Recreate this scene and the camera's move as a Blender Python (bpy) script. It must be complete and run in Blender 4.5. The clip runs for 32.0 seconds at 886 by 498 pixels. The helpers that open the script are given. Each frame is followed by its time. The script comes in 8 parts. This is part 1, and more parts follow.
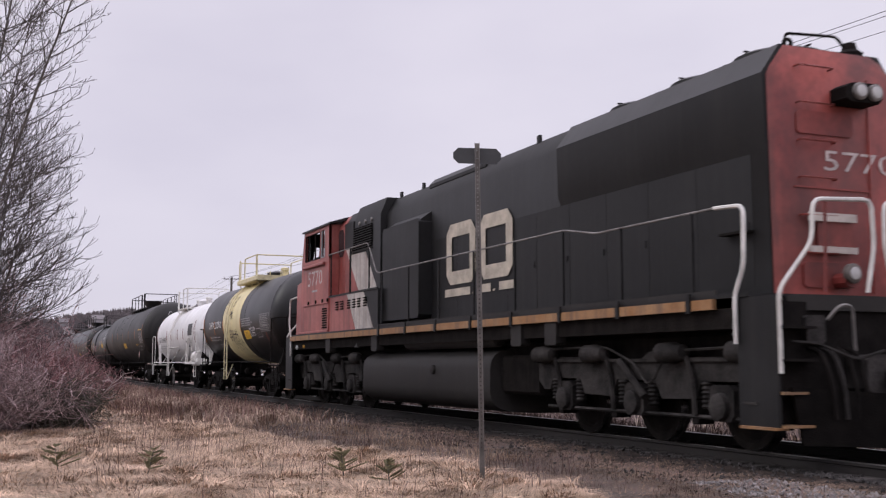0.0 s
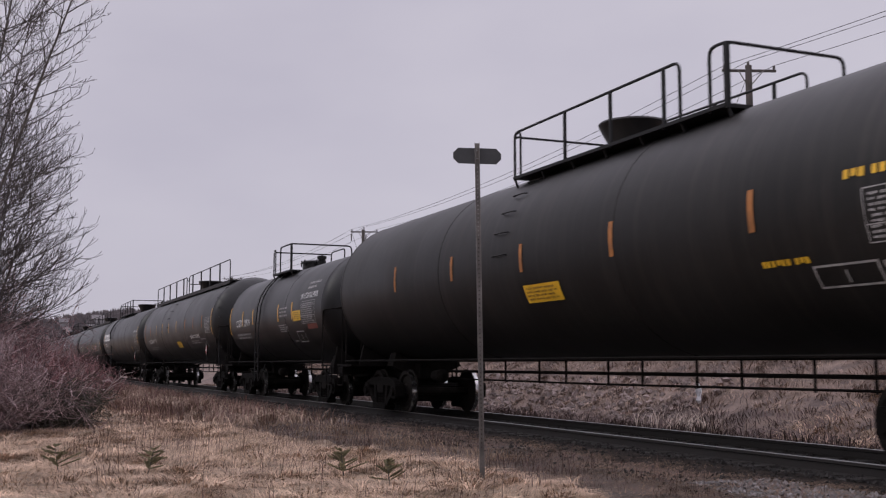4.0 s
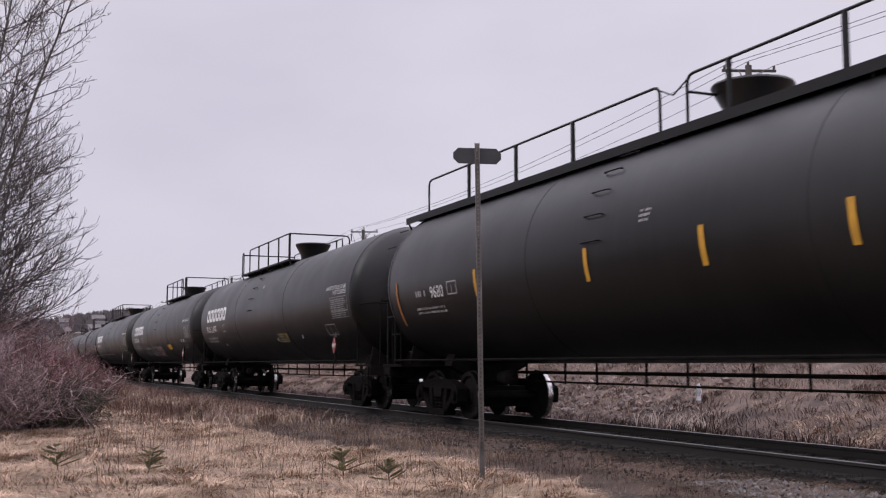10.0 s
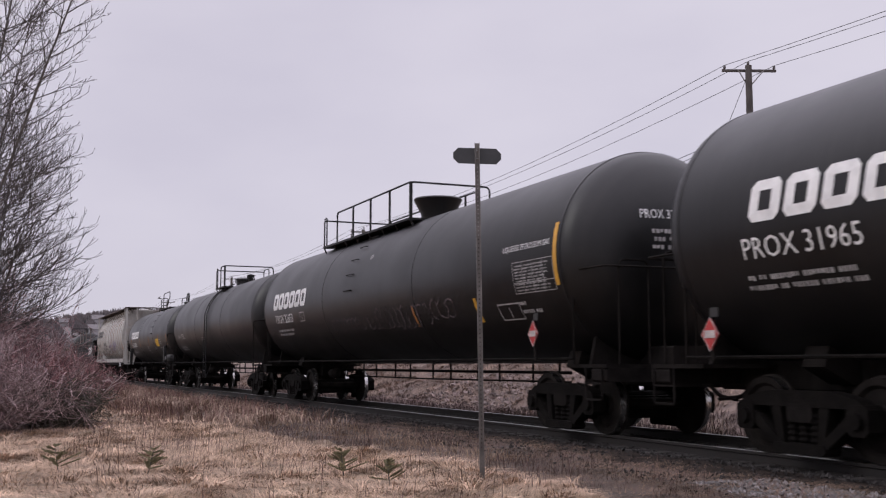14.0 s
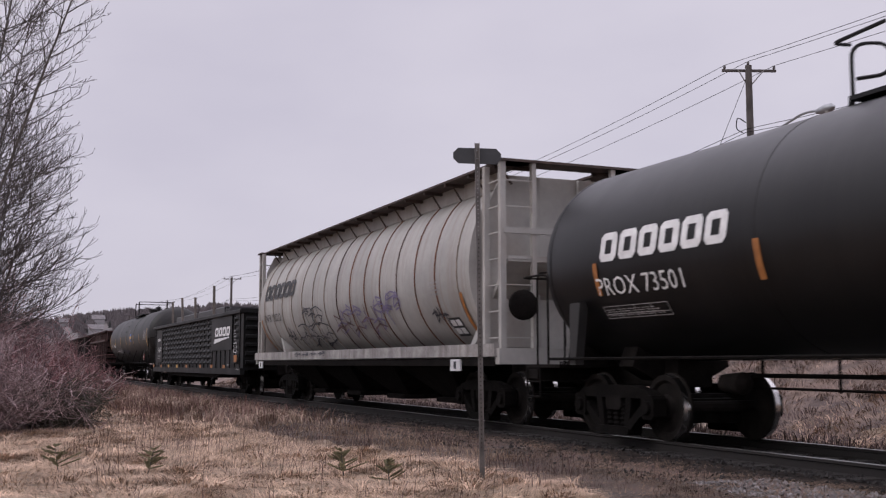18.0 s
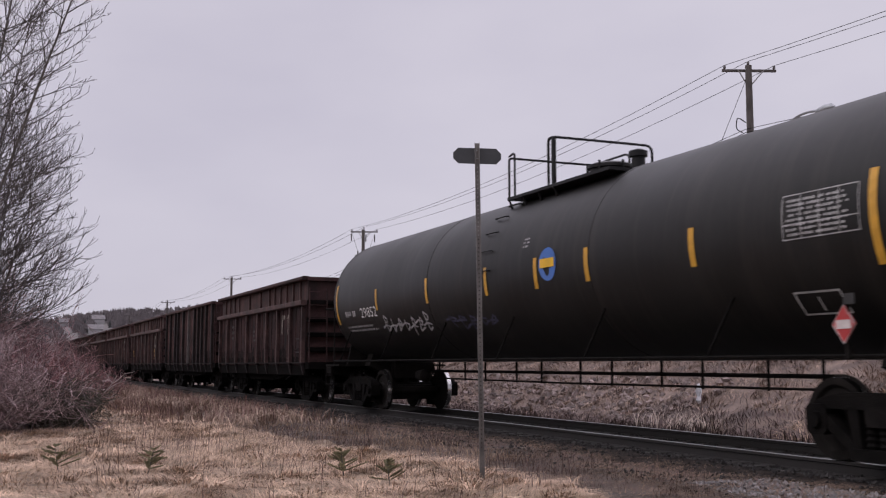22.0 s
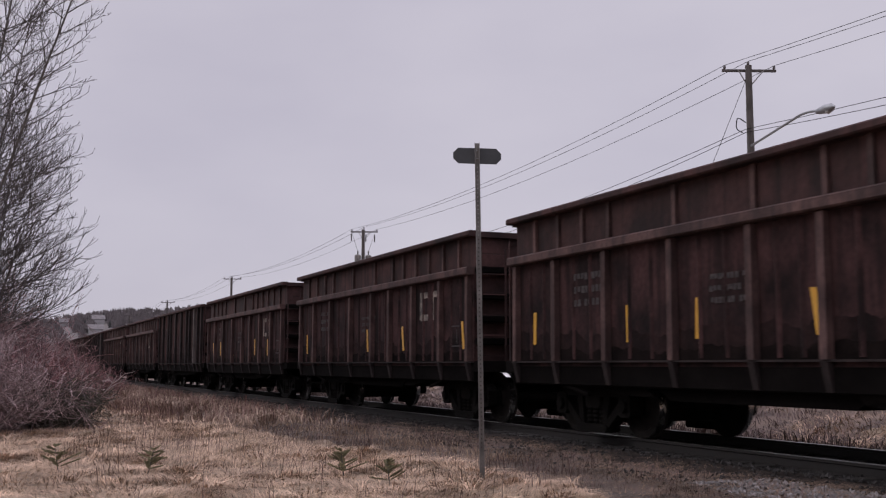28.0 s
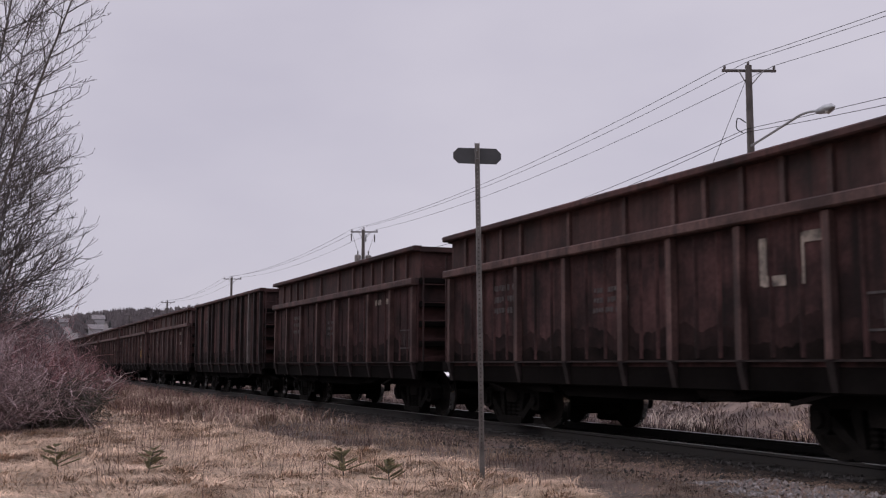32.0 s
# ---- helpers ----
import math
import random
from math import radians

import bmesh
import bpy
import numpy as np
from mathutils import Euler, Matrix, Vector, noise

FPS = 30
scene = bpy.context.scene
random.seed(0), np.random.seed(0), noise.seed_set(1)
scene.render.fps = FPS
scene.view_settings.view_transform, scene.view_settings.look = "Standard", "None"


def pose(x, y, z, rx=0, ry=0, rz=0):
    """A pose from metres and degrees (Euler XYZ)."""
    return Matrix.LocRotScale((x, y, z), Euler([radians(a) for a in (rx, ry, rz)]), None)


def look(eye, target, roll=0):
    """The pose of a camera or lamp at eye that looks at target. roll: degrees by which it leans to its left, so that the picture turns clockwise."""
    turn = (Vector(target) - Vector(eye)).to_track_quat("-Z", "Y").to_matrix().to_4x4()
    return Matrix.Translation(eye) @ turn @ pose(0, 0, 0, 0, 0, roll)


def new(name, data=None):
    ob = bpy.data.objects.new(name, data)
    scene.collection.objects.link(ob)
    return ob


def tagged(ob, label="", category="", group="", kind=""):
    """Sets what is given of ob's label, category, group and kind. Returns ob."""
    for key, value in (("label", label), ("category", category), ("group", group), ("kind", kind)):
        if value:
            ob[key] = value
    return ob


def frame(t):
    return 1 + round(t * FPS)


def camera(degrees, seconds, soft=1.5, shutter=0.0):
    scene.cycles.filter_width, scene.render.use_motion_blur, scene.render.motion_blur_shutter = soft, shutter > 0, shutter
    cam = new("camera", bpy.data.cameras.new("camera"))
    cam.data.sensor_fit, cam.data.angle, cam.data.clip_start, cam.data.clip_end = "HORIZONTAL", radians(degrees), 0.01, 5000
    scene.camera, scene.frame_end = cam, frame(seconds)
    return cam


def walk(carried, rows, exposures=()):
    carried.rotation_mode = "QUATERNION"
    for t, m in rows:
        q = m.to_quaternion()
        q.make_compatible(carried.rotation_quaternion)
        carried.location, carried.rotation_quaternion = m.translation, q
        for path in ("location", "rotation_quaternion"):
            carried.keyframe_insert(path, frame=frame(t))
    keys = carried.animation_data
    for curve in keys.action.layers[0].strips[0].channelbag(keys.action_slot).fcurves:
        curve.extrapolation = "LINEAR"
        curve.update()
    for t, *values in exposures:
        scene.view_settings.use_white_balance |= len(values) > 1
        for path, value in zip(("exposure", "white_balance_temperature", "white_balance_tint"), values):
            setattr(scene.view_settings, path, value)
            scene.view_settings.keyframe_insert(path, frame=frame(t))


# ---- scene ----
# x runs along the track in the direction of travel, y away from the viewer, z = 0 on the rail head
cam = camera(44.93, 32.0, soft=1.2, shutter=0.12)
EYE = Vector((0.0, -9.45, 1.05))
AIM = Vector((-9.14436, -5.54663, 2.11977))
walk(cam, [(0.0, look(EYE, AIM)), (32.0, look(EYE, AIM))],
     exposures=[(0.0, 0.42), (1.0, 0.20), (2.0, -0.12), (3.0, -0.12), (4.5, 0.1), (6.0, 0.28), (8.0, 0.30), (13.0, 0.28), (17.0, 0.22), (19.0, 0.12), (20.0, -0.12), (21.0, -0.13), (22.0, 0.15), (23.0, 0.04), (25.0, 0.06), (29.0, 0.02), (32.0, 0.08)])

# ---- overcast daylight ----
SUN_UP, SUN_TURN = radians(38), radians(150)
world = bpy.data.worlds.new("overcast")
scene.world = world
world.use_nodes = True
wn, wl = world.node_tree.nodes, world.node_tree.links
wn.clear()
w_out = wn.new("ShaderNodeOutputWorld")
w_sky = wn.new("ShaderNodeTexSky")
w_sky.sky_type, w_sky.sun_disc, w_sky.sun_elevation, w_sky.sun_rotation = "NISHITA", False, SUN_UP, SUN_TURN
w_bg = wn.new("ShaderNodeBackground")
w_bg.inputs["Strength"].default_value = 0.07
w_cloud = wn.new("ShaderNodeBackground")
w_cloud.inputs["Strength"].default_value = 1.0
w_mix = wn.new("ShaderNodeMixShader")
w_mix.inputs[0].default_value = 0.93
w_co = wn.new("ShaderNodeTexCoord")
w_map = wn.new("ShaderNodeMapping")
w_map.inputs["Scale"].default_value = (1.0, 1.0, 2.6)
w_noise = wn.new("ShaderNodeTexNoise")
w_noise.inputs["Scale"].default_value, w_noise.inputs["Detail"].default_value = 1.6, 5.0
w_ramp = wn.new("ShaderNodeValToRGB")
w_ramp.color_ramp.elements[0].position, w_ramp.color_ramp.elements[1].position = 0.30, 0.72
w_ramp.color_ramp.elements[0].color = (0.505, 0.476, 0.572, 1)
w_ramp.color_ramp.elements[1].color = (0.65, 0.612, 0.692, 1)
wl.new(w_co.outputs["Generated"], w_map.inputs["Vector"])
wl.new(w_map.outputs["Vector"], w_noise.inputs["Vector"])
wl.new(w_noise.outputs["Fac"], w_ramp.inputs["Fac"])
# an overcast sky is brightest overhead
w_sep = wn.new("ShaderNodeSeparateXYZ")
w_up = wn.new("ShaderNodeMapRange")
w_up.interpolation_type = "SMOOTHSTEP"
w_up.inputs[1].default_value, w_up.inputs[2].default_value = 0.30, 1.0
w_up.inputs[3].default_value, w_up.inputs[4].default_value = 1.0, 3.2
wl.new(w_co.outputs["Generated"], w_sep.inputs[0])
wl.new(w_sep.outputs["Z"], w_up.inputs[0])
wl.new(w_up.outputs[0], w_cloud.inputs["Strength"])
wl.new(w_ramp.outputs["Color"], w_cloud.inputs["Color"])
wl.new(w_sky.outputs["Color"], w_bg.inputs["Color"])
wl.new(w_bg.outputs["Background"], w_mix.inputs[1])
wl.new(w_cloud.outputs["Background"], w_mix.inputs[2])
wl.new(w_mix.outputs["Shader"], w_out.inputs["Surface"])
sun = new("sun", bpy.data.lights.new("sun", "SUN"))
sun.data.energy, sun.data.angle, sun.data.color = 0.5, radians(25), (1.0, 0.97, 0.94)
sun.matrix_world = look((-40 * math.sin(SUN_TURN), 40 * math.cos(SUN_TURN) - 20, 40), (0, 0, 0))


# ---- materials ----
def mat(name, base, rough=0.6, metal=0.0, vary=0.25, scale=6.0, bump=0.0, second=None, streak=None, streak_amount=0.5,
        spec=0.5, per_object=0.0, island=0.0):
    """A worn surface: two scales of noise over the base, a second tint, vertical streaks and fine relief."""
    m = bpy.data.materials.new(name)
    m.use_nodes = True
    n, l = m.node_tree.nodes, m.node_tree.links
    b = n["Principled BSDF"]
    b.inputs["Roughness"].default_value, b.inputs["Metallic"].default_value = rough, metal
    b.inputs["Specular IOR Level"].default_value = spec
    co = n.new("ShaderNodeTexCoord")
    info = n.new("ShaderNodeObjectInfo")
    shift = n.new("ShaderNodeVectorMath")
    shift.operation = "MULTIPLY_ADD"
    shift.inputs[0].default_value = (1, 1, 1)
    l.new(co.outputs["Object"], shift.inputs[0])
    shift.inputs[1].default_value = (1, 1, 1)
    cb = n.new("ShaderNodeCombineXYZ")
    mul = n.new("ShaderNodeMath")
    mul.operation = "MULTIPLY"
    mul.inputs[1].default_value = 37.0
    l.new(info.outputs["Random"], mul.inputs[0])
    for i in range(3):
        l.new(mul.outputs[0], cb.inputs[i])
    l.new(cb.outputs[0], shift.inputs[2])
    big = n.new("ShaderNodeTexNoise")
    big.inputs["Scale"].default_value, big.inputs["Detail"].default_value = scale, 4.0
    fine = n.new("ShaderNodeTexNoise")
    fine.inputs["Scale"].default_value, fine.inputs["Detail"].default_value = scale * 9, 3.0
    l.new(shift.outputs[0], big.inputs["Vector"])
    l.new(shift.outputs[0], fine.inputs["Vector"])
    ramp = n.new("ShaderNodeValToRGB")
    ramp.color_ramp.elements[0].position, ramp.color_ramp.elements[1].position = 0.33, 0.68
    lo = [c * (1 - vary) for c in base]
    hi = list(second) if second else [min(1, c * (1 + vary)) for c in base]
    ramp.color_ramp.elements[0].color, ramp.color_ramp.elements[1].color = (*lo, 1), (*hi, 1)
    l.new(big.outputs["Fac"], ramp.inputs["Fac"])
    mix = n.new("ShaderNodeMix")
    mix.data_type, mix.blend_type = "RGBA", "MULTIPLY"
    mix.inputs[0].default_value = min(1.0, vary * 1.6)
    l.new(ramp.outputs["Color"], mix.inputs[6])
    gray = n.new("ShaderNodeValToRGB")
    gray.color_ramp.elements[0].position, gray.color_ramp.elements[1].position = 0.3, 0.7
    gray.color_ramp.elements[0].color, gray.color_ramp.elements[1].color = (0.6, 0.6, 0.6, 1), (1, 1, 1, 1)
    l.new(fine.outputs["Fac"], gray.inputs["Fac"])
    l.new(gray.outputs["Color"], mix.inputs[7])
    out = mix.outputs[2]
    if streak:
        mp = n.new("ShaderNodeMapping")
        mp.inputs["Scale"].default_value = (7.0, 0.7, 0.45)
        l.new(shift.outputs[0], mp.inputs["Vector"])
        sn = n.new("ShaderNodeTexNoise")
        sn.inputs["Scale"].default_value, sn.inputs["Detail"].default_value = 1.0, 5.0
        l.new(mp.outputs[0], sn.inputs["Vector"])
        sr = n.new("ShaderNodeValToRGB")
        sr.color_ramp.elements[0].position, sr.color_ramp.elements[1].position = 0.48, 0.75
        sr.color_ramp.elements[0].color = (0, 0, 0, 1)
        sr.color_ramp.elements[1].color = (streak_amount, streak_amount, streak_amount, 1)
        l.new(sn.outputs["Fac"], sr.inputs["Fac"])
        m2 = n.new("ShaderNodeMix")
        m2.data_type = "RGBA"
        l.new(sr.outputs["Color"], m2.inputs[0])
        l.new(out, m2.inputs[6])
        m2.inputs[7].default_value = (*streak, 1)
        out = m2.outputs[2]
    if per_object or island:
        hs = n.new("ShaderNodeHueSaturation")
        mr = n.new("ShaderNodeMapRange")
        a = per_object or island
        mr.inputs[3].default_value, mr.inputs[4].default_value = 1 - a, 1 + a
        if island:
            ge = n.new("ShaderNodeNewGeometry")
            l.new(ge.outputs["Random Per Island"], mr.inputs[0])
        else:
            l.new(info.outputs["Random"], mr.inputs[0])
        l.new(mr.outputs[0], hs.inputs["Value"])
        l.new(out, hs.inputs["Color"])
        out = hs.outputs["Color"]
    l.new(out, b.inputs["Base Color"])
    rr = n.new("ShaderNodeMapRange")
    rr.inputs[3].default_value, rr.inputs[4].default_value = max(0.05, rough - 0.12), min(1.0, rough + 0.12)
    l.new(big.outputs["Fac"], rr.inputs[0])
    l.new(rr.outputs[0], b.inputs["Roughness"])
    if bump:
        bp = n.new("ShaderNodeBump")
        bp.inputs["Strength"].default_value, bp.inputs["Distance"].default_value = bump, 0.02
        l.new(fine.outputs["Fac"], bp.inputs["Height"])
        l.new(bp.outputs[0], b.inputs["Normal"])
    return m


TANK_BLACK = mat("tank_black_paint", (0.0058, 0.0058, 0.0062), 0.40, vary=0.45, scale=0.8, streak=(0.0135, 0.0125, 0.012), streak_amount=0.4, spec=0.38)
TANK_DULL = mat("faded_black_paint", (0.012, 0.0115, 0.011), 0.48, vary=0.35, scale=0.7, streak=(0.034, 0.029, 0.026), streak_amount=0.45, spec=0.26)
TANK_WHITE = mat("white_tank_paint", (0.60, 0.60, 0.60), 0.45, vary=0.12, scale=0.9, streak=(0.36, 0.31, 0.27), streak_amount=0.38)
CREAM = mat("cream_band_paint", (0.62, 0.54, 0.29), 0.5, vary=0.12, scale=1.2, streak=(0.36, 0.28, 0.15), streak_amount=0.45)
HOPPER_GREY = mat("pale_grey_hopper_paint", (0.385, 0.375, 0.35), 0.6, vary=0.16, scale=0.9, streak=(0.25, 0.19, 0.15), streak_amount=0.55)
SEAM_BROWN = mat("dark_brown_weld_seam", (0.13, 0.085, 0.07), 0.8, vary=0.5, scale=4)
SEAM_PALE = mat("faint_brown_seam", (0.30, 0.245, 0.20), 0.8, vary=0.35, scale=4)
RUST = mat("rust_seam", (0.19, 0.078, 0.042), 0.8, vary=0.4, scale=5)
UNDER = mat("grimy_underframe_steel", (0.0135, 0.0119, 0.0111), 0.88, vary=0.4, scale=4, bump=0.4, streak=(0.021, 0.0175, 0.0155), spec=0.05)
CAST = mat("cast_steel_grime", (0.0081, 0.0070, 0.0063), 0.85, vary=0.4, scale=5, bump=0.5, spec=0.07)
TREAD = mat("polished_wheel_steel", (0.55, 0.54, 0.53), 0.25, metal=1.0, vary=0.15, scale=6)
WHEEL = mat("wheel_grime", (0.0142, 0.0119, 0.0105), 0.8, vary=0.4, scale=6, bump=0.3, spec=0.10)
RAIL_BLACK = mat("black_handrail_paint", (0.010, 0.010, 0.0105), 0.55, vary=0.3, scale=6, spec=0.22)
RAIL_WHITE = mat("white_handrail_paint", (0.62, 0.61, 0.58), 0.5, vary=0.15, scale=6, streak=(0.3, 0.26, 0.2))
RAIL_CREAM = mat("cream_handrail_paint", (0.55, 0.49, 0.30), 0.55, vary=0.2, scale=6)
LETTER = mat("white_lettering", (0.72, 0.72, 0.71), 0.6, vary=0.12, scale=5)
LETTER_DIM = mat("worn_white_stencil", (0.36, 0.35, 0.345), 0.7, vary=0.3, scale=9)
LETTER_FAINT = mat("flaked_white_stencil", (0.044, 0.036, 0.035), 0.85, vary=0.75, scale=14)
LETTER_DARK = mat("black_lettering", (0.03, 0.03, 0.032), 0.6, vary=0.2, scale=6)
AMBER = mat("amber_reflector_tape", (0.54, 0.285, 0.028), 0.45, vary=0.15, scale=8)
ORANGE = mat("faded_orange_tape", (0.36, 0.14, 0.035), 0.6, vary=0.25, scale=8)
REDTAPE = mat("dark_red_tape", (0.17, 0.040, 0.026), 0.55, vary=0.2, scale=8)
YELLOW = mat("yellow_placard_paint", (0.72, 0.42, 0.02), 0.55, vary=0.15, scale=5)
YELLOW_FADED = mat("grimy_yellow_placard_paint", (0.20, 0.155, 0.055), 0.7, vary=0.4, scale=5)
PRINT_BROWN = mat("worn_brown_print", (0.30, 0.165, 0.02), 0.6, vary=0.4, scale=9)
SPRAY_BLUE = mat("faint_blue_spray", (0.055, 0.055, 0.095), 0.7, vary=0.5, scale=4)
PLACARD = mat("red_placard", (0.38, 0.03, 0.03), 0.5, vary=0.1, scale=8)
BLUE = mat("blue_emblem", (0.05, 0.14, 0.42), 0.5, vary=0.1, scale=8)
SPRAY_WHITE = mat("white_spray_paint", (0.40, 0.39, 0.40), 0.6, vary=0.2, scale=4)
SPRAY_FAINT = mat("thin_pinkish_spray", (0.11, 0.085, 0.09), 0.7, vary=0.6, scale=3)
SPRAY_DARK = mat("dark_spray_paint", (0.045, 0.045, 0.055), 0.6, vary=0.2, scale=4)
SPRAY_PURPLE = mat("violet_spray_paint", (0.20, 0.17, 0.28), 0.6, vary=0.2, scale=4)
SPRAY_OCHRE = mat("ochre_spray_paint", (0.45, 0.26, 0.10), 0.6, vary=0.2, scale=4)
SPRAY_RUSTY = mat("faded_red_grey_spray", (0.17, 0.11, 0.11), 0.7, vary=0.4, scale=4)
SPRAY_RED = mat("red_spray_paint", (0.30, 0.07, 0.07), 0.6, vary=0.2, scale=4)
ORE = mat("oxide_ore_car_paint", (0.043, 0.0215, 0.0205), 0.8, vary=0.5, scale=1.4, bump=0.25, second=(0.088, 0.041, 0.038), streak=(0.010, 0.0075, 0.007), streak_amount=0.9, spec=0.25, per_object=0.15)
ORE_LOW = mat("sooty_oxide_paint", (0.0300, 0.0165, 0.0162), 0.82, vary=0.6, scale=1.7, bump=0.3, second=(0.072, 0.0355, 0.0345), streak=(0.006, 0.0048, 0.0045), streak_amount=0.95, spec=0.12, per_object=0.15)
# soot, with the deep shade low on the cars put into the colour too
ORE_DARK = mat("sooty_shaded_ore_car_steel", (0.0062, 0.0052, 0.0049), 0.9, vary=0.4, scale=1.5, bump=0.3, spec=0.03)
ORE_TALL = mat("sooty_brown_ore_car_paint", (0.0345, 0.0192, 0.0186), 0.82, vary=0.6, scale=1.6, bump=0.3, second=(0.082, 0.0390, 0.0365), streak=(0.008, 0.0062, 0.006), streak_amount=0.9, spec=0.15, per_object=0.15)
ORE_SOOT = mat("caked_soot", (0.0085, 0.0066, 0.0062), 0.95, vary=0.5, scale=3.0, bump=0.3, second=(0.0150, 0.0105, 0.0098), spec=0.04)
ORE_FILM = mat("thin_soot_film", (0.0160, 0.0105, 0.0102), 0.9, vary=0.5, scale=2.2, bump=0.3, second=(0.034, 0.0190, 0.0182), streak=(0.008, 0.0062, 0.006), streak_amount=0.9, spec=0.08)
ORE_EDGE = mat("rubbed_oxide_edge", (0.070, 0.039, 0.036), 0.75, vary=0.45, scale=2.2, bump=0.25, second=(0.115, 0.066, 0.060), streak=(0.022, 0.016, 0.015), streak_amount=0.9, spec=0.25)
ORE_POST = mat("sooty_grey_brown_post", (0.023, 0.0165, 0.0158), 0.8, vary=0.5, scale=3.0, bump=0.3, spec=0.2)
ORE_PALE = mat("bare_grey_post", (0.095, 0.078, 0.072), 0.7, vary=0.3, scale=3)
LOCO_BLACK = mat("locomotive_black_paint", (0.0112, 0.0112, 0.0114), 0.52, vary=0.35, scale=0.9, streak=(0.026, 0.0245, 0.023), streak_amount=0.35, spec=0.25)
LOCO_RED = mat("locomotive_red_paint", (0.33, 0.052, 0.042), 0.5, vary=0.32, scale=1.3, second=(0.40, 0.125, 0.105), streak=(0.13, 0.042, 0.036), streak_amount=0.8)
LOCO_END = mat("sooty_red_paint", (0.26, 0.034, 0.028), 0.55, vary=0.45, scale=1.1, second=(0.38, 0.080, 0.064), streak=(0.045, 0.018, 0.016), streak_amount=0.9)
LOCO_CAST = mat("dusty_cast_steel", (0.0250, 0.0228, 0.0215), 0.8, vary=0.55, scale=2.8, bump=0.5, second=(0.058, 0.053, 0.050), spec=0.15)
LETTER_WORN = mat("worn_white_numbers", (0.50, 0.44, 0.42), 0.65, vary=0.3, scale=7)
LOCO_WHITE = mat("dirty_white_stripe", (0.47, 0.43, 0.39), 0.6, vary=0.3, scale=2, streak=(0.20, 0.155, 0.13), streak_amount=0.8)
LOCO_ORANGE = mat("orange_sill_stripe", (0.40, 0.19, 0.065), 0.65, vary=0.35, scale=3, second=(0.33, 0.19, 0.09), streak=(0.10, 0.065, 0.045), streak_amount=0.9)
FUEL_GREY = mat("dusty_fuel_tank_steel", (0.0275, 0.0256, 0.0242), 0.62, vary=0.25, scale=1.5, streak=(0.034, 0.031, 0.029), spec=0.2)
LOGO_CREAM = mat("weathered_cream_emblem", (0.46, 0.41, 0.33), 0.65, vary=0.25, scale=4)
LOGO_FLAKED = mat("flaked_pale_paint", (0.185, 0.155, 0.130), 0.8, vary=0.75, scale=7)
GOND_BLACK = mat("gondola_black_paint", (0.0092, 0.0094, 0.0092), 0.52, vary=0.4, scale=1.0, streak=(0.018, 0.0165, 0.016), spec=0.17)
LOAD_GREY = mat("weathered_grey_load", (0.060, 0.058, 0.060), 0.7, vary=0.3, scale=1.2)
STAKE_WOOD = mat("greyed_stake_wood", (0.125, 0.105, 0.09), 0.85, vary=0.35, scale=3, bump=0.4, streak=(0.07, 0.058, 0.05))
POLE_WOOD = mat("utility_pole_wood", (0.085, 0.075, 0.070), 0.9, vary=0.3, scale=2, bump=0.3)
ALU = mat("dull_aluminium", (0.30, 0.31, 0.32), 0.5, metal=0.6, vary=0.15, scale=4)
HOLE = mat("rusty_punched_hole", (0.055, 0.046, 0.042), 0.8, vary=0.3, scale=20)
BOARD_RUST = mat("rust_brown_walkway_steel", (0.060, 0.042, 0.036), 0.8, vary=0.5, scale=5, streak=(0.10, 0.045, 0.03))
SILL_GREY = mat("grimy_off_white_sill", (0.36, 0.34, 0.32), 0.7, vary=0.35, scale=2.5, streak=(0.12, 0.10, 0.09), streak_amount=0.7)
BRACE_GREY = mat("grimy_grey_brace_paint", (0.024, 0.0228, 0.022), 0.75, vary=0.3, scale=4)
GALV = mat("weathered_galvanised_steel", (0.20, 0.19, 0.18), 0.6, metal=0.4, vary=0.3, scale=6, streak=(0.09, 0.06, 0.045))
SIGN_BACK = mat("dark_sign_plate", (0.035, 0.037, 0.040), 0.5, vary=0.2, scale=5)
INSULATOR = mat("glazed_porcelain", (0.10, 0.09, 0.09), 0.3, vary=0.1, scale=10)
STEEL_RAIL = mat("rusty_rail_side", (0.0125, 0.0094, 0.0082), 0.75, vary=0.35, scale=4)
RAIL_TOP = mat("worn_rail_head", (0.27, 0.255, 0.25), 0.32, metal=0.9, vary=0.2, scale=3)
TIE = mat("creosoted_sleeper", (0.024, 0.020, 0.0175), 0.9, vary=0.35, scale=5, bump=0.5, per_object=0.25)
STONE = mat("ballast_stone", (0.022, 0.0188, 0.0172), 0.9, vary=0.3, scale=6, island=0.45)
GRAVEL = mat("pale_gravel", (0.17, 0.155, 0.15), 0.9, vary=0.2, scale=8, island=0.4)
LENS = mat("lamp_glass", (0.48, 0.48, 0.47), 0.12, vary=0.05, scale=5)
PANE = mat("cab_window_glass", (0.9, 0.92, 0.92), 0.12, vary=0.02, scale=2)
PANE.node_tree.nodes["Principled BSDF"].inputs["Transmission Weight"].default_value = 1.0
PANE.node_tree.nodes["Principled BSDF"].inputs["IOR"].default_value = 1.05
WINDOW = mat("dark_cab_window", (0.02, 0.022, 0.025), 0.06, vary=0.1, scale=2)


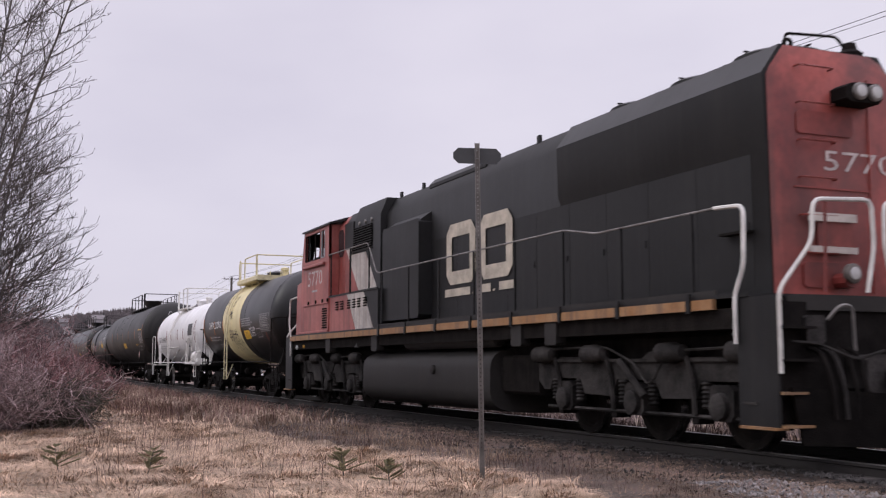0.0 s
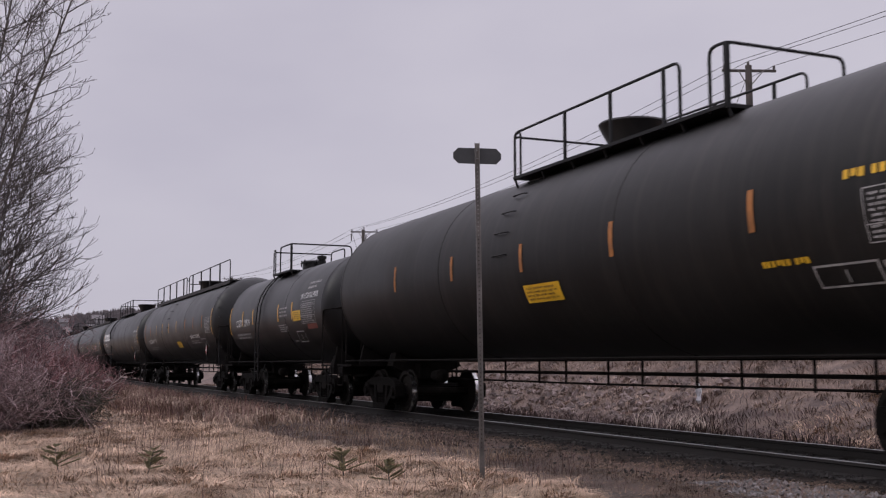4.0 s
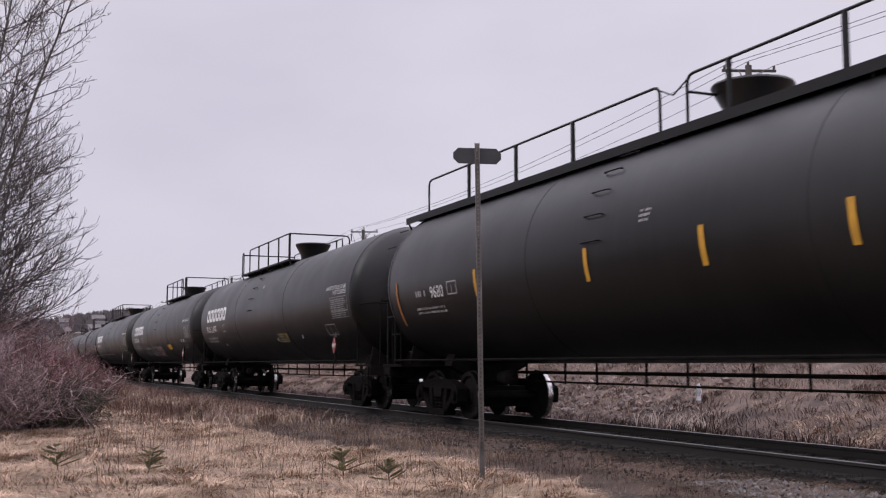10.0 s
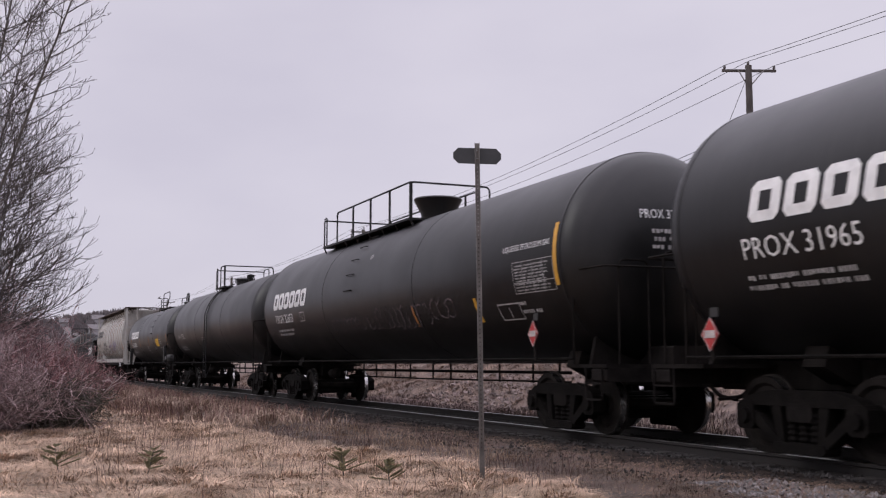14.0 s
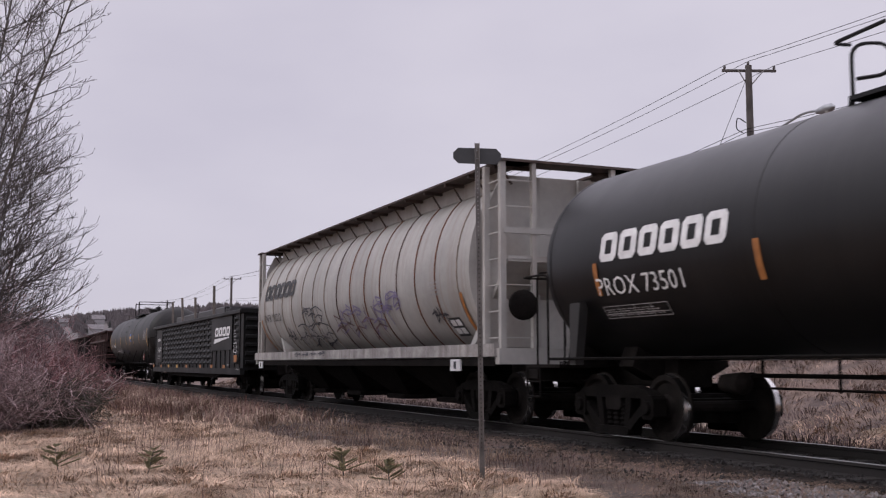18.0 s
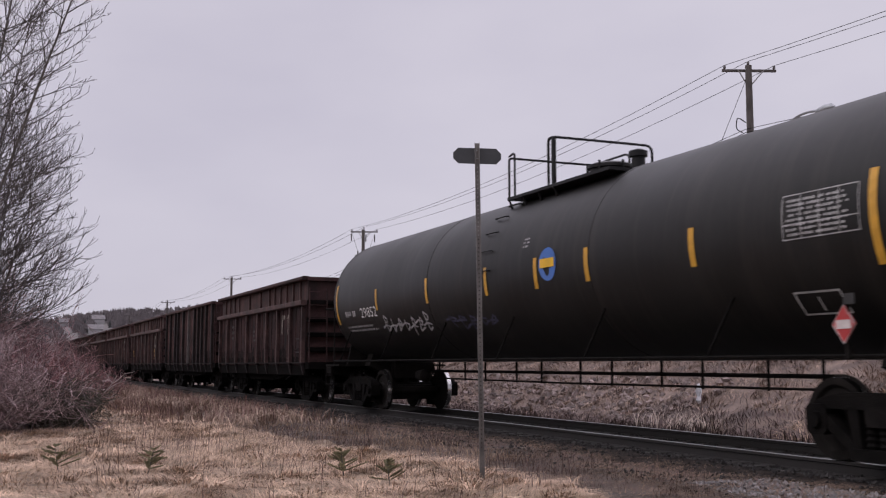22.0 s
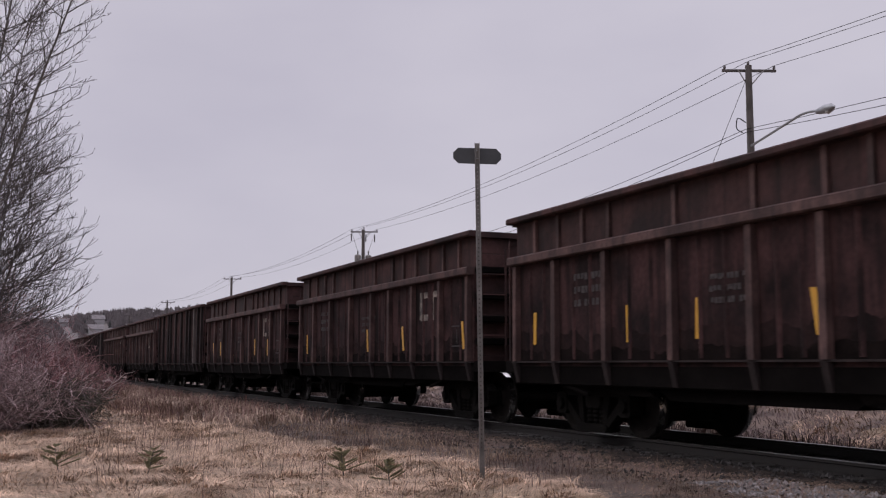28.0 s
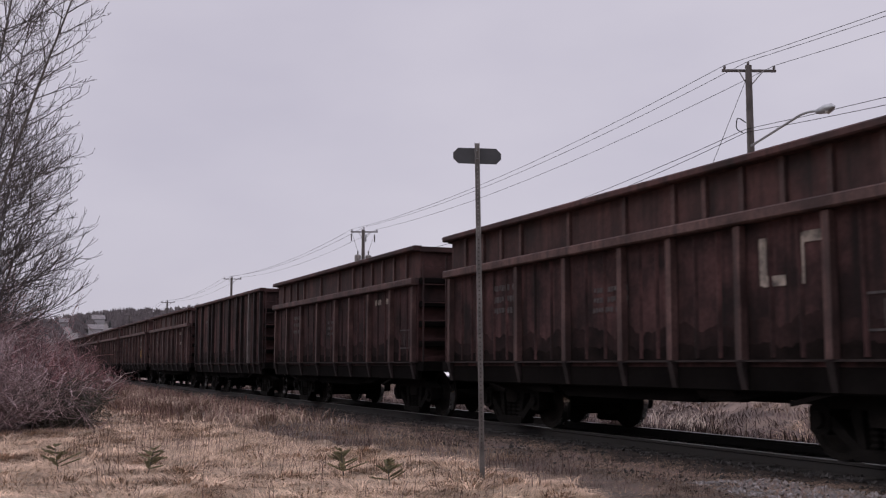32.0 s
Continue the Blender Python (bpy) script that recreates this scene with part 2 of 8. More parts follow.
# ---- mesh building ----
class Geo:
    """Collects faces for one mesh."""

    def __init__(self):
        self.v, self.f = [], []

    def add(self, vs, fs):
        k = len(self.v)
        self.v.extend(vs)
        self.f.extend([tuple(i + k for i in f) for f in fs])
        return self

    def box(self, x0, x1, y0, y1, z0, z1, m=None):
        vs = [Vector((x, y, z)) for x in (x0, x1) for y in (y0, y1) for z in (z0, z1)]
        if m is not None:
            vs = [m @ p for p in vs]
        return self.add(vs, [(0, 1, 3, 2), (4, 6, 7, 5), (0, 4, 5, 1), (2, 3, 7, 6), (0, 2, 6, 4), (1, 5, 7, 3)])

    def bevel_box(self, x0, x1, y0, y1, z0, z1, c, axis="x"):
        """A box whose four edges along axis are cut off by c."""
        if axis == "x":
            pr = [(y0 + c, z0), (y1 - c, z0), (y1, z0 + c), (y1, z1 - c), (y1 - c, z1), (y0 + c, z1), (y0, z1 - c), (y0, z0 + c)]
            return self.prism(pr, "x", x0, x1)
        if axis == "y":
            pr = [(x0 + c, z0), (x1 - c, z0), (x1, z0 + c), (x1, z1 - c), (x1 - c, z1), (x0 + c, z1), (x0, z1 - c), (x0, z0 + c)]
            return self.prism(pr, "y", y0, y1)
        pr = [(x0 + c, y0), (x1 - c, y0), (x1, y0 + c), (x1, y1 - c), (x1 - c, y1), (x0 + c, y1), (x0, y1 - c), (x0, y0 + c)]
        return self.prism(pr, "z", z0, z1)

    def prism(self, profile, axis, lo, hi):
        n = len(profile)
        place = {"x": lambda a, b, h: (h, a, b), "y": lambda a, b, h: (a, h, b), "z": lambda a, b, h: (a, b, h)}[axis]
        vs = [Vector(place(a, b, lo)) for a, b in profile] + [Vector(place(a, b, hi)) for a, b in profile]
        fs = [(i, (i + 1) % n, (i + 1) % n + n, i + n) for i in range(n)]
        return self.add(vs, fs + [tuple(range(n))[::-1], tuple(range(n, 2 * n))])

    def tube(self, pts, r, n=6, r2=None):
        pts = [Vector(p) for p in pts]
        last, rings = None, []
        for i, p in enumerate(pts):
            d = (pts[min(i + 1, len(pts) - 1)] - pts[max(i - 1, 0)]).normalized()
            if last is None:
                side = d.orthogonal().normalized()
            else:
                side = (last - d * last.dot(d))
                side = side.normalized() if side.length > 1e-6 else d.orthogonal().normalized()
            last = side
            up = d.cross(side)
            rr = r if r2 is None else r + (r2 - r) * i / max(1, len(pts) - 1)
            rings.append([p + (side * math.cos(a) + up * math.sin(a)) * rr for a in [2 * math.pi * j / n for j in range(n)]])
        vs = [q for ring in rings for q in ring]
        fs = [(i * n + j, i * n + (j + 1) % n, (i + 1) * n + (j + 1) % n, (i + 1) * n + j) for i in range(len(pts) - 1) for j in range(n)]
        m = len(vs)
        return self.add(vs, fs + [tuple(range(n))[::-1], tuple(range(m - n, m))])

    def lathe(self, profile, axis="x", at=(0, 0, 0), n=24, caps=True):
        """Turns (distance along axis, radius) round the axis."""
        vs, fs = [], []
        ax, ay, az = at
        for h, r in profile:
            for j in range(n):
                a = 2 * math.pi * j / n
                c, s = r * math.cos(a), r * math.sin(a)
                vs.append(Vector({"x": (ax + h, ay + c, az + s), "y": (ax + s, ay + h, az + c), "z": (ax + c, ay + s, az + h)}[axis]))
        for i in range(len(profile) - 1):
            for j in range(n):
                fs.append((i * n + j, i * n + (j + 1) % n, (i + 1) * n + (j + 1) % n, (i + 1) * n + j))
        if caps:
            fs += [tuple(range(n))[::-1], tuple(range(len(vs) - n, len(vs)))]
        return self.add(vs, fs)

    def mesh(self, name, material, angle=35):
        me = bpy.data.meshes.new(name)
        me.from_pydata([tuple(p) for p in self.v], [], self.f)
        me.materials.append(material)
        if angle:
            me.polygons.foreach_set("use_smooth", [True] * len(me.polygons))
            me.set_sharp_from_angle(angle=radians(angle))
        return me


def part(name, g, material, parent, label="", angle=35):
    """One mesh object under a thing or a part. g: a Geo or a finished mesh."""
    me = g.mesh(name, material, angle) if isinstance(g, Geo) else g
    ob = new(name, me)
    ob.parent = parent
    return tagged(ob, label)


def thing(name, label, category, group="", kind=""):
    ob = new(name)
    ob.empty_display_size = 0.3
    return tagged(ob, label, category, group, kind)


def bend(pts, r=0.08, steps=3):
    """A path with its inner corners rounded."""
    pts = [Vector(p) for p in pts]
    out = [pts[0]]
    for a, b, c in zip(pts, pts[1:], pts[2:]):
        u, w = (a - b), (c - b)
        k = min(r, u.length * 0.45, w.length * 0.45)
        p, q = b + u.normalized() * k, b + w.normalized() * k
        for i in range(steps + 1):
            s = i / steps
            out.append(p * (1 - s) ** 2 + b * 2 * s * (1 - s) + q * s * s)
    return out + [pts[-1]]


TEXTS = {}


def text_points(body):
    """The outline of a word as a flat mesh, scaled to a unit box."""
    if body not in TEXTS:
        cu = bpy.data.curves.new("word", "FONT")
        cu.body, cu.resolution_u = body, 2
        ob = bpy.data.objects.new("word", cu)
        me = bpy.data.meshes.new_from_object(ob)
        xs, ys = [v.co.x for v in me.vertices], [v.co.y for v in me.vertices]
        x0, x1, y0, y1 = min(xs), max(xs), min(ys), max(ys)
        TEXTS[body] = ([((v.co.x - x0) / (x1 - x0), (v.co.y - y0) / (y1 - y0)) for v in me.vertices], [tuple(p.vertices) for p in me.polygons])
        bpy.data.objects.remove(ob)
        bpy.data.meshes.remove(me)
    return TEXTS[body]


def on_round(R, zc, off=0.009):
    """Maps a place on the near flank of a tank, x and the height along its skin, into space."""
    return lambda x, v: Vector((x, -(R + off) * math.cos(v / R), zc + (R + off) * math.sin(v / R)))


def on_flat(y, off=0.006):
    return lambda x, v: Vector((x, y - off, v))


def patch(g, skin, x0, v0, x1, v1, shear=0.0):
    k = max(1, int(abs(v1 - v0) / 0.12))
    for i in range(k):
        a, b = v0 + (v1 - v0) * i / k, v0 + (v1 - v0) * (i + 1) / k
        sa, sb = shear * i / k, shear * (i + 1) / k
        g.add([skin(x0 + sa, a), skin(x1 + sa, a), skin(x1 + sb, b), skin(x0 + sb, b)], [(0, 1, 2, 3)])
    return g


def word(body, skin, x0, v0, x1, v1):
    pts, fs = text_points(body)
    return Geo().add([skin(x0 + (x1 - x0) * a, v0 + (v1 - v0) * b) for a, b in pts], fs)


def ribbon(g, skin, pts, w):
    for (xa, va), (xb, vb) in zip(pts, pts[1:]):
        d = math.hypot(xb - xa, vb - va) or 1
        nx, nv = -(vb - va) / d * w, (xb - xa) / d * w
        g.add([skin(xa - nx, va - nv), skin(xb - nx, vb - nv), skin(xb + nx, vb + nv), skin(xa + nx, va + nv)], [(0, 1, 2, 3)])
    return g


def tag_strokes(skin, x0, v0, x1, v1, seed, w=0.014, stems=5):
    """Straight, crossing strokes with hooks, as of a marker pen."""
    rng = random.Random(seed)
    g = Geo()
    step, tall = (x1 - x0) / stems, v1 - v0
    for i in range(stems):
        cx = x0 + step * (i + 0.5)
        lo, hi = v0 + tall * rng.uniform(0.0, 0.3), v1 - tall * rng.uniform(0.0, 0.3)
        lean = rng.uniform(-0.3, 0.3) * step
        ribbon(g, skin, [(cx - lean, lo), (cx, (lo + hi) / 2), (cx + lean, hi)], w)
        mid = lo + (hi - lo) * rng.uniform(0.3, 0.8)
        ribbon(g, skin, [(cx - step * 0.6, mid - tall * 0.05), (cx, mid + tall * 0.06), (cx + step * 0.55, mid - tall * 0.02)], w)
        if rng.random() < 0.7:
            ribbon(g, skin, [(cx + lean, hi), (cx + step * 0.45, hi - tall * 0.14), (cx + step * 0.3, hi - tall * 0.30), (cx, hi - tall * 0.26)], w)
        if rng.random() < 0.6:
            ribbon(g, skin, [(cx - lean, lo), (cx + step * 0.5, lo + tall * rng.uniform(0.1, 0.3))], w)
    return g


def scribble(skin, x0, v0, x1, v1, seed, w=0.022, loops=7):
    """Sprayed strokes without any readable shape."""
    rng = random.Random(seed)
    g = Geo()
    step = (x1 - x0) / loops
    for i in range(loops):
        cx = x0 + step * (i + 0.5)
        pts = []
        a0, turn = rng.uniform(0, 6.28), rng.choice((-1, 1)) * rng.uniform(2.5, 5.5)
        for j in range(10):
            a = a0 + turn * j / 9
            pts.append((cx + math.cos(a) * step * rng.uniform(0.45, 0.75), (v0 + v1) / 2 + math.sin(a) * (v1 - v0) * rng.uniform(0.36, 0.5)))
        ribbon(g, skin, pts, w)
    return g


# ---- running gear ----
WHEEL_R = 0.457
GEAR = {}


def wheelset_mesh(radius):
    key = ("wheelset", radius)
    if key not in GEAR:
        g = Geo()
        g.lathe([(-0.95, 0.07), (-0.80, 0.085), (0.80, 0.085), (0.95, 0.07)], "y", n=10)
        for s in (-1, 1):
            pr = [(s * 0.68, 0.10), (s * 0.685, radius * 0.72), (s * 0.675, radius + 0.022), (s * 0.70, radius + 0.024), (s * 0.712, radius),
                  (s * 0.81, radius - 0.006), (s * 0.81, radius * 0.82), (s * 0.765, radius * 0.74), (s * 0.77, radius * 0.40), (s * 0.82, 0.15), (s * 0.82, 0.08)]
            g.lathe(pr if s > 0 else pr[::-1], "y", n=28)
        me = g.mesh("wheelset", WHEEL)
        me.materials.append(TREAD)
        for p in me.polygons:
            c = p.center
            if radius - 0.012 < math.hypot(c.x, c.z) < radius + 0.004 and 0.74 < abs(c.y) < 0.79:
                p.material_index = 1
        GEAR[key] = me
    return GEAR[key]


def side_frame_mesh():
    if "frame" not in GEAR:
        g = Geo()
        r, b = WHEEL_R, 0.89
        for o in (-1, 1):
            g.bevel_box(o * b - 0.15, o * b + 0.15, -0.11, 0.11, r - 0.16, r + 0.17, 0.05, "y")
            g.prism([(o * 0.22, r - 0.34), (o * 0.40, r - 0.34), (o * (b - 0.05), r - 0.02), (o * (b - 0.10), r + 0.10)][::o], "y", -0.09, 0.09)
            g.prism([(o * 0.32, r + 0.22), (o * 0.46, r + 0.10), (o * 0.36, r - 0.30), (o * 0.26, r - 0.30)][::-o], "y", -0.08, 0.08)
        g.prism([(-b - 0.12, r + 0.12), (b + 0.12, r + 0.12), (b, r + 0.22), (0.5, r + 0.30), (-0.5, r + 0.30), (-b, r + 0.22)], "y", -0.09, 0.09)
        g.bevel_box(-0.42, 0.42, -0.12, 0.12, r - 0.40, r - 0.28, 0.04, "y")
        for i in (-0.18, 0.0, 0.18):
            g.lathe([(r - 0.28 + 0.033 * k, 0.075 if k % 2 else 0.055) for k in range(11)], "z", (i, 0, 0), n=8)
        for o in (-1, 1):
            g.lathe([(-0.16, 0.09), (-0.10, 0.10), (0.10, 0.10)], "y", (o * b, 0, r), n=10)
        GEAR["frame"] = g.mesh("side_frame", CAST)
    return GEAR["frame"]


def bolster_mesh():
    if "bolster" not in GEAR:
        g = Geo()
        g.bevel_box(-0.20, 0.20, -1.08, 1.08, WHEEL_R - 0.05, WHEEL_R + 0.16, 0.04, "y")
        g.lathe([(WHEEL_R + 0.16, 0.22), (WHEEL_R + 0.30, 0.22)], "z", n=14)
        g.box(-0.62, 0.62, -0.86, 0.86, WHEEL_R - 0.24, WHEEL_R + 0.10)
        for o in (-1, 1):
            g.box(o * 0.45 - 0.04, o * 0.45 + 0.04, -0.80, 0.80, WHEEL_R - 0.20, WHEEL_R - 0.08)
        GEAR["bolster"] = g.mesh("bogie", UNDER)
    return GEAR["bolster"]


WHEELS_LEAD, WHEELS_TRAIL, LOCO_WHEELS = [], [], {}


def bogie(car, x):
    b = part("bogie", bolster_mesh(), UNDER, car)
    b.location = (x, 0, 0)
    for s in (-1, 1):
        f = part("side_frame", side_frame_mesh(), CAST, b)
        f.location = (0, s * 0.99, 0)
    for o, store in ((0.89, WHEELS_LEAD), (-0.89, WHEELS_TRAIL)):
        w = part("wheelset", wheelset_mesh(WHEEL_R), WHEEL, b, "dark wheels with bright treads on one axle")
        w.location = (o, 0, WHEEL_R)
        store.append(w)
    return b


def coupler(car, x, o, z=0.88):
    key = ("coupler", o)
    if key not in GEAR:
        g = Geo()
        g.bevel_box(min(0, o * 0.5), max(0, o * 0.5), -0.09, 0.09, -0.10, 0.10, 0.03)
        g.bevel_box(min(o * 0.5, o * 0.72), max(o * 0.5, o * 0.72), -0.17, 0.13, -0.15, 0.15, 0.05)
        g.tube(bend([(0, 0.25, -0.05), (o * 0.3, 0.27, -0.28), (o * 0.75, 0.22, -0.32)], 0.1), 0.03, 6)
        GEAR[key] = g.mesh("coupler", UNDER)
    c = part("coupler", GEAR[key], UNDER, car)
    c.location = (x, 0, z)


def ladder(car, x, y0, z0, y1, z1, material, width=0.42, step=0.33, curve=None):
    """Two stringers and their rungs, up a flank."""
    n = max(2, int(round(math.hypot(y1 - y0, z1 - z0) / step)))
    path = curve or [Vector((0, y0 + (y1 - y0) * i / n, z0 + (z1 - z0) * i / n)) for i in range(n + 1)]
    lad = part("ladder", Geo().tube([p + Vector((x - width / 2, 0, 0)) for p in path], 0.022, 5)
               .tube([p + Vector((x + width / 2, 0, 0)) for p in path], 0.022, 5), material, car)
    for p in path[1:-1]:
        part("rung", Geo().tube([p + Vector((x - width / 2, 0, 0)), p + Vector((x + width / 2, 0, 0))], 0.015, 4), material, lad)
    return lad


# ---- markings ----
def block_logo(car, name, skin, x0, v0, x1, v1, material, n=6, lean=0.16, stroke=None):
    """A row of slanted blocks with a slot each, in the place of a maker's name; each block is a part."""
    step, h = (x1 - x0) / n, v1 - v0
    for i in range(n):
        a, b = x0 + step * (i + 0.05), x0 + step * (i + 0.93)
        w, t, cut = step * 0.27, h * 0.26, min(step, h) * 0.16
        if stroke:
            w = t = stroke
        out = [(a + cut, v0), (b - cut, v0), (b, v0 + cut), (b, v1 - cut), (b - cut, v1), (a + cut, v1), (a, v1 - cut), (a, v0 + cut)]
        inn = [(a + w, v0 + t), (b - w, v0 + t), (b - w, v0 + t), (b - w, v1 - t), (b - w, v1 - t), (a + w, v1 - t), (a + w, v1 - t), (a + w, v0 + t)]
        tilt = lambda p: skin(p[0] + lean * (p[1] - v0), p[1])
        g = Geo().add([tilt(p) for p in out] + [tilt(p) for p in inn], [(k, (k + 1) % 8, (k + 1) % 8 + 8, k + 8) for k in range(8)])
        part(name, g, material, car, angle=0)


def lines(skin, x0, v0, x1, v1, n, seed):
    """Lines of small stencilling, as bars."""
    rng = random.Random(seed)
    g = Geo()
    h = (v1 - v0) / n
    for i in range(n):
        x = x0 + rng.uniform(0, 0.05)
        end = x1 - rng.uniform(0, 0.2) * (x1 - x0)
        while x < end:
            size = max(0.045, min(0.11, h * 0.55))
            for k in range(rng.randint(2, 7)):
                if x + size > end:
                    break
                low = h * (0.22 + (0.10 if rng.random() < 0.3 else 0.0))
                patch(g, skin, x, v0 + h * i + low, x + size * rng.uniform(0.62, 0.86), v0 + h * i + h * 0.74)
                x += size
            x += size * 0.8
    return g


def table(skin, x0, v0, x1, v1, seed):
    """A stencilled test table: rows of small bars in a thin border."""
    g = lines(skin, x0 + 0.05, v0 + 0.03, x1 - 0.03, v1 - 0.03, max(4, int((v1 - v0) / 0.055)), seed)
    for a in (v0, (v0 * 2 + v1) / 3, v1):
        patch(g, skin, x0, a, x1, a + 0.012)
    for i in range(5):
        a = x0 + (x1 - x0) * i / 4
        patch(g, skin, a - 0.006, v0, a + 0.006, v1)
    return g


def frame_box(skin, x0, v0, x1, v1, w=0.025):
    g = Geo()
    for q in ((x0, v0, x1, v0 + w), (x0, v1 - w, x1, v1), (x0, v0, x0 + w, v1), (x1 - w, v0, x1, v1)):
        patch(g, skin, *q)
    patch(g, skin, (x0 + x1) / 2 - w, v0 + w * 2, (x0 + x1) / 2, v1 - w * 3)
    return g


def placard(car, y, x, z, s=0.155):
    """A diamond placard in its holder, standing off the flank."""
    part("placard_post", Geo().box(x - 0.03, x + 0.03, y + 0.03, y + 0.06, 1.10, z + 0.30), UNDER, car)
    part("holder_plate", Geo().box(x - 0.02, x + 0.13, y + 0.02, y + 0.03, z + 0.20, z + 0.31), BRACE_GREY, car)
    d = part("placard", Geo().add([Vector((x - s, y, z)), Vector((x, y, z - s * 1.25)), Vector((x + s, y, z)), Vector((x, y, z + s * 1.25))], [(0, 1, 2, 3)])
             .add([Vector((x - s, y + 0.02, z)), Vector((x, y + 0.02, z + s * 1.25)), Vector((x + s, y + 0.02, z)), Vector((x, y + 0.02, z - s * 1.25))], [(0, 1, 2, 3)]),
             PLACARD, car, "red and white diamond placard")
    part("number_panel", Geo().box(x - s * 0.66, x + s * 0.66, y - 0.008, y - 0.003, z - 0.045, z + 0.045), LETTER_WORN, d)
    part("border", Geo().tube([(x - s, y, z), (x, y, z - s * 1.25), (x + s, y, z), (x, y, z + s * 1.25), (x - s, y, z)], 0.006, 4), LETTER_WORN, d)


def decorate(car, skin, rows, R, zc, lettering=None):
    """Markings on the near flank: kind, then the lower left and upper right corner."""
    lettering = lettering or LETTER
    for i, (kind, x0, v0, x1, v1) in enumerate(rows):
        seed = i * 7 + int(abs(x0) * 100)
        if kind == "amber":
            part("reflector_stripe", patch(Geo(), skin, x0, v0, x1, v1), AMBER, car)
        elif kind == "orange":
            part("reflector_stripe", patch(Geo(), skin, x0, v0, x1, v1), ORANGE, car)
        elif kind == "red":
            part("reflector_stripe", patch(Geo(), skin, x0, v0, x1, v1), REDTAPE, car)
        elif kind == "yellow":
            p = part("warning_panel", patch(Geo(), skin, x0, v0, x1, v1), YELLOW, car, "yellow painted warning panel")
            outer = lambda x, v: skin(x, v) + Vector((0, -0.005, 0))
            part("print", lines(outer, x0 + 0.06, v0 + 0.03, x1 - 0.06, v1 - 0.03, 4, seed), PRINT_BROWN, p)
        elif kind == "dark":
            part("dark_panel", patch(Geo(), skin, x0, v0, x1, v1), LETTER_DARK, car)
        elif kind.startswith("lines"):
            tagged(part("stencil", lines(skin, x0, v0, x1, v1, int(kind[5:]), seed), LETTER_DIM, car), kind="stuff")
        elif kind == "yline":
            tagged(part("stencil", lines(skin, x0, v0, x1, v1, 1, seed), YELLOW, car), kind="stuff")
        elif kind == "table":
            tagged(part("test_table", table(skin, x0, v0, x1, v1, seed), LETTER_DIM if lettering is LETTER else LETTER_DARK, car), kind="stuff")
        elif kind == "box":
            part("stencil_frame", frame_box(skin, x0, v0, x1, v1), LETTER_DIM, car)
        elif kind == "logo":
            block_logo(car, "emblem_block", skin, x0, v0, x1, v1, lettering)
        elif kind == "placard":
            x, v = (x0 + x1) / 2 + 0.98, (v0 + v1) / 2
            q = skin(x, v)
            placard(car, -R - 0.03, x, q.z)
        elif kind == "disc":
            cx, cv, rx, rv = (x0 + x1) / 2, (v0 + v1) / 2, (x1 - x0) / 2, (v1 - v0) / 2
            ring = [(math.cos(2 * math.pi * k / 20), math.sin(2 * math.pi * k / 20)) for k in range(20)]
            d = part("emblem", Geo().add([skin(cx + a * rx, cv + b * rv) for a, b in ring], [tuple(range(20))]), BLUE, car, "round blue emblem")
            outer = lambda x, v: skin(x, v) + Vector((0, -0.006, 0))
            part("emblem_bar", patch(Geo(), outer, x0 + 0.05, cv - 0.05, x1 - 0.05, cv + 0.09), YELLOW, d)
        elif kind == "smear":
            rng = random.Random(seed)
            cx, cv, rx, rv = (x0 + x1) / 2, (v0 + v1) / 2, (x1 - x0) / 2, (v1 - v0) / 2
            ring = [(cx + rx * math.cos(a) * rng.uniform(0.6, 1.1), cv + rv * math.sin(a) * rng.uniform(0.6, 1.1)) for a in [k * math.pi / 9 for k in range(18)]]
            part("sprayed_patch", Geo().add([skin(a, b) for a, b in ring] + [skin(cx, cv)], [(k, (k + 1) % 18, 18) for k in range(18)]), SPRAY_FAINT, car, "faint patch of sprayed paint")
        elif kind.startswith("graf"):
            m = {"grafw": SPRAY_WHITE, "graff": SPRAY_FAINT, "grafd": SPRAY_DARK, "grafp": SPRAY_PURPLE, "grafo": SPRAY_OCHRE, "grafr": SPRAY_RED}[kind]
            tagged(part("graffiti", scribble(skin, x0, v0, x1, v1, seed, 0.017, loops=max(2, int((x1 - x0) / 0.30))), m, car), "sprayed strokes of graffiti", kind="stuff")
        elif kind in ("tagw", "tagb"):
            tagged(part("graffiti", tag_strokes(skin, x0, v0, x1, v1, seed, 0.020, max(3, int((x1 - x0) / 0.36))), SPRAY_WHITE if kind == "tagw" else SPRAY_BLUE, car), "angular sprayed tag", kind="stuff")
        elif kind == "drips":
            rng = random.Random(seed)
            g = Geo()
            for k in range(5):
                xa = x0 + (x1 - x0) * (k + 0.5) / 5
                ribbon(g, skin, [(xa - 0.14, v0 + rng.uniform(0, 0.2)), (xa - 0.07, (v0 + v1) / 2), (xa, v1 - 0.05), (xa + 0.06, v1 - 0.07), (xa + 0.12, (v0 + v1) / 2)], 0.013)
            tagged(part("graffiti", g, SPRAY_DARK, car), "dark pen strokes of graffiti", kind="stuff")
        elif kind == "dot":
            part("paint_spot", patch(Geo(), skin, x0, v0, x1, v1), LETTER_DIM, car)
        elif kind == "faded":
            p = part("warning_panel", patch(Geo(), skin, x0, v0, x1, v1, 0.08), YELLOW_FADED, car, "faded yellow warning panel")
            outer = lambda x, v: skin(x, v) + Vector((0, -0.005, 0))
            part("print", lines(outer, x0 + 0.06, v0 + 0.03, x1 - 0.06, v1 - 0.03, 3, seed), LETTER_DARK, p)
        elif kind == "pen":
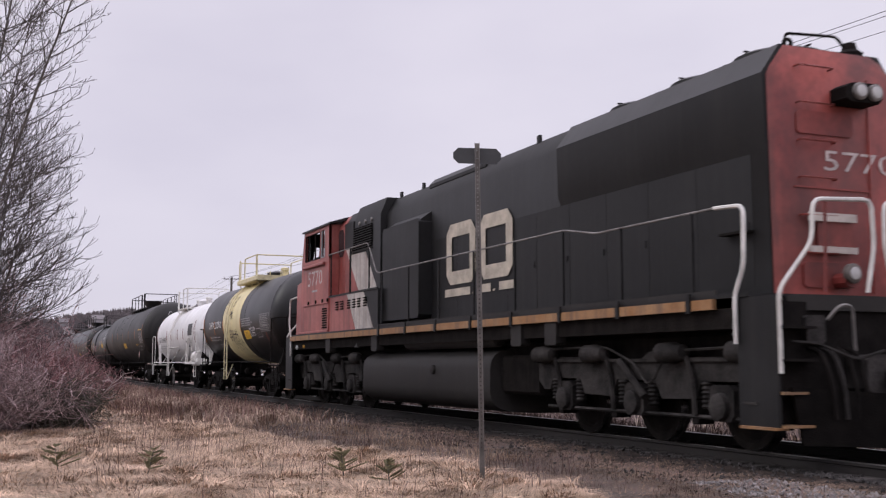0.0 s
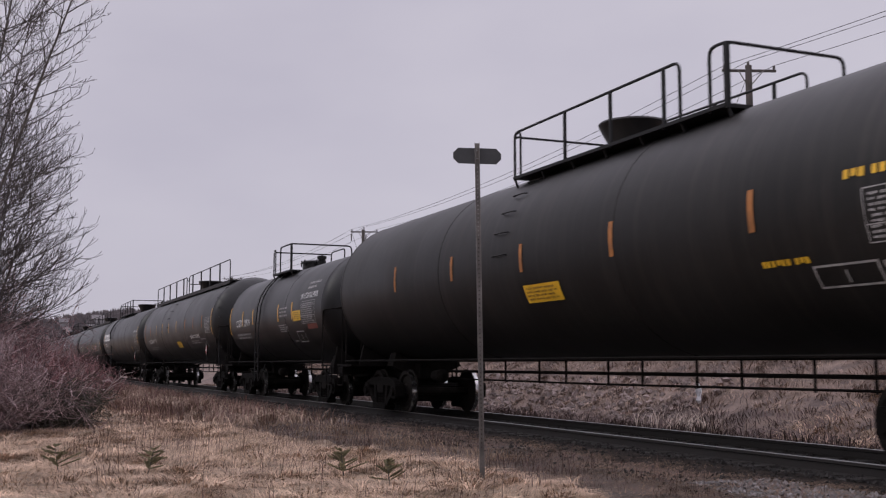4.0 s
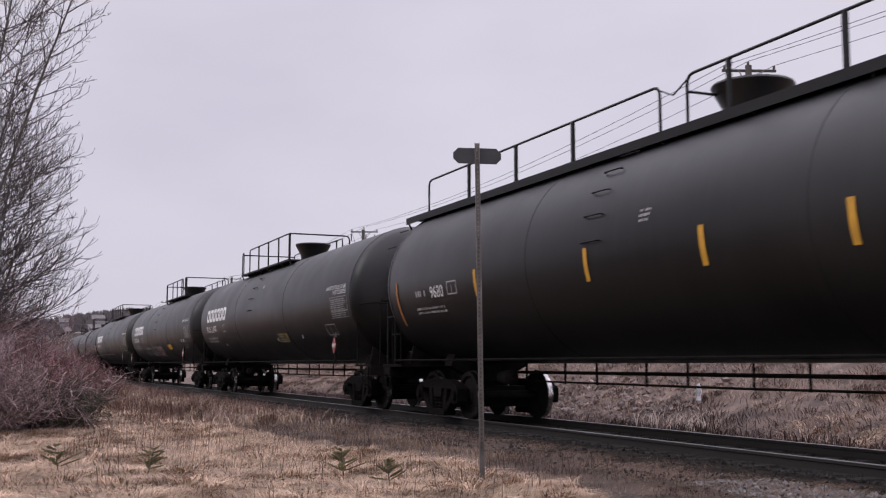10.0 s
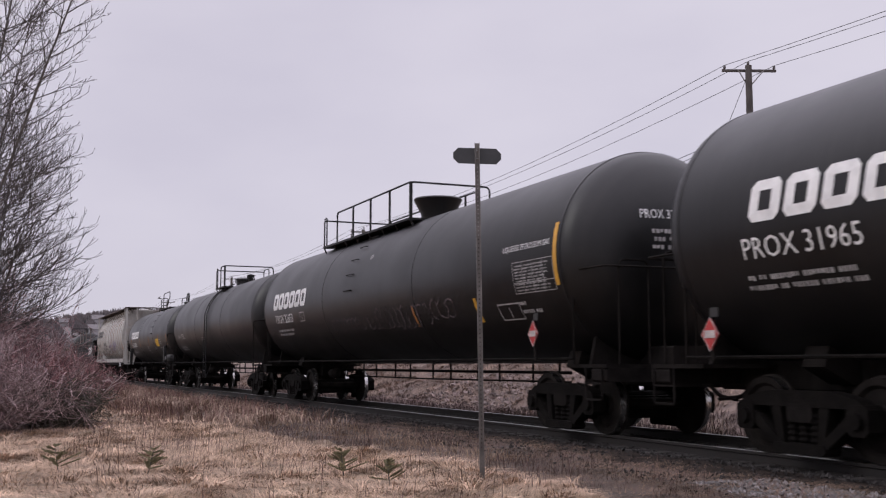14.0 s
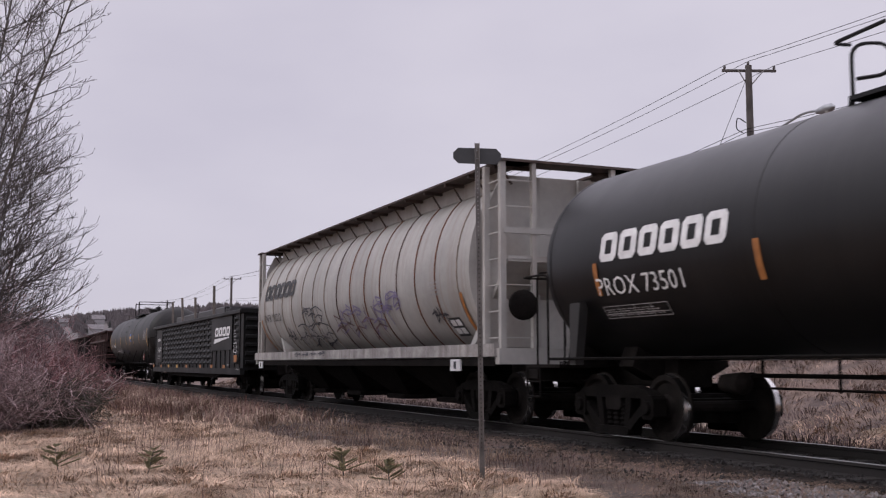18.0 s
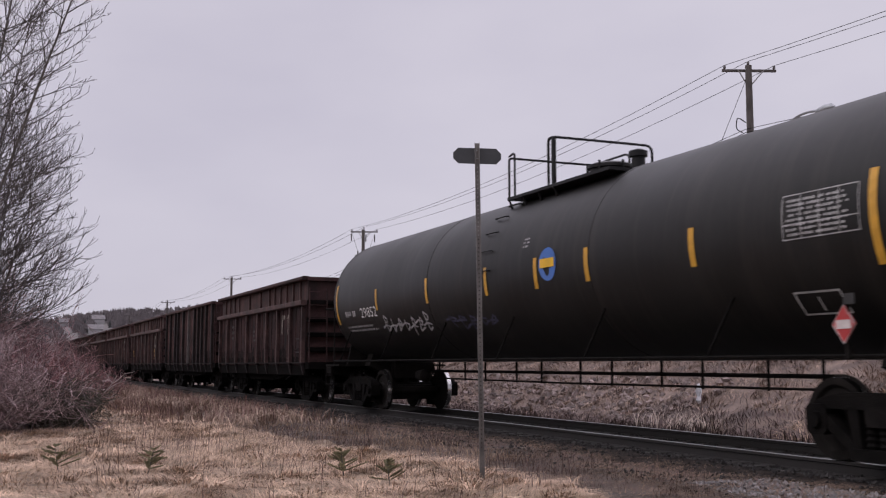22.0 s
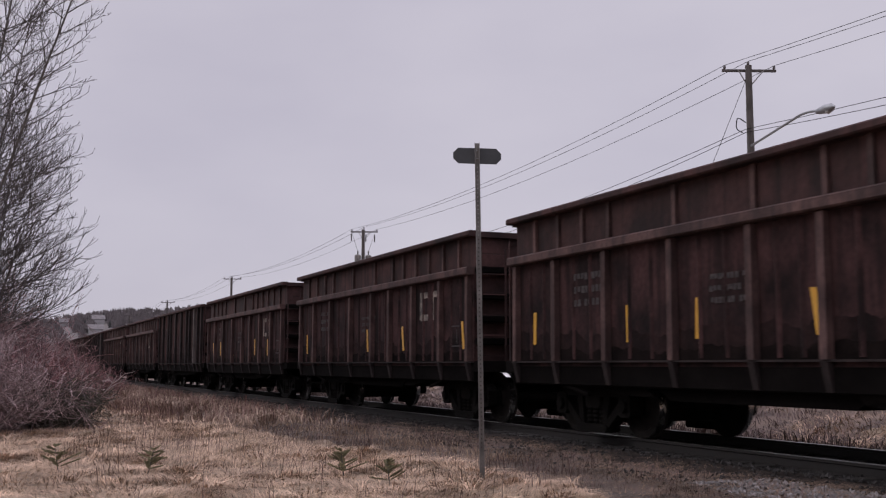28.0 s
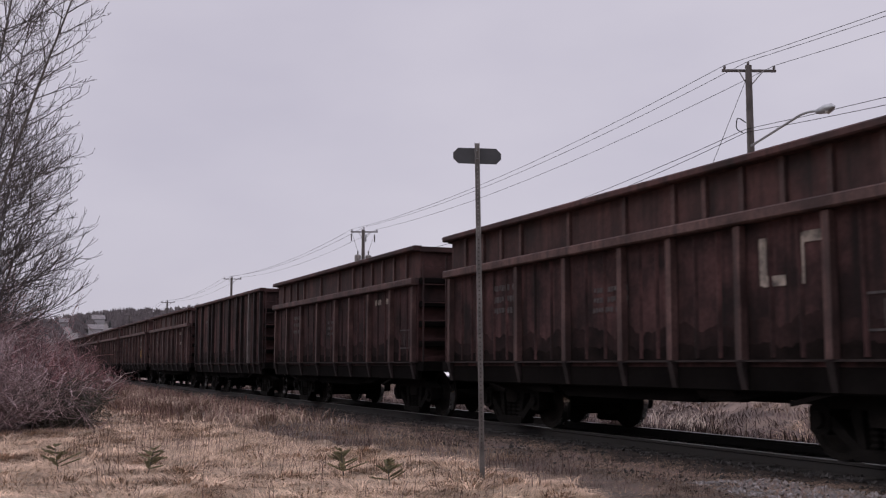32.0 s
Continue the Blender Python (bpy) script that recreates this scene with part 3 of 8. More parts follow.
            tagged(part("graffiti", tag_strokes(skin, x0, v0, x1, v1, seed, 0.016, max(2, int((x1 - x0) / 0.24))), SPRAY_DARK, car), "dark pen strokes of graffiti", kind="stuff")
        else:
            part("lettering", word(kind, skin, x0, v0, x1, v1), lettering, car)


# ---- tank cars ----
def tank_car(label, sf, sr, R, zc, shell, rows, deck=(-1.2, -0.4, 0.9), man=0.0, rails=None, band=None, lettering=None, dome="bowl",
             ladder_at=None, mark=None, heads=0.8, loops=False, braces=False, lift=0.0, trucks=None, gap=None, walk_end=0.0, deck_to=None, tray=False, group="tank cars of the train"):
    """A tank car between its two shell ends sf and sr, counted along the train."""
    rails = rails or RAIL_BLACK
    L = sf - sr
    h = L / 2
    trucks = trucks or (h - 0.55, -h + 1.15)
    car = thing("tank_car", label, "tank car", group)
    # shell with dished ends
    g = Geo()
    prof = [(-h - heads * math.cos(a), R * math.sin(a)) for a in [radians(q) for q in (3, 20, 38, 55, 70, 81)]]
    prof += [(-h, R)] + ([(x, R) for x in (-h * 0.5, 0, h * 0.5)]) + [(h, R)]
    prof += [(h + heads * math.cos(a), R * math.sin(a)) for a in [radians(q) for q in (81, 70, 55, 38, 20, 3)]]
    g.lathe(prof, "x", (0, 0, zc), n=56)
    tank = part("tank", g, shell, car, angle=50)
    for x in (-h, h, -h * 0.34, h * 0.34):
        part("weld_seam", Geo().lathe([(x - 0.03, R), (x - 0.025, R + 0.006), (x + 0.025, R + 0.006), (x + 0.03, R)], "x", (0, 0, zc), n=56, caps=False), shell, tank)
    if band:
        part("band", Geo().lathe([(band[0], R), (band[0], R + 0.006), (band[1], R + 0.006), (band[1], R)], "x", (0, 0, zc), n=56, caps=False), CREAM, tank, "cream painted band")
    skin = on_round(R, zc)
    if band:
        skin = on_round(R, zc, 0.015)
    decorate(car, skin, rows, R, zc, lettering)
    # stub sills, saddles and end platforms
    sill = RAIL_WHITE if rails is RAIL_WHITE else UNDER
    low = RAIL_WHITE if rails is RAIL_WHITE else UNDER
    for o in (-1, 1):
        e = o * (h + 0.95)
        inner = (trucks[0] if o > 0 else trucks[1]) - o * 0.5
        part("draft_sill", Geo().bevel_box(min(inner, e), max(inner, e), -0.30, 0.30, 0.72, 1.32, 0.03), UNDER, car)
        part("end_sill", Geo().bevel_box(min(o * (h + 0.55), e), max(o * (h + 0.55), e), -1.42, 1.42, 0.80, 0.998, 0.03), UNDER, car)
        part("head_shield", Geo().prism([(-1.15, 1.05), (1.15, 1.05), (1.02, 1.62), (0.6, 1.40), (-0.6, 1.40), (-1.02, 1.62)], "x", min(o * (h + 0.02), o * (h + 0.10)), max(o * (h + 0.02), o * (h + 0.10))), UNDER, car)
        part("saddle", Geo().prism([(-0.85, 1.02), (-0.45, 0.82), (0.45, 0.82), (0.85, 1.02), (0.75, 1.32), (0.4, 1.16), (-0.4, 1.16), (-0.75, 1.32)], "x", (trucks[0] if o > 0 else trucks[1]) - 0.18, (trucks[0] if o > 0 else trucks[1]) + 0.18), UNDER, car)
        part("end_platform", Geo().box(min(e, o * (h - 0.15)), max(e, o * (h - 0.15)), -1.42, 1.42, 1.00, 1.05), sill, car)
        z = 2.50 if loops and o > 0 else 2.44
        if low is RAIL_WHITE:
            for s in (-1, 1):
                part("end_handrail", Geo().tube(bend([(o * (h - 0.05), s * 1.46, 1.05), (o * (h - 0.05), s * 1.46, z), (o * (h + 0.86), s * 1.46, z), (o * (h + 0.86), s * 1.46, 1.05)], 0.14), 0.017, 5), low, car)
        else:
            # one rail round the end of the car, with a lower hoop at its corner
            part("end_handrail", Geo().tube(bend([(o * (h + 0.12), -1.46, 1.05), (o * (h + 0.12), -1.46, z), (o * (h + 0.98), -1.46, z), (o * (h + 0.98), 1.46, z), (o * (h + 0.12), 1.46, z), (o * (h + 0.12), 1.46, 1.05)], 0.14), 0.018, 5), low, car)
            part("corner_hoop", Geo().tube(bend([(o * (h + 0.95), -1.20, 1.05), (o * (h + 0.95), -1.20, z + 0.10), (o * (h + 0.95), -0.70, z + 0.10), (o * (h + 0.95), -0.70, 1.05)], 0.12), 0.016, 5), low, car)
        if deck == "full":
            for k in range(9):
                zr = 1.32 + 0.37 * k
                yr = -(math.sqrt(max(0.05, (R + 0.04) ** 2 - (zr - zc) ** 2)))
                part("ladder_rung", Geo().tube([(o * (h + 0.10), max(-1.45, yr), zr), (o * (h + 0.56), max(-1.45, yr), zr)], 0.014, 4), rails, car)
            for x in (h + 0.10, h + 0.56):
                part("ladder_stile", Geo().tube([(o * x, -1.45, 1.05), (o * x, -1.45, zc - 0.2)], 0.018, 4), rails, car)
        for s in (-1, 1):
            part("end_step", Geo().tube(bend([(o * (h + 0.42), s * 1.44, 1.0), (o * (h + 0.42), s * 1.44, 0.55), (o * (h + 0.86), s * 1.44, 0.55), (o * (h + 0.86), s * 1.44, 1.0)], 0.04), 0.018, 4)
                 .tube([(o * (h + 0.42), s * 1.44, 0.78), (o * (h + 0.86), s * 1.44, 0.78)], 0.016, 4), low, car)
        coupler(car, o * (h + 0.95), o)
        bogie(car, trucks[0] if o > 0 else trucks[1])
    if rails is RAIL_WHITE:
        e = h + 0.1
        part("brake_reservoir", Geo().lathe([(-0.62, 0.02), (-0.58, 0.20), (-0.45, 0.25), (0.45, 0.25), (0.58, 0.20), (0.62, 0.02)], "x", (e - 0.75, -1.08, 1.36), n=16), RAIL_WHITE, car, "white air reservoir on the end platform")
        part("brake_wheel", Geo().lathe([(-0.015, 0.27), (0.015, 0.27), (0.015, 0.23), (-0.015, 0.23), (-0.015, 0.27)], "x", (e + 0.55, -0.75, 2.02), n=18, caps=False).tube([(e + 0.55, -1.0, 2.02), (e + 0.55, -0.5, 2.02)], 0.018, 4).tube([(e + 0.55, -0.75, 1.77), (e + 0.55, -0.75, 2.27)], 0.018, 4), GALV, car)
        part("brake_housing", Geo().bevel_box(e + 0.30, e + 0.52, -1.0, -0.5, 1.7, 2.3, 0.05), RAIL_WHITE, car)
        part("brake_stand", Geo().box(e + 0.34, e + 0.48, -0.82, -0.68, 1.05, 1.75), RAIL_WHITE, car)
        part("head_brace", Geo().prism([(e - 1.75, 1.06), (e - 1.60, 1.06), (e - 1.22, 2.18), (e - 1.34, 2.18)], "y", -1.46, -1.36), RAIL_WHITE, car)
        part("head_brace", Geo().prism([(-e + 1.75, 1.06), (-e + 1.60, 1.06), (-e + 1.22, 2.0), (-e + 1.34, 2.0)][::-1], "y", -1.46, -1.36), RAIL_WHITE, car)
        part("platform_grating", Geo().box(e - 1.5, e + 0.9, -1.50, -1.30, 1.06, 1.16), RAIL_WHITE, car)
        part("control_valve", Geo().bevel_box(e - 0.1, e + 0.25, -1.3, -0.9, 1.05, 1.3, 0.05), RAIL_WHITE, car)
    # the long grab bar above the wheels, with brackets
    for s in (-1, 1):
        part("side_bar", Geo().tube([(-h - 0.1, s * 1.47, 1.13), (h + 0.1, s * 1.47, 1.13)], 0.022, 6), rails if rails is RAIL_WHITE else CAST, car)
    k = max(4, int(L / 2.6))
    for i in range(k + 1 if braces else 0):
        x = -h + 0.4 + (L - 0.8) * i / k
        part("bar_bracket", Geo().tube([(x, -1.47, 1.13), (x + 0.32, -R * 0.86, zc - R * 0.5)], 0.018, 4), rails if rails is RAIL_WHITE else CAST, car)
    # brake rods under the belly
    part("brake_pipe", Geo().tube([(-h + 2.6, 0.05, 0.90), (h - 2.6, 0.05, 0.90)], 0.030, 6), UNDER, car)
    part("brake_rod", Geo().tube([(-h + 2.6, 0.05, 0.74), (0, 0.05, 0.72), (h - 2.6, 0.05, 0.74)], 0.018, 5), UNDER, car)
    n = max(4, int(L / 1.6))
    for i in range(n):
        x = -h + 3.0 + (L - 6.0) * i / (n - 1) + 0.2 * (i % 2)
        part("rod_hanger", Geo().tube([(x, 0.05, 0.70), (x, 0.05, zc - R + 0.06)], 0.022, 5), UNDER, car)
    part("brake_cylinder", Geo().lathe([(-0.25, 0.12), (0.15, 0.15), (0.25, 0.05)], "x", (-h + 2.9, -0.3, 0.80), n=12), UNDER, car)
    top = zc + R
    # fittings on the crown
    if dome == "bowl":
        part("manway_housing", Geo().lathe([(-0.06, 0.38), (0.12, 0.39), (0.40, 0.54), (0.45, 0.56), (0.48, 0.54), (0.50, 0.2)], "z", (man - 0.2, 0, top), n=22), shell, car, "flared valve housing")
    elif dome == "low":
        part("relief_valve", Geo().lathe([(-0.05, 0.12), (0.08, 0.12), (0.09, 0.16), (0.14, 0.15), (0.19, 0.04)], "z", (man, 0, top), n=14), shell, car)
    else:
        part("manway", Geo().lathe([(-0.06, 0.34), (0.16, 0.34), (0.17, 0.39), (0.22, 0.39), (0.26, 0.30), (0.30, 0.05)], "z", (man, 0, top), n=20), shell if shell is not CREAM else CREAM, car)
        part("relief_valve", Geo().lathe([(-0.05, 0.11), (0.24, 0.11), (0.25, 0.15), (0.34, 0.15), (0.38, 0.03)], "z", (man + 0.75, 0.05, top), n=12), rails, car)
        for q in range(6):
            a = q * math.pi / 3
            part("hinged_bolt", Geo().tube([(man + 0.38 * math.cos(a), 0.38 * math.sin(a), top + 0.08), (man + 0.38 * math.cos(a), 0.38 * math.sin(a), top + 0.27)], 0.022, 5), rails, car)
    yw = -0.62
    zd = zc + math.sqrt(R * R - (0.45 if loops else 0.75) ** 2) + 0.02 + lift
    if deck == "full":
        tall = 0.85 if walk_end < 0.5 else 0.72
        a, b = -h - walk_end, h - 0.12
        part("walkway", Geo().box(a, b, -0.95, -0.42, zd + 0.02, zd + 0.07), rails, car)
        part("walkway_skirt", Geo().box(a, b, -0.965, -0.945, zd - 0.07, zd + 0.07), rails, car)
        for lo, hi, first in ((-h - 0.1 if walk_end < 0.5 else -h + 0.5, man - 1.03, 2.03), (man - 0.40, b - 0.1, 0.88)):
            part("handrail", Geo().tube(bend([(lo, -0.93, zd), (lo, -0.93, zd + tall), (hi, -0.93, zd + tall), (hi, -0.93, zd)], 0.14), 0.022, 5), rails, car)
            x = lo + first
            while x < hi - 0.5:
                part("rail_post", Geo().box(x - 0.028, x + 0.028, -0.955, -0.905, zd, zd + tall), rails, car)
                x += 2.0
        part("gap_chain", Geo().tube([(man - 1.03, -0.93, zd + tall - 0.06), (man - 0.72, -0.93, zd + tall - 0.20), (man - 0.40, -0.93, zd + tall - 0.06)], 0.012, 4), rails, car)
        part("crossover_rail", Geo().tube(bend([(man - 0.4, -0.93, zd + 0.5), (man - 0.4, 0.6, zd + 0.5), (man + 1.3, 0.6, zd + 0.5)], 0.1), 0.02, 5), rails, car)
        for i in range(11):
            x = a + (b - a) * i / 10
            part("walkway_bracket", Geo().tube([(x, -0.93, zd + 0.03), (x, -0.80, zd - 0.24)], 0.022, 4), rails, car)
    else:
        a, a2, b = deck
        up = 0.86 if rails is not RAIL_WHITE else 0.96
        near, far = (-0.52, 0.52) if loops else (-1.0, 1.0)
        part("deck", Geo().box(a, deck_to or b, near, near + 0.64 if not loops else -0.02, zd + 0.02, zd + 0.07), rails, car)
        part("deck_rear", Geo().box(a, deck_to or b, far - 0.64 if not loops else 0.02, far, zd + 0.02, zd + 0.07), rails, car)
        if gap:
            part("handrail", Geo().tube(bend([(a, -0.96, zd), (a, -0.96, zd + up), (gap[0], -0.96, zd + up), (gap[0], -0.96, zd)], 0.13), 0.024, 6), rails, car)
            part("handrail", Geo().tube(bend([(gap[1], -0.96, zd), (gap[1], -0.96, zd + up), (b, -0.96, zd + up), (b, 0.96, zd + up), (b, 0.96, zd)], 0.13), 0.024, 6), rails, car)
        elif not loops:
            part("handrail", Geo().tube(bend([(a2, -0.96, zd), (a2, -0.96, zd + up), (b, -0.96, zd + up), (b, 0.96, zd + up), (b, 0.96, zd)], 0.13), 0.024, 6), rails, car)
        if not loops:
            part("rear_handrail", Geo().tube(bend([(a, 0.96, zd), (a, 0.96, zd + up), (b - 0.7, 0.96, zd + up), (b - 0.7, 0.96, zd)], 0.13), 0.022, 5), rails, car)
            part("gate_rail", Geo().tube(bend([(a, -0.96, zd), (a, -0.96, zd + up * 0.92), (a, 0.96, zd + up * 0.92)], 0.06), 0.022, 5), rails, car)
            part("gate_post", Geo().tube(bend([(a + 0.22, -0.96, zd), (a + 0.22, -0.96, zd + up), (a, -0.96, zd + up * 0.95)], 0.1), 0.02, 5), rails, car)
        if not loops:
            part("corner_post", Geo().box(b - 0.03, b + 0.03, -0.99, -0.93, zd, zd + up), rails, car)
        m = 1 if loops else max(1, int(round((b - a2) / 1.25)))
        for i in range(1, m):
            x = a2 + (b - a2) * i / m
            if gap and gap[0] - 0.2 < x < gap[1] + 0.1:
                continue
            part("rail_post", Geo().box(x - 0.022, x + 0.022, -0.98, -0.94, zd, zd + up), rails, car)
            part("rear_post", Geo().box(x - 0.022, x + 0.022, 0.94, 0.98, zd, zd + up), rails, car)
        if tray:
            part("spill_tray", Geo().bevel_box(a + 0.1, b + 0.55, -1.06, 1.06, zd - 0.05, zd + 0.13, 0.03), rails, car, "pale yellow spill tray round the fittings")
        n2 = max(3, int((b - a) / 0.9))
        for i in range(n2 + 1):
            x = a + (b - a) * i / n2
            part("deck_bracket", Geo().tube([(x, near + 0.04, zd + 0.03), (x, near + (0.16 if not loops else 0.0), zd - 0.26 if not loops else zd - 0.10)], 0.022, 4), rails, car)
        if loops:
            part("head_brace", Geo().prism([(-h + 0.50, 1.04), (-h + 0.66, 1.04), (-h + 0.82, 1.95), (-h + 0.52, 1.95)], "y", -1.44, -1.30), BRACE_GREY, car, "grey steel brace at the tank's end")
            part("end_reservoir", Geo().lathe([(-0.72, 0.03), (-0.66, 0.15), (-0.5, 0.19), (0.5, 0.19), (0.66, 0.15), (0.72, 0.03)], "x", (h - 0.40, -1.22, 1.33), n=16), BRACE_GREY, car, "grey air reservoir on the end platform")
            part("head_brace", Geo().prism([(h - 1.16, 1.05), (h - 0.98, 1.05), (h - 0.90, 1.95), (h - 1.12, 1.95)], "y", -1.44, -1.30), BRACE_GREY, car, "grey steel brace at the tank's end")
            rail = lambda name, pts: part(name, Geo().tube(bend([Vector(p) for p in pts], 0.19, 5), 0.024, 6), rails, car)
            rail("loop_rail", [(-1.95, -0.40, zd), (-1.95, -0.40, zd + 0.72), (-1.70, -0.05, zd + 0.70), (-1.70, -0.05, zd + 0.34), (-1.93, -0.36, zd + 0.30)])
            rail("grab_rail", [(-1.95, -0.40, zd + 0.70), (-2.05, -0.58, zd + 0.72), (-1.25, -0.58, zd + 0.76)])
            rail("arched_rail", [(-0.55, -0.48, zd), (-0.55, -0.48, zd + 0.86), (1.50, -0.48, zd + 0.88), (1.55, -0.48, zd + 0.52), (1.10, -0.48, zd + 0.46)])
            rail("arched_rail", [(-0.40, 0.48, zd), (-0.40, 0.48, zd + 0.62), (1.05, 0.48, zd + 0.60), (1.05, 0.48, zd)])
            rail("loop_rail", [(1.75, 0.45, zd), (1.75, 0.45, zd + 0.80), (1.35, 0.45, zd + 0.76), (1.35, 0.45, zd + 0.42), (1.72, 0.45, zd + 0.40)])
            rail("loop_rail", [(2.0, 0.45, zd), (2.0, 0.45, zd + 0.78), (1.76, 0.45, zd + 0.80)])
    if ladder_at is not None:
        arc = [Vector((0, -1.58, 0.52 + 0.30 * i)) for i in range(7)]
        arc += [Vector((0, -max(0.2, (R + 0.08) * math.cos(a)), zc + (R + 0.08) * math.sin(a))) for a in [radians(12 + 12 * i) for i in range(6)]]
        ladder(car, ladder_at, 0, 0, 0, 0, rails, curve=arc)
        part("ladder_brace", Geo().tube([(ladder_at + 0.22, -1.56, 0.55), (ladder_at + 0.75, -1.47, 1.06)], 0.018, 4), rails, car)
        part("ladder_diagonal", Geo().tube([(ladder_at - 0.20, -1.58, 0.55), (ladder_at + 0.20, -1.58, 1.06)], 0.016, 4), rails, car)
        if rails is RAIL_WHITE:
            part("ladder_stay", Geo().tube([(ladder_at - 0.62, -R + 0.05, 1.78), (ladder_at - 0.3, -1.58, 1.79), (ladder_at + 0.3, -1.58, 1.80), (ladder_at + 1.05, -R + 0.05, 1.82)], 0.022, 5), rails, car)
    else:
        for i in range(5):
            a = radians(2 + 13 * i)
            y, z = -(R + 0.05) * math.cos(a), zc + (R + 0.05) * math.sin(a)
            x = man - 1.75
            part("grab_iron", Geo().tube(bend([(x - 0.22, y + 0.05, z), (x - 0.22, y, z), (x + 0.22, y, z), (x + 0.22, y + 0.05, z)], 0.02, 1), 0.014, 4), rails, car)
    # number on the leading end
    if mark:
        x = h + heads + 0.004
        for body, z, size, m in mark:
            pts, fs = text_points(body)
            wdt = size * len(body) * 0.66
            def at_end(a, b, z=z, wdt=wdt, size=size):
                y, zz = -0.26 + (a - 0.5) * wdt * 0.78, zc + z - 0.06 + b * size * 0.92
                q = min(0.999, math.hypot(y, zz - zc) / R)
                return Vector((h + heads * math.sqrt(1 - q * q) + 0.012, y, zz))
            part("end_lettering", Geo().add([at_end(a, b) for a, b in pts], fs), m, car)
        skin_end = lambda y, z: Vector((h + heads * math.sqrt(max(0.02, 1 - min(0.98, math.hypot(y, z - zc) / R) ** 2)) + 0.012, y, z))
        tagged(part("end_stencil", lines(skin_end, -0.50, zc + 0.0, 0.02, zc + 0.36, 3, int(L * 50)), LETTER_DIM, car), kind="stuff")
    return car


# ---- locomotive ----
def bogie_frame(s):
    """One cast side of a three-axle bogie: arched over the axle boxes, thick top beam."""
    pr = [(-2.78, 0.80), (-2.60, 0.66), (-2.42, 0.66), (-2.32, 0.84), (-1.48, 0.84), (-1.36, 0.62), (-0.62, 0.60), (-0.46, 0.84), (0.46, 0.84), (0.62, 0.60),
          (1.36, 0.62), (1.48, 0.84), (2.32, 0.84), (2.42, 0.66), (2.60, 0.66), (2.78, 0.80), (2.78, 1.06), (2.55, 1.14), (1.15, 1.14), (0.95, 1.22), (0.35, 1.22), (0.15, 1.12), (-0.95, 1.12), (-1.15, 1.16), (-2.55, 1.16), (-2.78, 1.06)]
    return Geo().prism(pr, "y", s * 1.12 - 0.09, s * 1.12 + 0.09)


def loco_bogie(c, x, o):
    b = part("bogie", Geo().bevel_box(-2.6, 2.6, -0.5, 0.5, 0.50, 0.95, 0.05), UNDER, c)
    b.location = (x, 0, 0)
    for s in (-1, 1):
        lo, hi = (lambda a, q: min(s * a, s * q)), (lambda a, q: max(s * a, s * q))
        part("side_frame", bogie_frame(s), LOCO_CAST, b, "dusty cast side frame")
        part("frame_flange", Geo().box(-2.7, 2.7, lo(1.19, 1.26), hi(1.19, 1.26), 1.085, 1.125), LOCO_CAST, b)
        for i in (-1, 0, 1):
            a = i * 1.9
            part("axle_box", Geo().bevel_box(a - 0.23, a + 0.23, lo(1.0, 1.24), hi(1.0, 1.24), 0.36, 0.80, 0.07, "y"), LOCO_CAST, b)
            part("bearing_cap", Geo().lathe([(0, 0.17), (s * 0.07, 0.16), (s * 0.10, 0.08)], "y", (a, s * 1.24, 0.54), n=14), LOCO_CAST, b)
            for q in (-0.36, 0.36):
                part("spring", Geo().lathe([(0.50 + 0.028 * k, 0.085 if k % 2 else 0.062) for k in range(13)], "z", (a + q, s * 1.16, 0), n=10), LOCO_CAST, b)
        for a in (-2.45, -0.95, 0.95, 2.40):
            part("brake_cylinder", Geo().lathe([(-0.26, 0.06), (-0.2, 0.13), (0.1, 0.14), (0.16, 0.11), (0.3, 0.10), (0.34, 0.04)], "x", (a, s * 1.30, 1.20), n=14), LOCO_CAST, b)
            part("brake_hanger", Geo().tube([(a + 0.3, s * 1.28, 1.18), (a + 0.42, s * 1.26, 0.85), (a + 0.40, s * 1.22, 0.42)], 0.035, 5), LOCO_CAST, b)
            part("brake_shoe", Geo().bevel_box(a + 0.30, a + 0.44, lo(0.95, 1.2), hi(0.95, 1.2), 0.30, 0.60, 0.03, "y"), UNDER, b)
        part("damper", Geo().tube([(-0.25, s * 1.30, 1.10), (0.35, s * 1.30, 0.62)], 0.055, 8), LOCO_CAST, b)
        part("air_pipe", Geo().tube(bend([(-2.6, s * 1.29, 1.28), (-0.6, s * 1.31, 1.30), (0.2, s * 1.33, 1.05), (0.5, s * 1.33, 0.72), (0.9, s * 1.31, 1.22), (2.6, s * 1.29, 1.26)], 0.2), 0.018, 5), LOCO_CAST, b)
        part("sand_pipe", Geo().tube(bend([(o * 2.7, s * 1.1, 1.3), (o * 2.72, s * 1.05, 0.7), (o * 2.5, s * 0.8, 0.2)], 0.2), 0.022, 5), UNDER, b)
        part("tie_bar", Geo().tube([(-2.5, s * 1.18, 0.40), (2.5, s * 1.18, 0.40)], 0.028, 5), LOCO_CAST, b)
    for i in (-1, 0, 1):
        w = part("wheelset", wheelset_mesh(0.508), WHEEL, b)
        w.location = (i * 1.9, 0, 0.508)
        LOCO_WHEELS.setdefault(i, []).append(w)


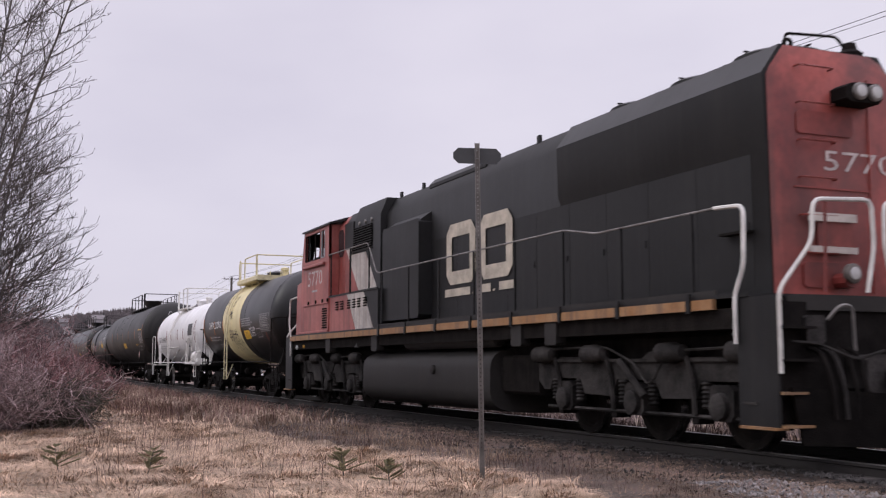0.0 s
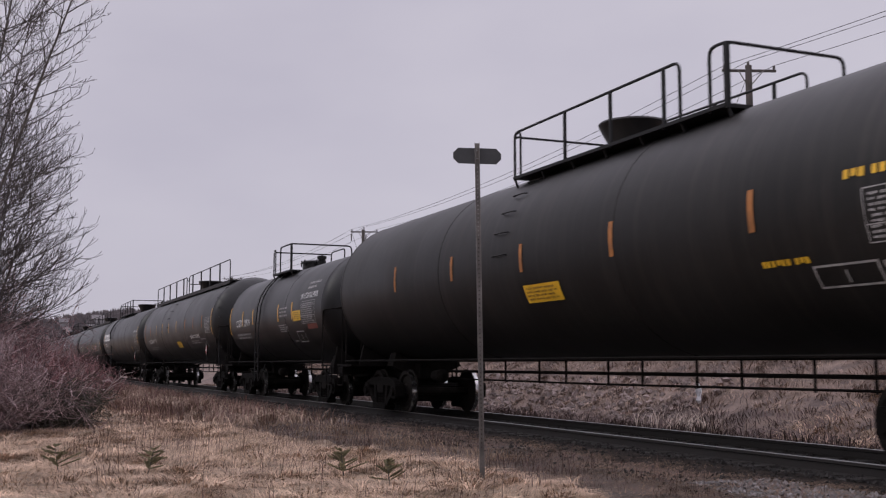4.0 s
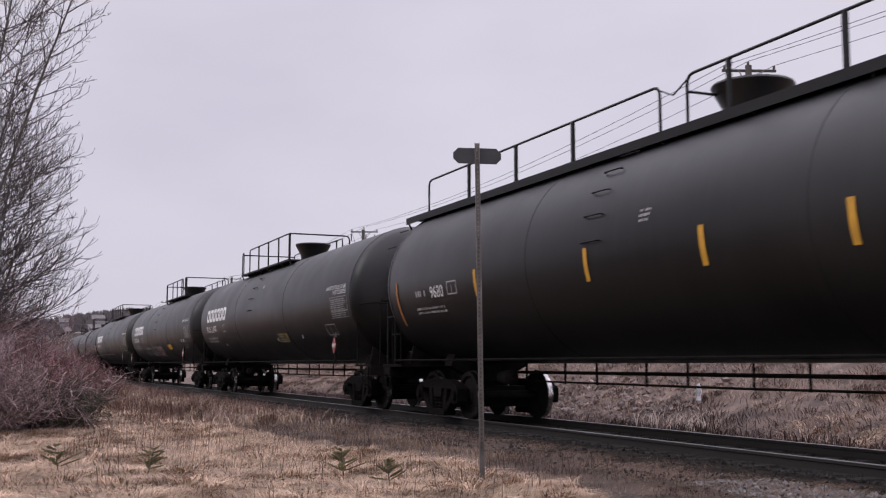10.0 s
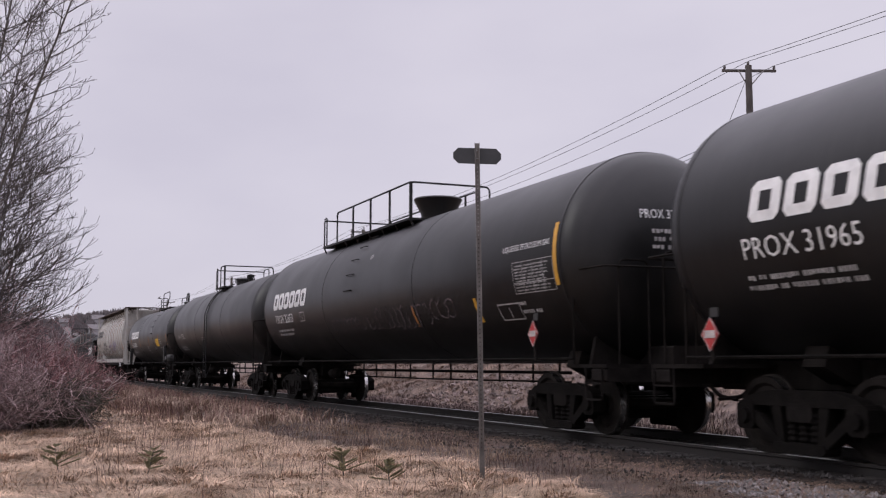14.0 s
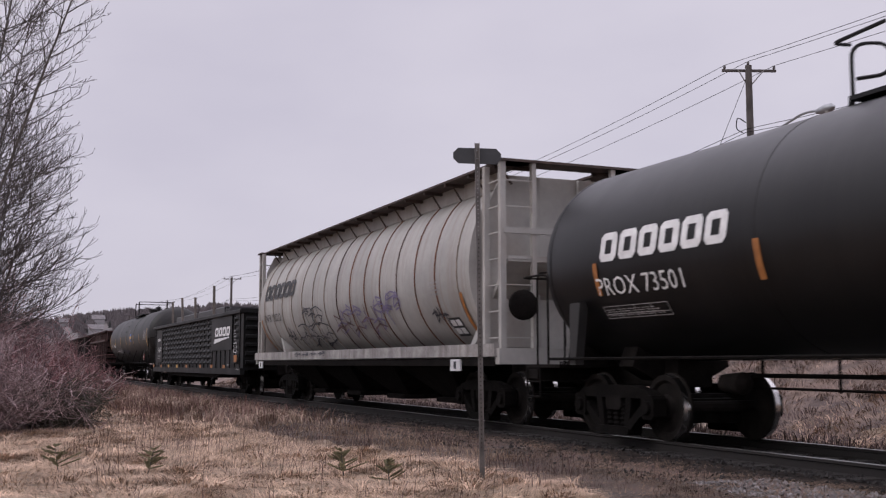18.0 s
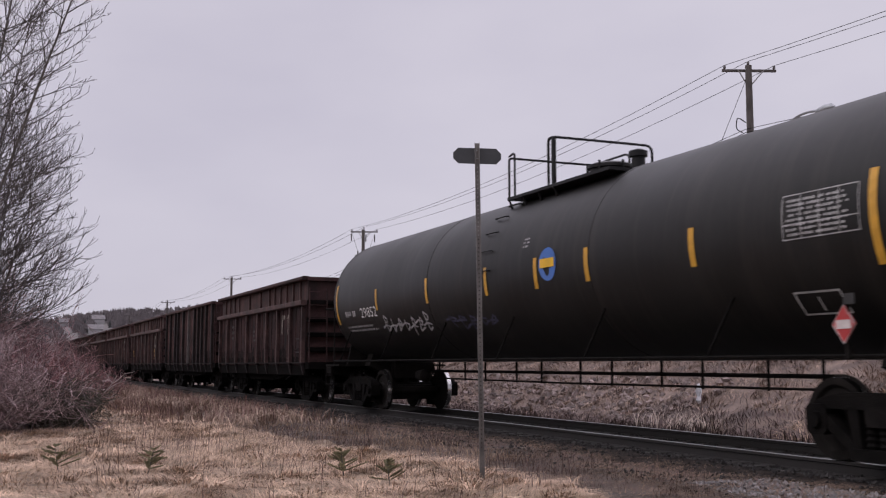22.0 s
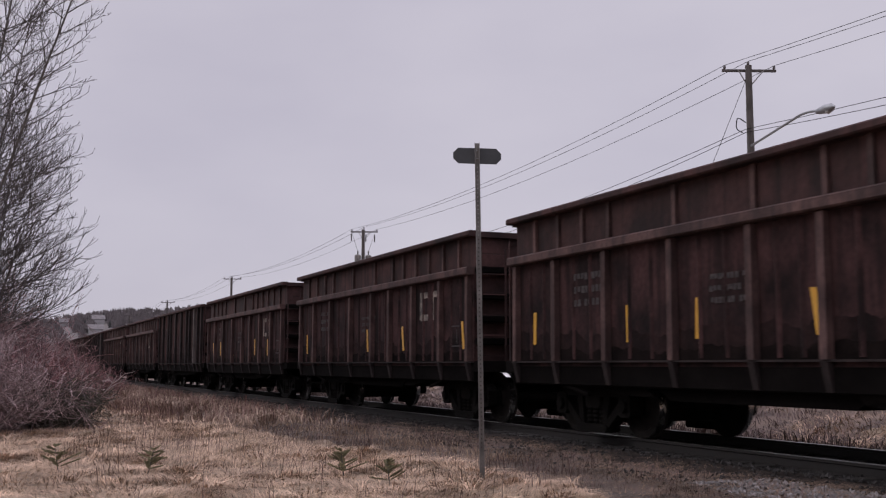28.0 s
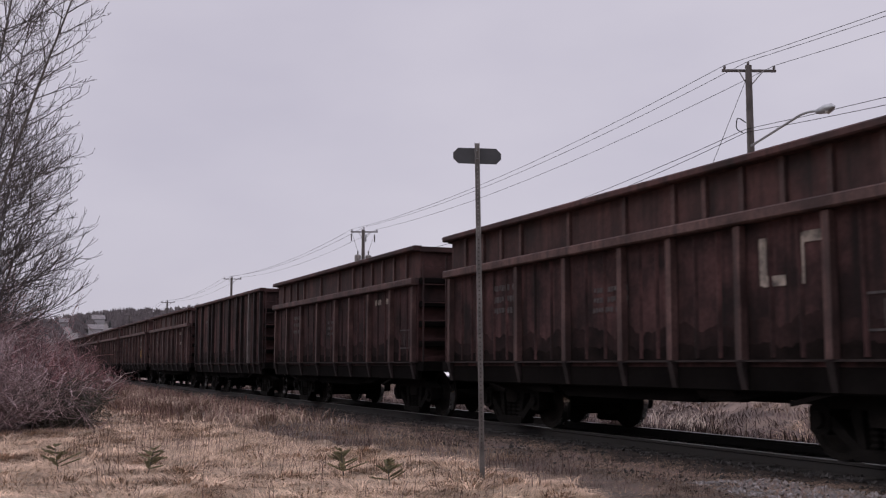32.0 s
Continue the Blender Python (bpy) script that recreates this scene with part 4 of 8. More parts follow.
def locomotive():
    c = thing("locomotive", "black and red diesel locomotive with long hood leading", "locomotive")
    part("frame_sill", Geo().box(-9.7, 9.6, -1.48, 1.48, 1.46, 1.70), UNDER, c)
    for s in (-1, 1):
        part("sill_stripe", Geo().box(-9.7, 9.3, s * 1.54 - 0.03, s * 1.54 + 0.03, 1.69, 1.815), LOCO_ORANGE, c, "worn orange stripe along the walkway")
        part("kick_plate", Geo().box(-2.7, 9.3, s * 1.50 - 0.015, s * 1.50 + 0.015, 1.86, 1.92), FUEL_GREY, c)
    part("walkway", Geo().box(-9.7, 9.9, -1.53, 1.53, 1.815, 1.86), LOCO_BLACK, c)
    part("underframe", Geo().bevel_box(-9.4, 9.4, -0.95, 0.95, 0.95, 1.50, 0.1), UNDER, c)
    # hood with sloped shoulders, flared radiator section at the leading end
    part("hood", Geo().prism([(-1.0, 1.86), (1.0, 1.86), (1.0, 4.50), (0.78, 4.86), (-0.78, 4.86), (-1.0, 4.50)], "x", -3.4, 4.7), LOCO_BLACK, c)
    part("radiator_section", Geo().prism([(-1.0, 1.86), (1.0, 1.86), (1.0, 3.62), (1.04, 3.70), (1.06, 4.52), (0.78, 4.90), (-0.78, 4.90), (-1.06, 4.52), (-1.04, 3.70), (-1.0, 3.62)], "x", 4.7, 9.69), LOCO_BLACK, c)
    filt = part("air_filter_housing", Geo().prism([(-1.16, 2.7), (1.16, 2.7), (1.16, 4.50), (1.0, 4.90), (-1.0, 4.90), (-1.16, 4.50)], "x", -5.35, -3.4), LOCO_BLACK, c)
    part("cab_rear_housing", Geo().prism([(-1.16, 1.9), (1.16, 1.9), (1.16, 4.55), (0.98, 4.80), (-0.98, 4.80), (-1.16, 4.55)], "x", -6.5, -5.98), LOCO_RED, c)
    part("filter_front", Geo().prism([(-1.16, 1.9), (1.16, 1.9), (1.16, 4.50), (0.98, 4.82), (-0.98, 4.82), (-1.16, 4.50)], "x", -5.98, -5.35), LOCO_BLACK, c)
    part("grille", Geo().box(-5.45, -3.95, -1.18, -1.15, 3.82, 4.36), ORE_DARK, filt)
    for k in range(9):
        part("grille_bar", Geo().box(-5.45, -3.95, -1.19, -1.17, 3.85 + 0.058 * k, 3.862 + 0.058 * k), LOCO_BLACK, filt)
    part("grille_sill", Geo().box(-5.5, -3.95, -1.20, -1.15, 3.77, 3.80), FUEL_GREY, filt)
    for k in range(3):
        part("vent", Geo().lathe([(-1.15, 0.05), (-1.185, 0.05), (-1.195, 0.03)], "y", (-4.9 + 0.45 * k, 0, 4.45), n=10), GALV, filt)
    part("brake_hatch", Geo().bevel_box(-1.2, 1.6, -0.85, 0.85, 4.66, 4.97, 0.12), LOCO_BLACK, c)
    part("blower_duct", Geo().bevel_box(-2.88, -0.70, -1.30, -0.98, 2.0, 4.06, 0.07, "y"), LOCO_BLACK, c)
    part("duct_shoulder", Geo().prism([(-1.0, 4.0), (-1.26, 4.03), (-1.0, 4.22)], "x", -2.86, -0.72), LOCO_BLACK, c)
    for i in range(9):
        x = -0.5 + i * 1.1
        d = part("hood_door", Geo().bevel_box(x, x + 1.09, -1.004, -0.99, 1.96, 3.58, 0.008, "y"), LOCO_BLACK, c)
        part("door_latch", Geo().box(x + 0.98, x + 1.02, -1.018, -1.0, 2.66, 2.76), LOCO_BLACK, d)
    for i in range(24):
        part("drain_slot", Geo().box(-2.7 + i * 0.22, -2.60 + i * 0.22, -1.035, -0.99, 1.90, 1.94), ORE_DARK, c)
    for x in (5.85, 7.45, 8.85):
        f = part("roof_fan", Geo().lathe([(4.86, 0.60), (5.00, 0.60), (5.03, 0.55), (5.03, 0.10)], "z", (x, -0.05, 0), n=24), LOCO_BLACK, c)
        part("fan_guard", Geo().tube([(x - 0.58, -0.05, 5.05), (x + 0.58, -0.05, 5.05)], 0.015, 4).tube([(x, -0.62, 5.05), (x, 0.52, 5.05)], 0.015, 4), UNDER, f)
    part("exhaust_stack", Geo().bevel_box(1.9, 2.9, -0.3, 0.3, 4.75, 5.02, 0.06), UNDER, c)
    for x in (-3.05, -1.7, 3.6):
        part("lifting_eye", Geo().box(x - 0.05, x + 0.05, -0.80, -0.75, 4.76, 4.98), LOCO_BLACK, c)
    part("step_plate", Geo().box(8.9, 9.4, -1.14, -1.0, 2.62, 2.65), UNDER, c)
    # leading end, chamfered at its far corner
    end = part("hood_end", Geo().add([Vector(p) for p in (
        (9.70, -0.98, 1.86), (9.78, -0.90, 1.86), (9.78, 0.92, 1.86), (9.70, 0.98, 1.86),
        (9.70, -1.00, 4.50), (9.78, -0.90, 4.52), (9.78, 0.95, 4.52), (9.70, 1.06, 4.50),
        (9.66, -0.78, 4.90), (9.70, -0.70, 4.89), (9.70, 0.60, 4.89), (9.66, 0.78, 4.90))],
        [(0, 1, 5, 4), (1, 2, 6, 5), (2, 3, 7, 6), (4, 5, 9, 8), (5, 6, 10, 9), (6, 7, 11, 10), (8, 9, 10, 11), (0, 3, 2, 1), (0, 4, 8, 11, 7, 3)]), LOCO_END, c, "faded sooty red end of the hood")
    part("door_edge", Geo().box(9.775, 9.795, 0.47, 0.49, 1.9, 4.55), LOCO_END, end)
    pts, fs = text_points("5770")
    part("end_number", Geo().add([Vector((9.787, -0.24 + a * 1.12, 3.37 + b * 0.25)) for a, b in pts], fs), LETTER_WORN, end)
    for z in (2.36, 2.81, 3.26, 3.71, 4.17, 4.62):
        part("grab_iron", Geo().tube(bend([(9.76, -0.63, z), (9.86, -0.63, z), (9.86, -0.10, z), (9.76, -0.10, z)], 0.02, 1), 0.013, 4), LOCO_END, end)
    part("door_panel", Geo().bevel_box(9.77, 9.80, -0.65, 0.22, 3.80, 4.08, 0.04), LOCO_END, end)
    part("end_seam", Geo().box(9.775, 9.795, -0.7, 0.5, 3.14, 3.16), LOCO_END, end)
    part("lower_hatch", Geo().bevel_box(9.775, 9.81, -0.62, 0.15, 1.95, 2.25, 0.04), LOCO_END, end)
    lampbox = part("headlight_housing", Geo().prism([(-0.10, 4.22), (-0.02, 4.18), (0.40, 4.18), (0.46, 4.24), (0.46, 4.38), (0.40, 4.43), (-0.02, 4.41), (-0.10, 4.36)], "x", 9.72, 10.06), UNDER, c)
    for y in (0.09, 0.33):
        part("headlight", Geo().lathe([(10.03, 0.105), (10.10, 0.105), (10.11, 0.09)], "x", (0, y, 4.31), n=16), GALV, lampbox)
        part("headlight_lens", Geo().lathe([(10.09, 0.085), (10.118, 0.07), (10.125, 0.02)], "x", (0, y, 4.31), n=16), LENS, lampbox)
    ditch = part("lamp_bracket", Geo().bevel_box(9.78, 10.02, -0.20, 0.02, 1.95, 2.12, 0.05), LOCO_END, c)
    part("ditch_light", Geo().lathe([(10.0, 0.12), (10.06, 0.12), (10.08, 0.09)], "x", (0, -0.10, 2.11), n=16), GALV, ditch)
    part("ditch_lens", Geo().lathe([(10.06, 0.09), (10.088, 0.07), (10.095, 0.02)], "x", (0, -0.10, 2.11), n=16), LENS, ditch)
    emb = part("emblem_bracket", Geo().box(9.84, 9.87, -0.56, 0.16, 2.74, 2.84).box(9.84, 9.87, -0.56, 0.16, 2.36, 2.44), LOCO_WHITE, c, "weathered pale emblem plate")
    part("emblem_face", Geo().box(9.82, 9.84, -0.42, 0.10, 2.44, 2.74), LOCO_END, emb)
    part("roof_rail", Geo().tube(bend([(9.5, -0.52, 4.86), (9.5, -0.52, 5.12), (9.5, 0.30, 5.17), (9.5, 0.42, 5.04)], 0.08), 0.02, 5), UNDER, c)
    part("lifting_ring", Geo().lathe([(-0.02, 0.075), (0.02, 0.075), (0.02, 0.045), (-0.02, 0.045), (-0.02, 0.075)], "x", (9.52, -0.50, 4.98), n=12, caps=False), UNDER, c)
    part("roof_beacon", Geo().lathe([(4.88, 0.15), (4.98, 0.17), (5.03, 0.10), (5.12, 0.08)], "z", (9.45, 0.56, 0), n=12), UNDER, c)
    part("exhaust_pipe", Geo().tube([(9.5, 0.92, 4.6), (9.5, 0.92, 4.92)], 0.03, 6), UNDER, c)
    # handrails, step wells, pilots and snow plough at both ends
    for o, x in ((1, 10.0), (-1, -10.0)):
        xa = lambda p, q: (min(x + o * p, x + o * q), max(x + o * p, x + o * q))
        for s in (-1, 1):
            part("corner_rail", Geo().tube(bend([(x + o * 0.36, s * 1.48, 0.95), (x + o * 0.36, s * 1.48, 1.86), (x + o * 0.36, s * 0.99, 2.42), (x + o * 0.36, s * 0.96, 2.90), (x + o * 0.36, s * 0.10, 2.94), (x + o * 0.36, s * 0.08, 2.4), (x + o * 0.36, s * 0.20, 1.86)], 0.12), 0.026, 6), RAIL_WHITE, c)
            part("rail_post", Geo().tube([(x + o * 0.34, s * 0.76, 2.9), (x + o * 0.30, s * 0.76, 1.86)], 0.022, 5), LOCO_END, c)
            part("side_step_rail", Geo().tube(bend([(x - o * 0.30, s * 1.55, 1.28), (x - o * 0.30, s * 1.55, 1.85), (x - o * 0.13, s * 1.55, 2.15), (x - o * 0.13, s * 1.53, 2.86), (x - o * 0.70, s * 1.50, 2.90)], 0.12), 0.026, 6), RAIL_WHITE, c)
            part("step_well_plate", Geo().box(*xa(-0.32, 0.34), s * 1.49 - 0.02, s * 1.49 + 0.02, 0.36, 1.81), LOCO_BLACK, c)
            part("ladder_back", Geo().box(*xa(0.16, 0.19), min(s * 0.95, s * 1.48), max(s * 0.95, s * 1.48), 0.36, 1.75), UNDER, c)
            for i in range(4):
                part("step", Geo().box(*xa(0.18, 0.40), min(s * 1.0, s * 1.48), max(s * 1.0, s * 1.48), 0.36 + i * 0.36, 0.39 + i * 0.36), LOCO_ORANGE if i < 2 else UNDER, c)
            part("step_tread", Geo().box(*xa(-0.26, 0.34), min(s * 1.38, s * 1.56), max(s * 1.38, s * 1.56), 0.335, 0.365), LOCO_ORANGE, c)
            part("well_latch", Geo().box(*xa(-0.22, 0.0), s * 1.515 - 0.012, s * 1.515 + 0.012, 0.60, 0.63), LOCO_CAST, c)
        part("anchor_plate", Geo().box(*xa(-0.1, 0.16), -1.0, 1.0, 1.66, 1.84), FUEL_GREY, c)
        part("pilot", Geo().box(*xa(0.05, 0.12), -1.48, 1.48, 0.45, 1.66), UNDER, c)
        for s in (-1, 1):
            part("snow_plough", Geo().add([Vector((x + o * a, s * b, z)) for a, b, z in ((0.36, 1.34, 0.80), (0.36, 1.20, 0.17), (0.62, 0.06, 0.12), (0.62, 0.06, 0.72), (0.32, 1.34, 0.80), (0.32, 1.20, 0.17), (0.58, 0.06, 0.12), (0.58, 0.06, 0.72))],
                 [(0, 1, 2, 3), (7, 6, 5, 4), (0, 3, 7, 4), (1, 5, 6, 2), (0, 4, 5, 1), (3, 2, 6, 7)]), CAST, c)
            part("uncoupling_lever", Geo().tube(bend([(x + o * 0.34, s * 1.3, 1.3), (x + o * 0.42, s * 1.0, 1.28), (x + o * 0.46, s * 0.5, 1.10), (x + o * 0.56, s * 0.2, 1.2)], 0.1), 0.018, 5), LOCO_CAST, c)
            part("receptacle_box", Geo().bevel_box(*xa(0.10, 0.26), min(s * 0.75, s * 1.02), max(s * 0.75, s * 1.02), 1.28, 1.60, 0.03), LOCO_CAST, c)
            part("cable_loop", Geo().tube(bend([(x + o * 0.24, s * 0.70, 1.55), (x + o * 0.34, s * 0.60, 1.72), (x + o * 0.36, s * 0.44, 1.70), (x + o * 0.34, s * 0.40, 1.2)], 0.08), 0.022, 5), GALV, c)
        coupler(c, x + o * 0.2, o)
        part("draft_gear", Geo().bevel_box(*xa(-0.2, 0.45), -0.34, 0.34, 0.72, 1.16, 0.06), LOCO_CAST, c)
        for y in (-0.95, -0.78, -0.60, -0.45, 0.45, 0.60, 0.78, 0.95):
            part("air_hose", Geo().tube(bend([(x + o * 0.12, y, 1.25), (x + o * 0.40, y, 1.20), (x + o * 0.52, y * 0.96, 0.85), (x + o * 0.50, y * 0.9, 0.45)], 0.14), 0.026, 5), UNDER if abs(y) != 0.78 else LOCO_CAST, c)
    # side handrails with stanchions
    for s in (-1, 1):
        y = s * 1.50
        part("side_handrail", Geo().tube(bend([(-6.35, y, 3.80), (-3.3, y, 3.81), (-2.70, y, 3.06), (5.7, y, 3.05), (6.6, y, 2.90), (9.3, y, 2.90)], 0.15), 0.015, 6), GALV, c)
        for i in range(8):
            x = -2.35 + i * 1.6
            part("stanchion", Geo().box(x - 0.016, x + 0.016, y - 0.016, y + 0.016, 1.86, 3.05 if x < 5.8 else 2.9), LOCO_BLACK, c)
            part("stanchion_foot", Geo().box(x - 0.04, x + 0.04, s * 1.58 - 0.015, s * 1.58 + 0.015, 1.66, 1.90), LOCO_BLACK, c)
        for x in (-6.1, -4.55, -3.2):
            part("stanchion", Geo().tube([(x, y, 2.74), (x, y, 3.80)], 0.02, 5), LOCO_BLACK, c)
    # cab with raked windshield, side windows seen through, low nose
    part("nose", Geo().add([Vector(p) for p in (
        (-9.0, -1.45, 1.86), (-9.62, -1.42, 1.86), (-9.92, -1.22, 1.86), (-9.92, 1.22, 1.86), (-9.62, 1.42, 1.86), (-9.0, 1.45, 1.86),
        (-9.0, -1.45, 3.30), (-9.60, -1.40, 3.26), (-9.88, -1.16, 3.20), (-9.88, 1.16, 3.20), (-9.60, 1.40, 3.26), (-9.0, 1.45, 3.30),
        (-9.0, -1.1, 3.52), (-9.70, -0.9, 3.42), (-9.70, 0.9, 3.42), (-9.0, 1.1, 3.52))],
        [(0, 6, 7, 1), (1, 7, 8, 2), (2, 8, 9, 3), (3, 9, 10, 4), (4, 10, 11, 5), (6, 12, 13, 7), (7, 13, 8), (8, 13, 14, 9), (9, 14, 10), (10, 14, 15, 11), (12, 15, 14, 13), (0, 1, 2, 3, 4, 5), (0, 5, 11, 15, 12, 6)]), LOCO_RED, c)
    cab = part("cab", Geo().box(-9.0, -6.48, -1.45, 1.45, 1.86, 3.74), LOCO_RED, c)
    part("cab_floor", Geo().box(-8.9, -6.5, -1.40, 1.40, 3.745, 3.76), UNDER, cab)
    for s in (-1, 1):
        a, b = (-1.45, -1.38) if s < 0 else (1.38, 1.45)
        part("cab_side", Geo().prism([(-9.0, 3.74), (-8.66, 3.74), (-8.66, 4.52), (-8.76, 4.62)], "y", a, b)
             .prism([(-7.26, 3.74), (-7.16, 3.74), (-7.16, 4.62), (-7.26, 4.62)], "y", a, b)
             .prism([(-6.84, 3.74), (-6.48, 3.74), (-6.48, 4.62), (-6.84, 4.62)], "y", a, b)
             .prism([(-8.66, 4.52), (-6.84, 4.52), (-6.84, 4.62), (-8.74, 4.62)], "y", a, b)
             .prism([(-8.66, 3.74), (-6.84, 3.74), (-6.84, 3.80), (-8.66, 3.80)], "y", a, b), LOCO_RED, cab)
        for x0, x1 in ((-8.66, -8.30), (-8.30, -7.74), (-7.74, -7.26), (-7.16, -6.84)):
            w = part("window_frame", Geo().tube([(x0 + 0.02, s * 1.44, 3.82), (x1 - 0.02, s * 1.44, 3.82), (x1 - 0.02, s * 1.44, 4.50), (x0 + 0.02, s * 1.44, 4.50), (x0 + 0.02, s * 1.44, 3.82)], 0.022, 4), ALU if x0 > -7.2 else UNDER, cab)
            if not -8.31 < x0 < -7.3:
                p = part("window_pane", Geo().box(x0, x1, s * 1.41 - 0.003, s * 1.41 + 0.003, 3.80, 4.52), PANE, w)
                p.visible_shadow = False
        part("drip_ledge", Geo().bevel_box(-8.66, -6.78, min(s * 1.44, s * 1.53), max(s * 1.44, s * 1.53), 3.60, 3.68, 0.02), LOCO_RED, cab)
    part("rear_bulkhead", Geo().box(-6.56, -6.48, -1.45, 1.45, 3.74, 4.62), LOCO_RED, cab)
    for y in (-0.95, 0.0, 0.95):
        part("windshield_post", Geo().tube([(-8.98, y, 3.74), (-8.74, y, 4.62)], 0.05, 4), LOCO_RED, cab)
    for y in (-0.7, 0.7):
        part("cab_seat", Geo().bevel_box(-7.6, -7.2, y - 0.25, y + 0.25, 3.76, 4.18, 0.06).bevel_box(-7.28, -7.18, y - 0.25, y + 0.25, 3.9, 4.42, 0.04), ORE_DARK, cab)
    part("windshield_header", Geo().prism([(-8.84, 4.26), (-8.80, 4.26), (-8.70, 4.62), (-8.74, 4.62)], "y", -1.40, 1.40), ORE_DARK, cab)
    for ya, yb in ((-1.40, -1.15), (1.15, 1.40)):
        part("windshield_panel", Geo().prism([(-8.98, 3.745), (-8.94, 3.745), (-8.80, 4.26), (-8.84, 4.26)], "y", ya, yb), ORE_DARK, cab)
    part("control_stand", Geo().bevel_box(-8.9, -8.4, -1.1, 1.1, 3.76, 4.00, 0.05), UNDER, cab)
    part("cab_roof", Geo().prism([(-1.50, 4.60), (-1.0, 4.72), (-0.6, 4.78), (0.6, 4.78), (1.0, 4.72), (1.50, 4.60), (1.50, 4.65), (1.0, 4.80), (0.6, 4.86), (-0.6, 4.86), (-1.0, 4.80), (-1.50, 4.65)], "x", -8.82, -6.3), LOCO_BLACK, c)
    part("cab_number", word("5770", on_flat(-1.45), -8.33, 3.12, -7.03, 3.51), LETTER_WORN, cab)
    part("stencil_bar", patch(Geo(), on_flat(-1.45), -7.95, 2.95, -7.45, 3.0), LETTER_DIM, cab)
    part("seam_ledge", Geo().bevel_box(-8.72, -6.48, -1.475, -1.44, 2.59, 2.64, 0.01), LOCO_RED, cab)
    for x in (-8.3, -7.6, -7.0, -6.55):
        part("latch", Geo().box(x, x + 0.06, -1.48, -1.45, 2.62, 2.72), UNDER, cab)
    part("base_ledge", Geo().bevel_box(-9.2, -6.48, -1.475, -1.44, 1.86, 1.92, 0.01), LOCO_RED, cab)
    for i in range(9):
        part("louver", Geo().box(-6.97, -6.60, -1.475, -1.44, 1.97 + i * 0.06, 2.0 + i * 0.06), ORE_DARK, cab)
    door = part("cab_door", Geo().bevel_box(-6.46, -5.98, -1.185, -1.15, 2.76, 4.52, 0.05, "y"), LOCO_RED, c, "red cab door with a dark window")
    part("door_window", Geo().bevel_box(-6.44, -6.04, -1.20, -1.18, 3.76, 4.44, 0.09, "y"), WINDOW, door)
    # red and white slanted bands behind the cab
    low = part("electrical_cabinet", Geo().box(-6.48, -4.75, -1.42, 1.42, 1.86, 2.73), LOCO_RED, c)
    rear = part("battery_box", Geo().box(-4.75, -2.84, -1.42, 1.42, 1.86, 2.73), LOCO_BLACK, c)
    part("red_band", Geo().prism([(-4.75, 2.72), (-4.75, 1.87), (-4.38, 1.87), (-4.74, 2.3)], "y", -1.428, -1.412), LOCO_RED, rear)
    part("white_band", Geo().prism([(-5.02, 2.722), (-4.34, 1.868), (-3.12, 1.868), (-3.80, 2.722)], "y", -1.434, -1.415), LOCO_WHITE, low)
    part("cabinet_lip", Geo().box(-6.48, -2.84, -1.445, -1.40, 2.73, 2.77), LOCO_BLACK, low)
    part("upper_red_side", Geo().prism([(-5.98, 2.76), (-4.85, 2.76), (-5.90, 3.92), (-5.98, 3.92)], "y", -1.183, -1.15), LOCO_RED, filt)
    part("upper_white_band", Geo().prism([(-5.90, 3.90), (-4.84, 2.76), (-3.58, 2.76), (-4.42, 3.72), (-5.45, 3.74), (-5.5, 3.90)], "y", -1.180, -1.15), LOCO_WHITE, filt)
    part("black_rear_side", Geo().box(-5.98, -5.30, -1.188, -1.15, 3.92, 4.56), LOCO_BLACK, filt)
    part("panel_post", Geo().box(-5.56, -5.50, -1.20, -1.16, 2.76, 3.92), ORE_DARK, filt)
    for x in (-5.9, -5.5, -4.95, -4.55, -4.2, -3.75):
        for i in range(4):
            part("louver", Geo().box(x, x + 0.2, -1.455, -1.43, 2.38 + i * 0.06, 2.41 + i * 0.06), ORE_DARK, low)
    # emblem: two rounded hollow blocks in the place of a maker's mark
    sk = on_flat(-1.02, 0.006)
    block_logo(c, "emblem_block", sk, 0.05, 2.60, 3.15, 3.80, LOGO_CREAM, 2, 0.0, 0.26)
    for k, (x0, x1) in enumerate(((0.05, 1.25), (1.35, 1.42), (1.62, 2.15), (2.25, 2.32), (2.5, 3.12))):
        part("stencil_bar", patch(Geo(), sk, x0, 2.37, x1, 2.52 if x1 - x0 > 0.1 else 2.41), LOGO_CREAM, c)
    # fuel tank, air reservoir, bogies
    fp = [(1.42 * math.copysign(abs(math.cos(q)) ** 0.42, math.cos(q)), 0.78 + 0.58 * math.copysign(abs(math.sin(q)) ** 0.50, math.sin(q))) for q in [2 * math.pi * (k + 0.5) / 28 for k in range(28)]]
    ft = part("fuel_tank", Geo().prism(fp, "x", -3.80, 2.92), FUEL_GREY, c, "rounded dusty grey fuel tank")
    part("tank_gauge", Geo().bevel_box(2.925, 2.96, -1.2, -0.9, 0.6, 1.0, 0.03), LOCO_CAST, ft)
    part("tank_cap", Geo().lathe([(0, 0.09), (-0.06, 0.09), (-0.08, 0.04)], "y", (0.4, -1.40, 0.95), n=12), LOCO_CAST, ft)
    part("equipment_box", Geo().bevel_box(2.98, 4.3, -1.2, 1.2, 0.55, 1.2, 0.05), UNDER, c)
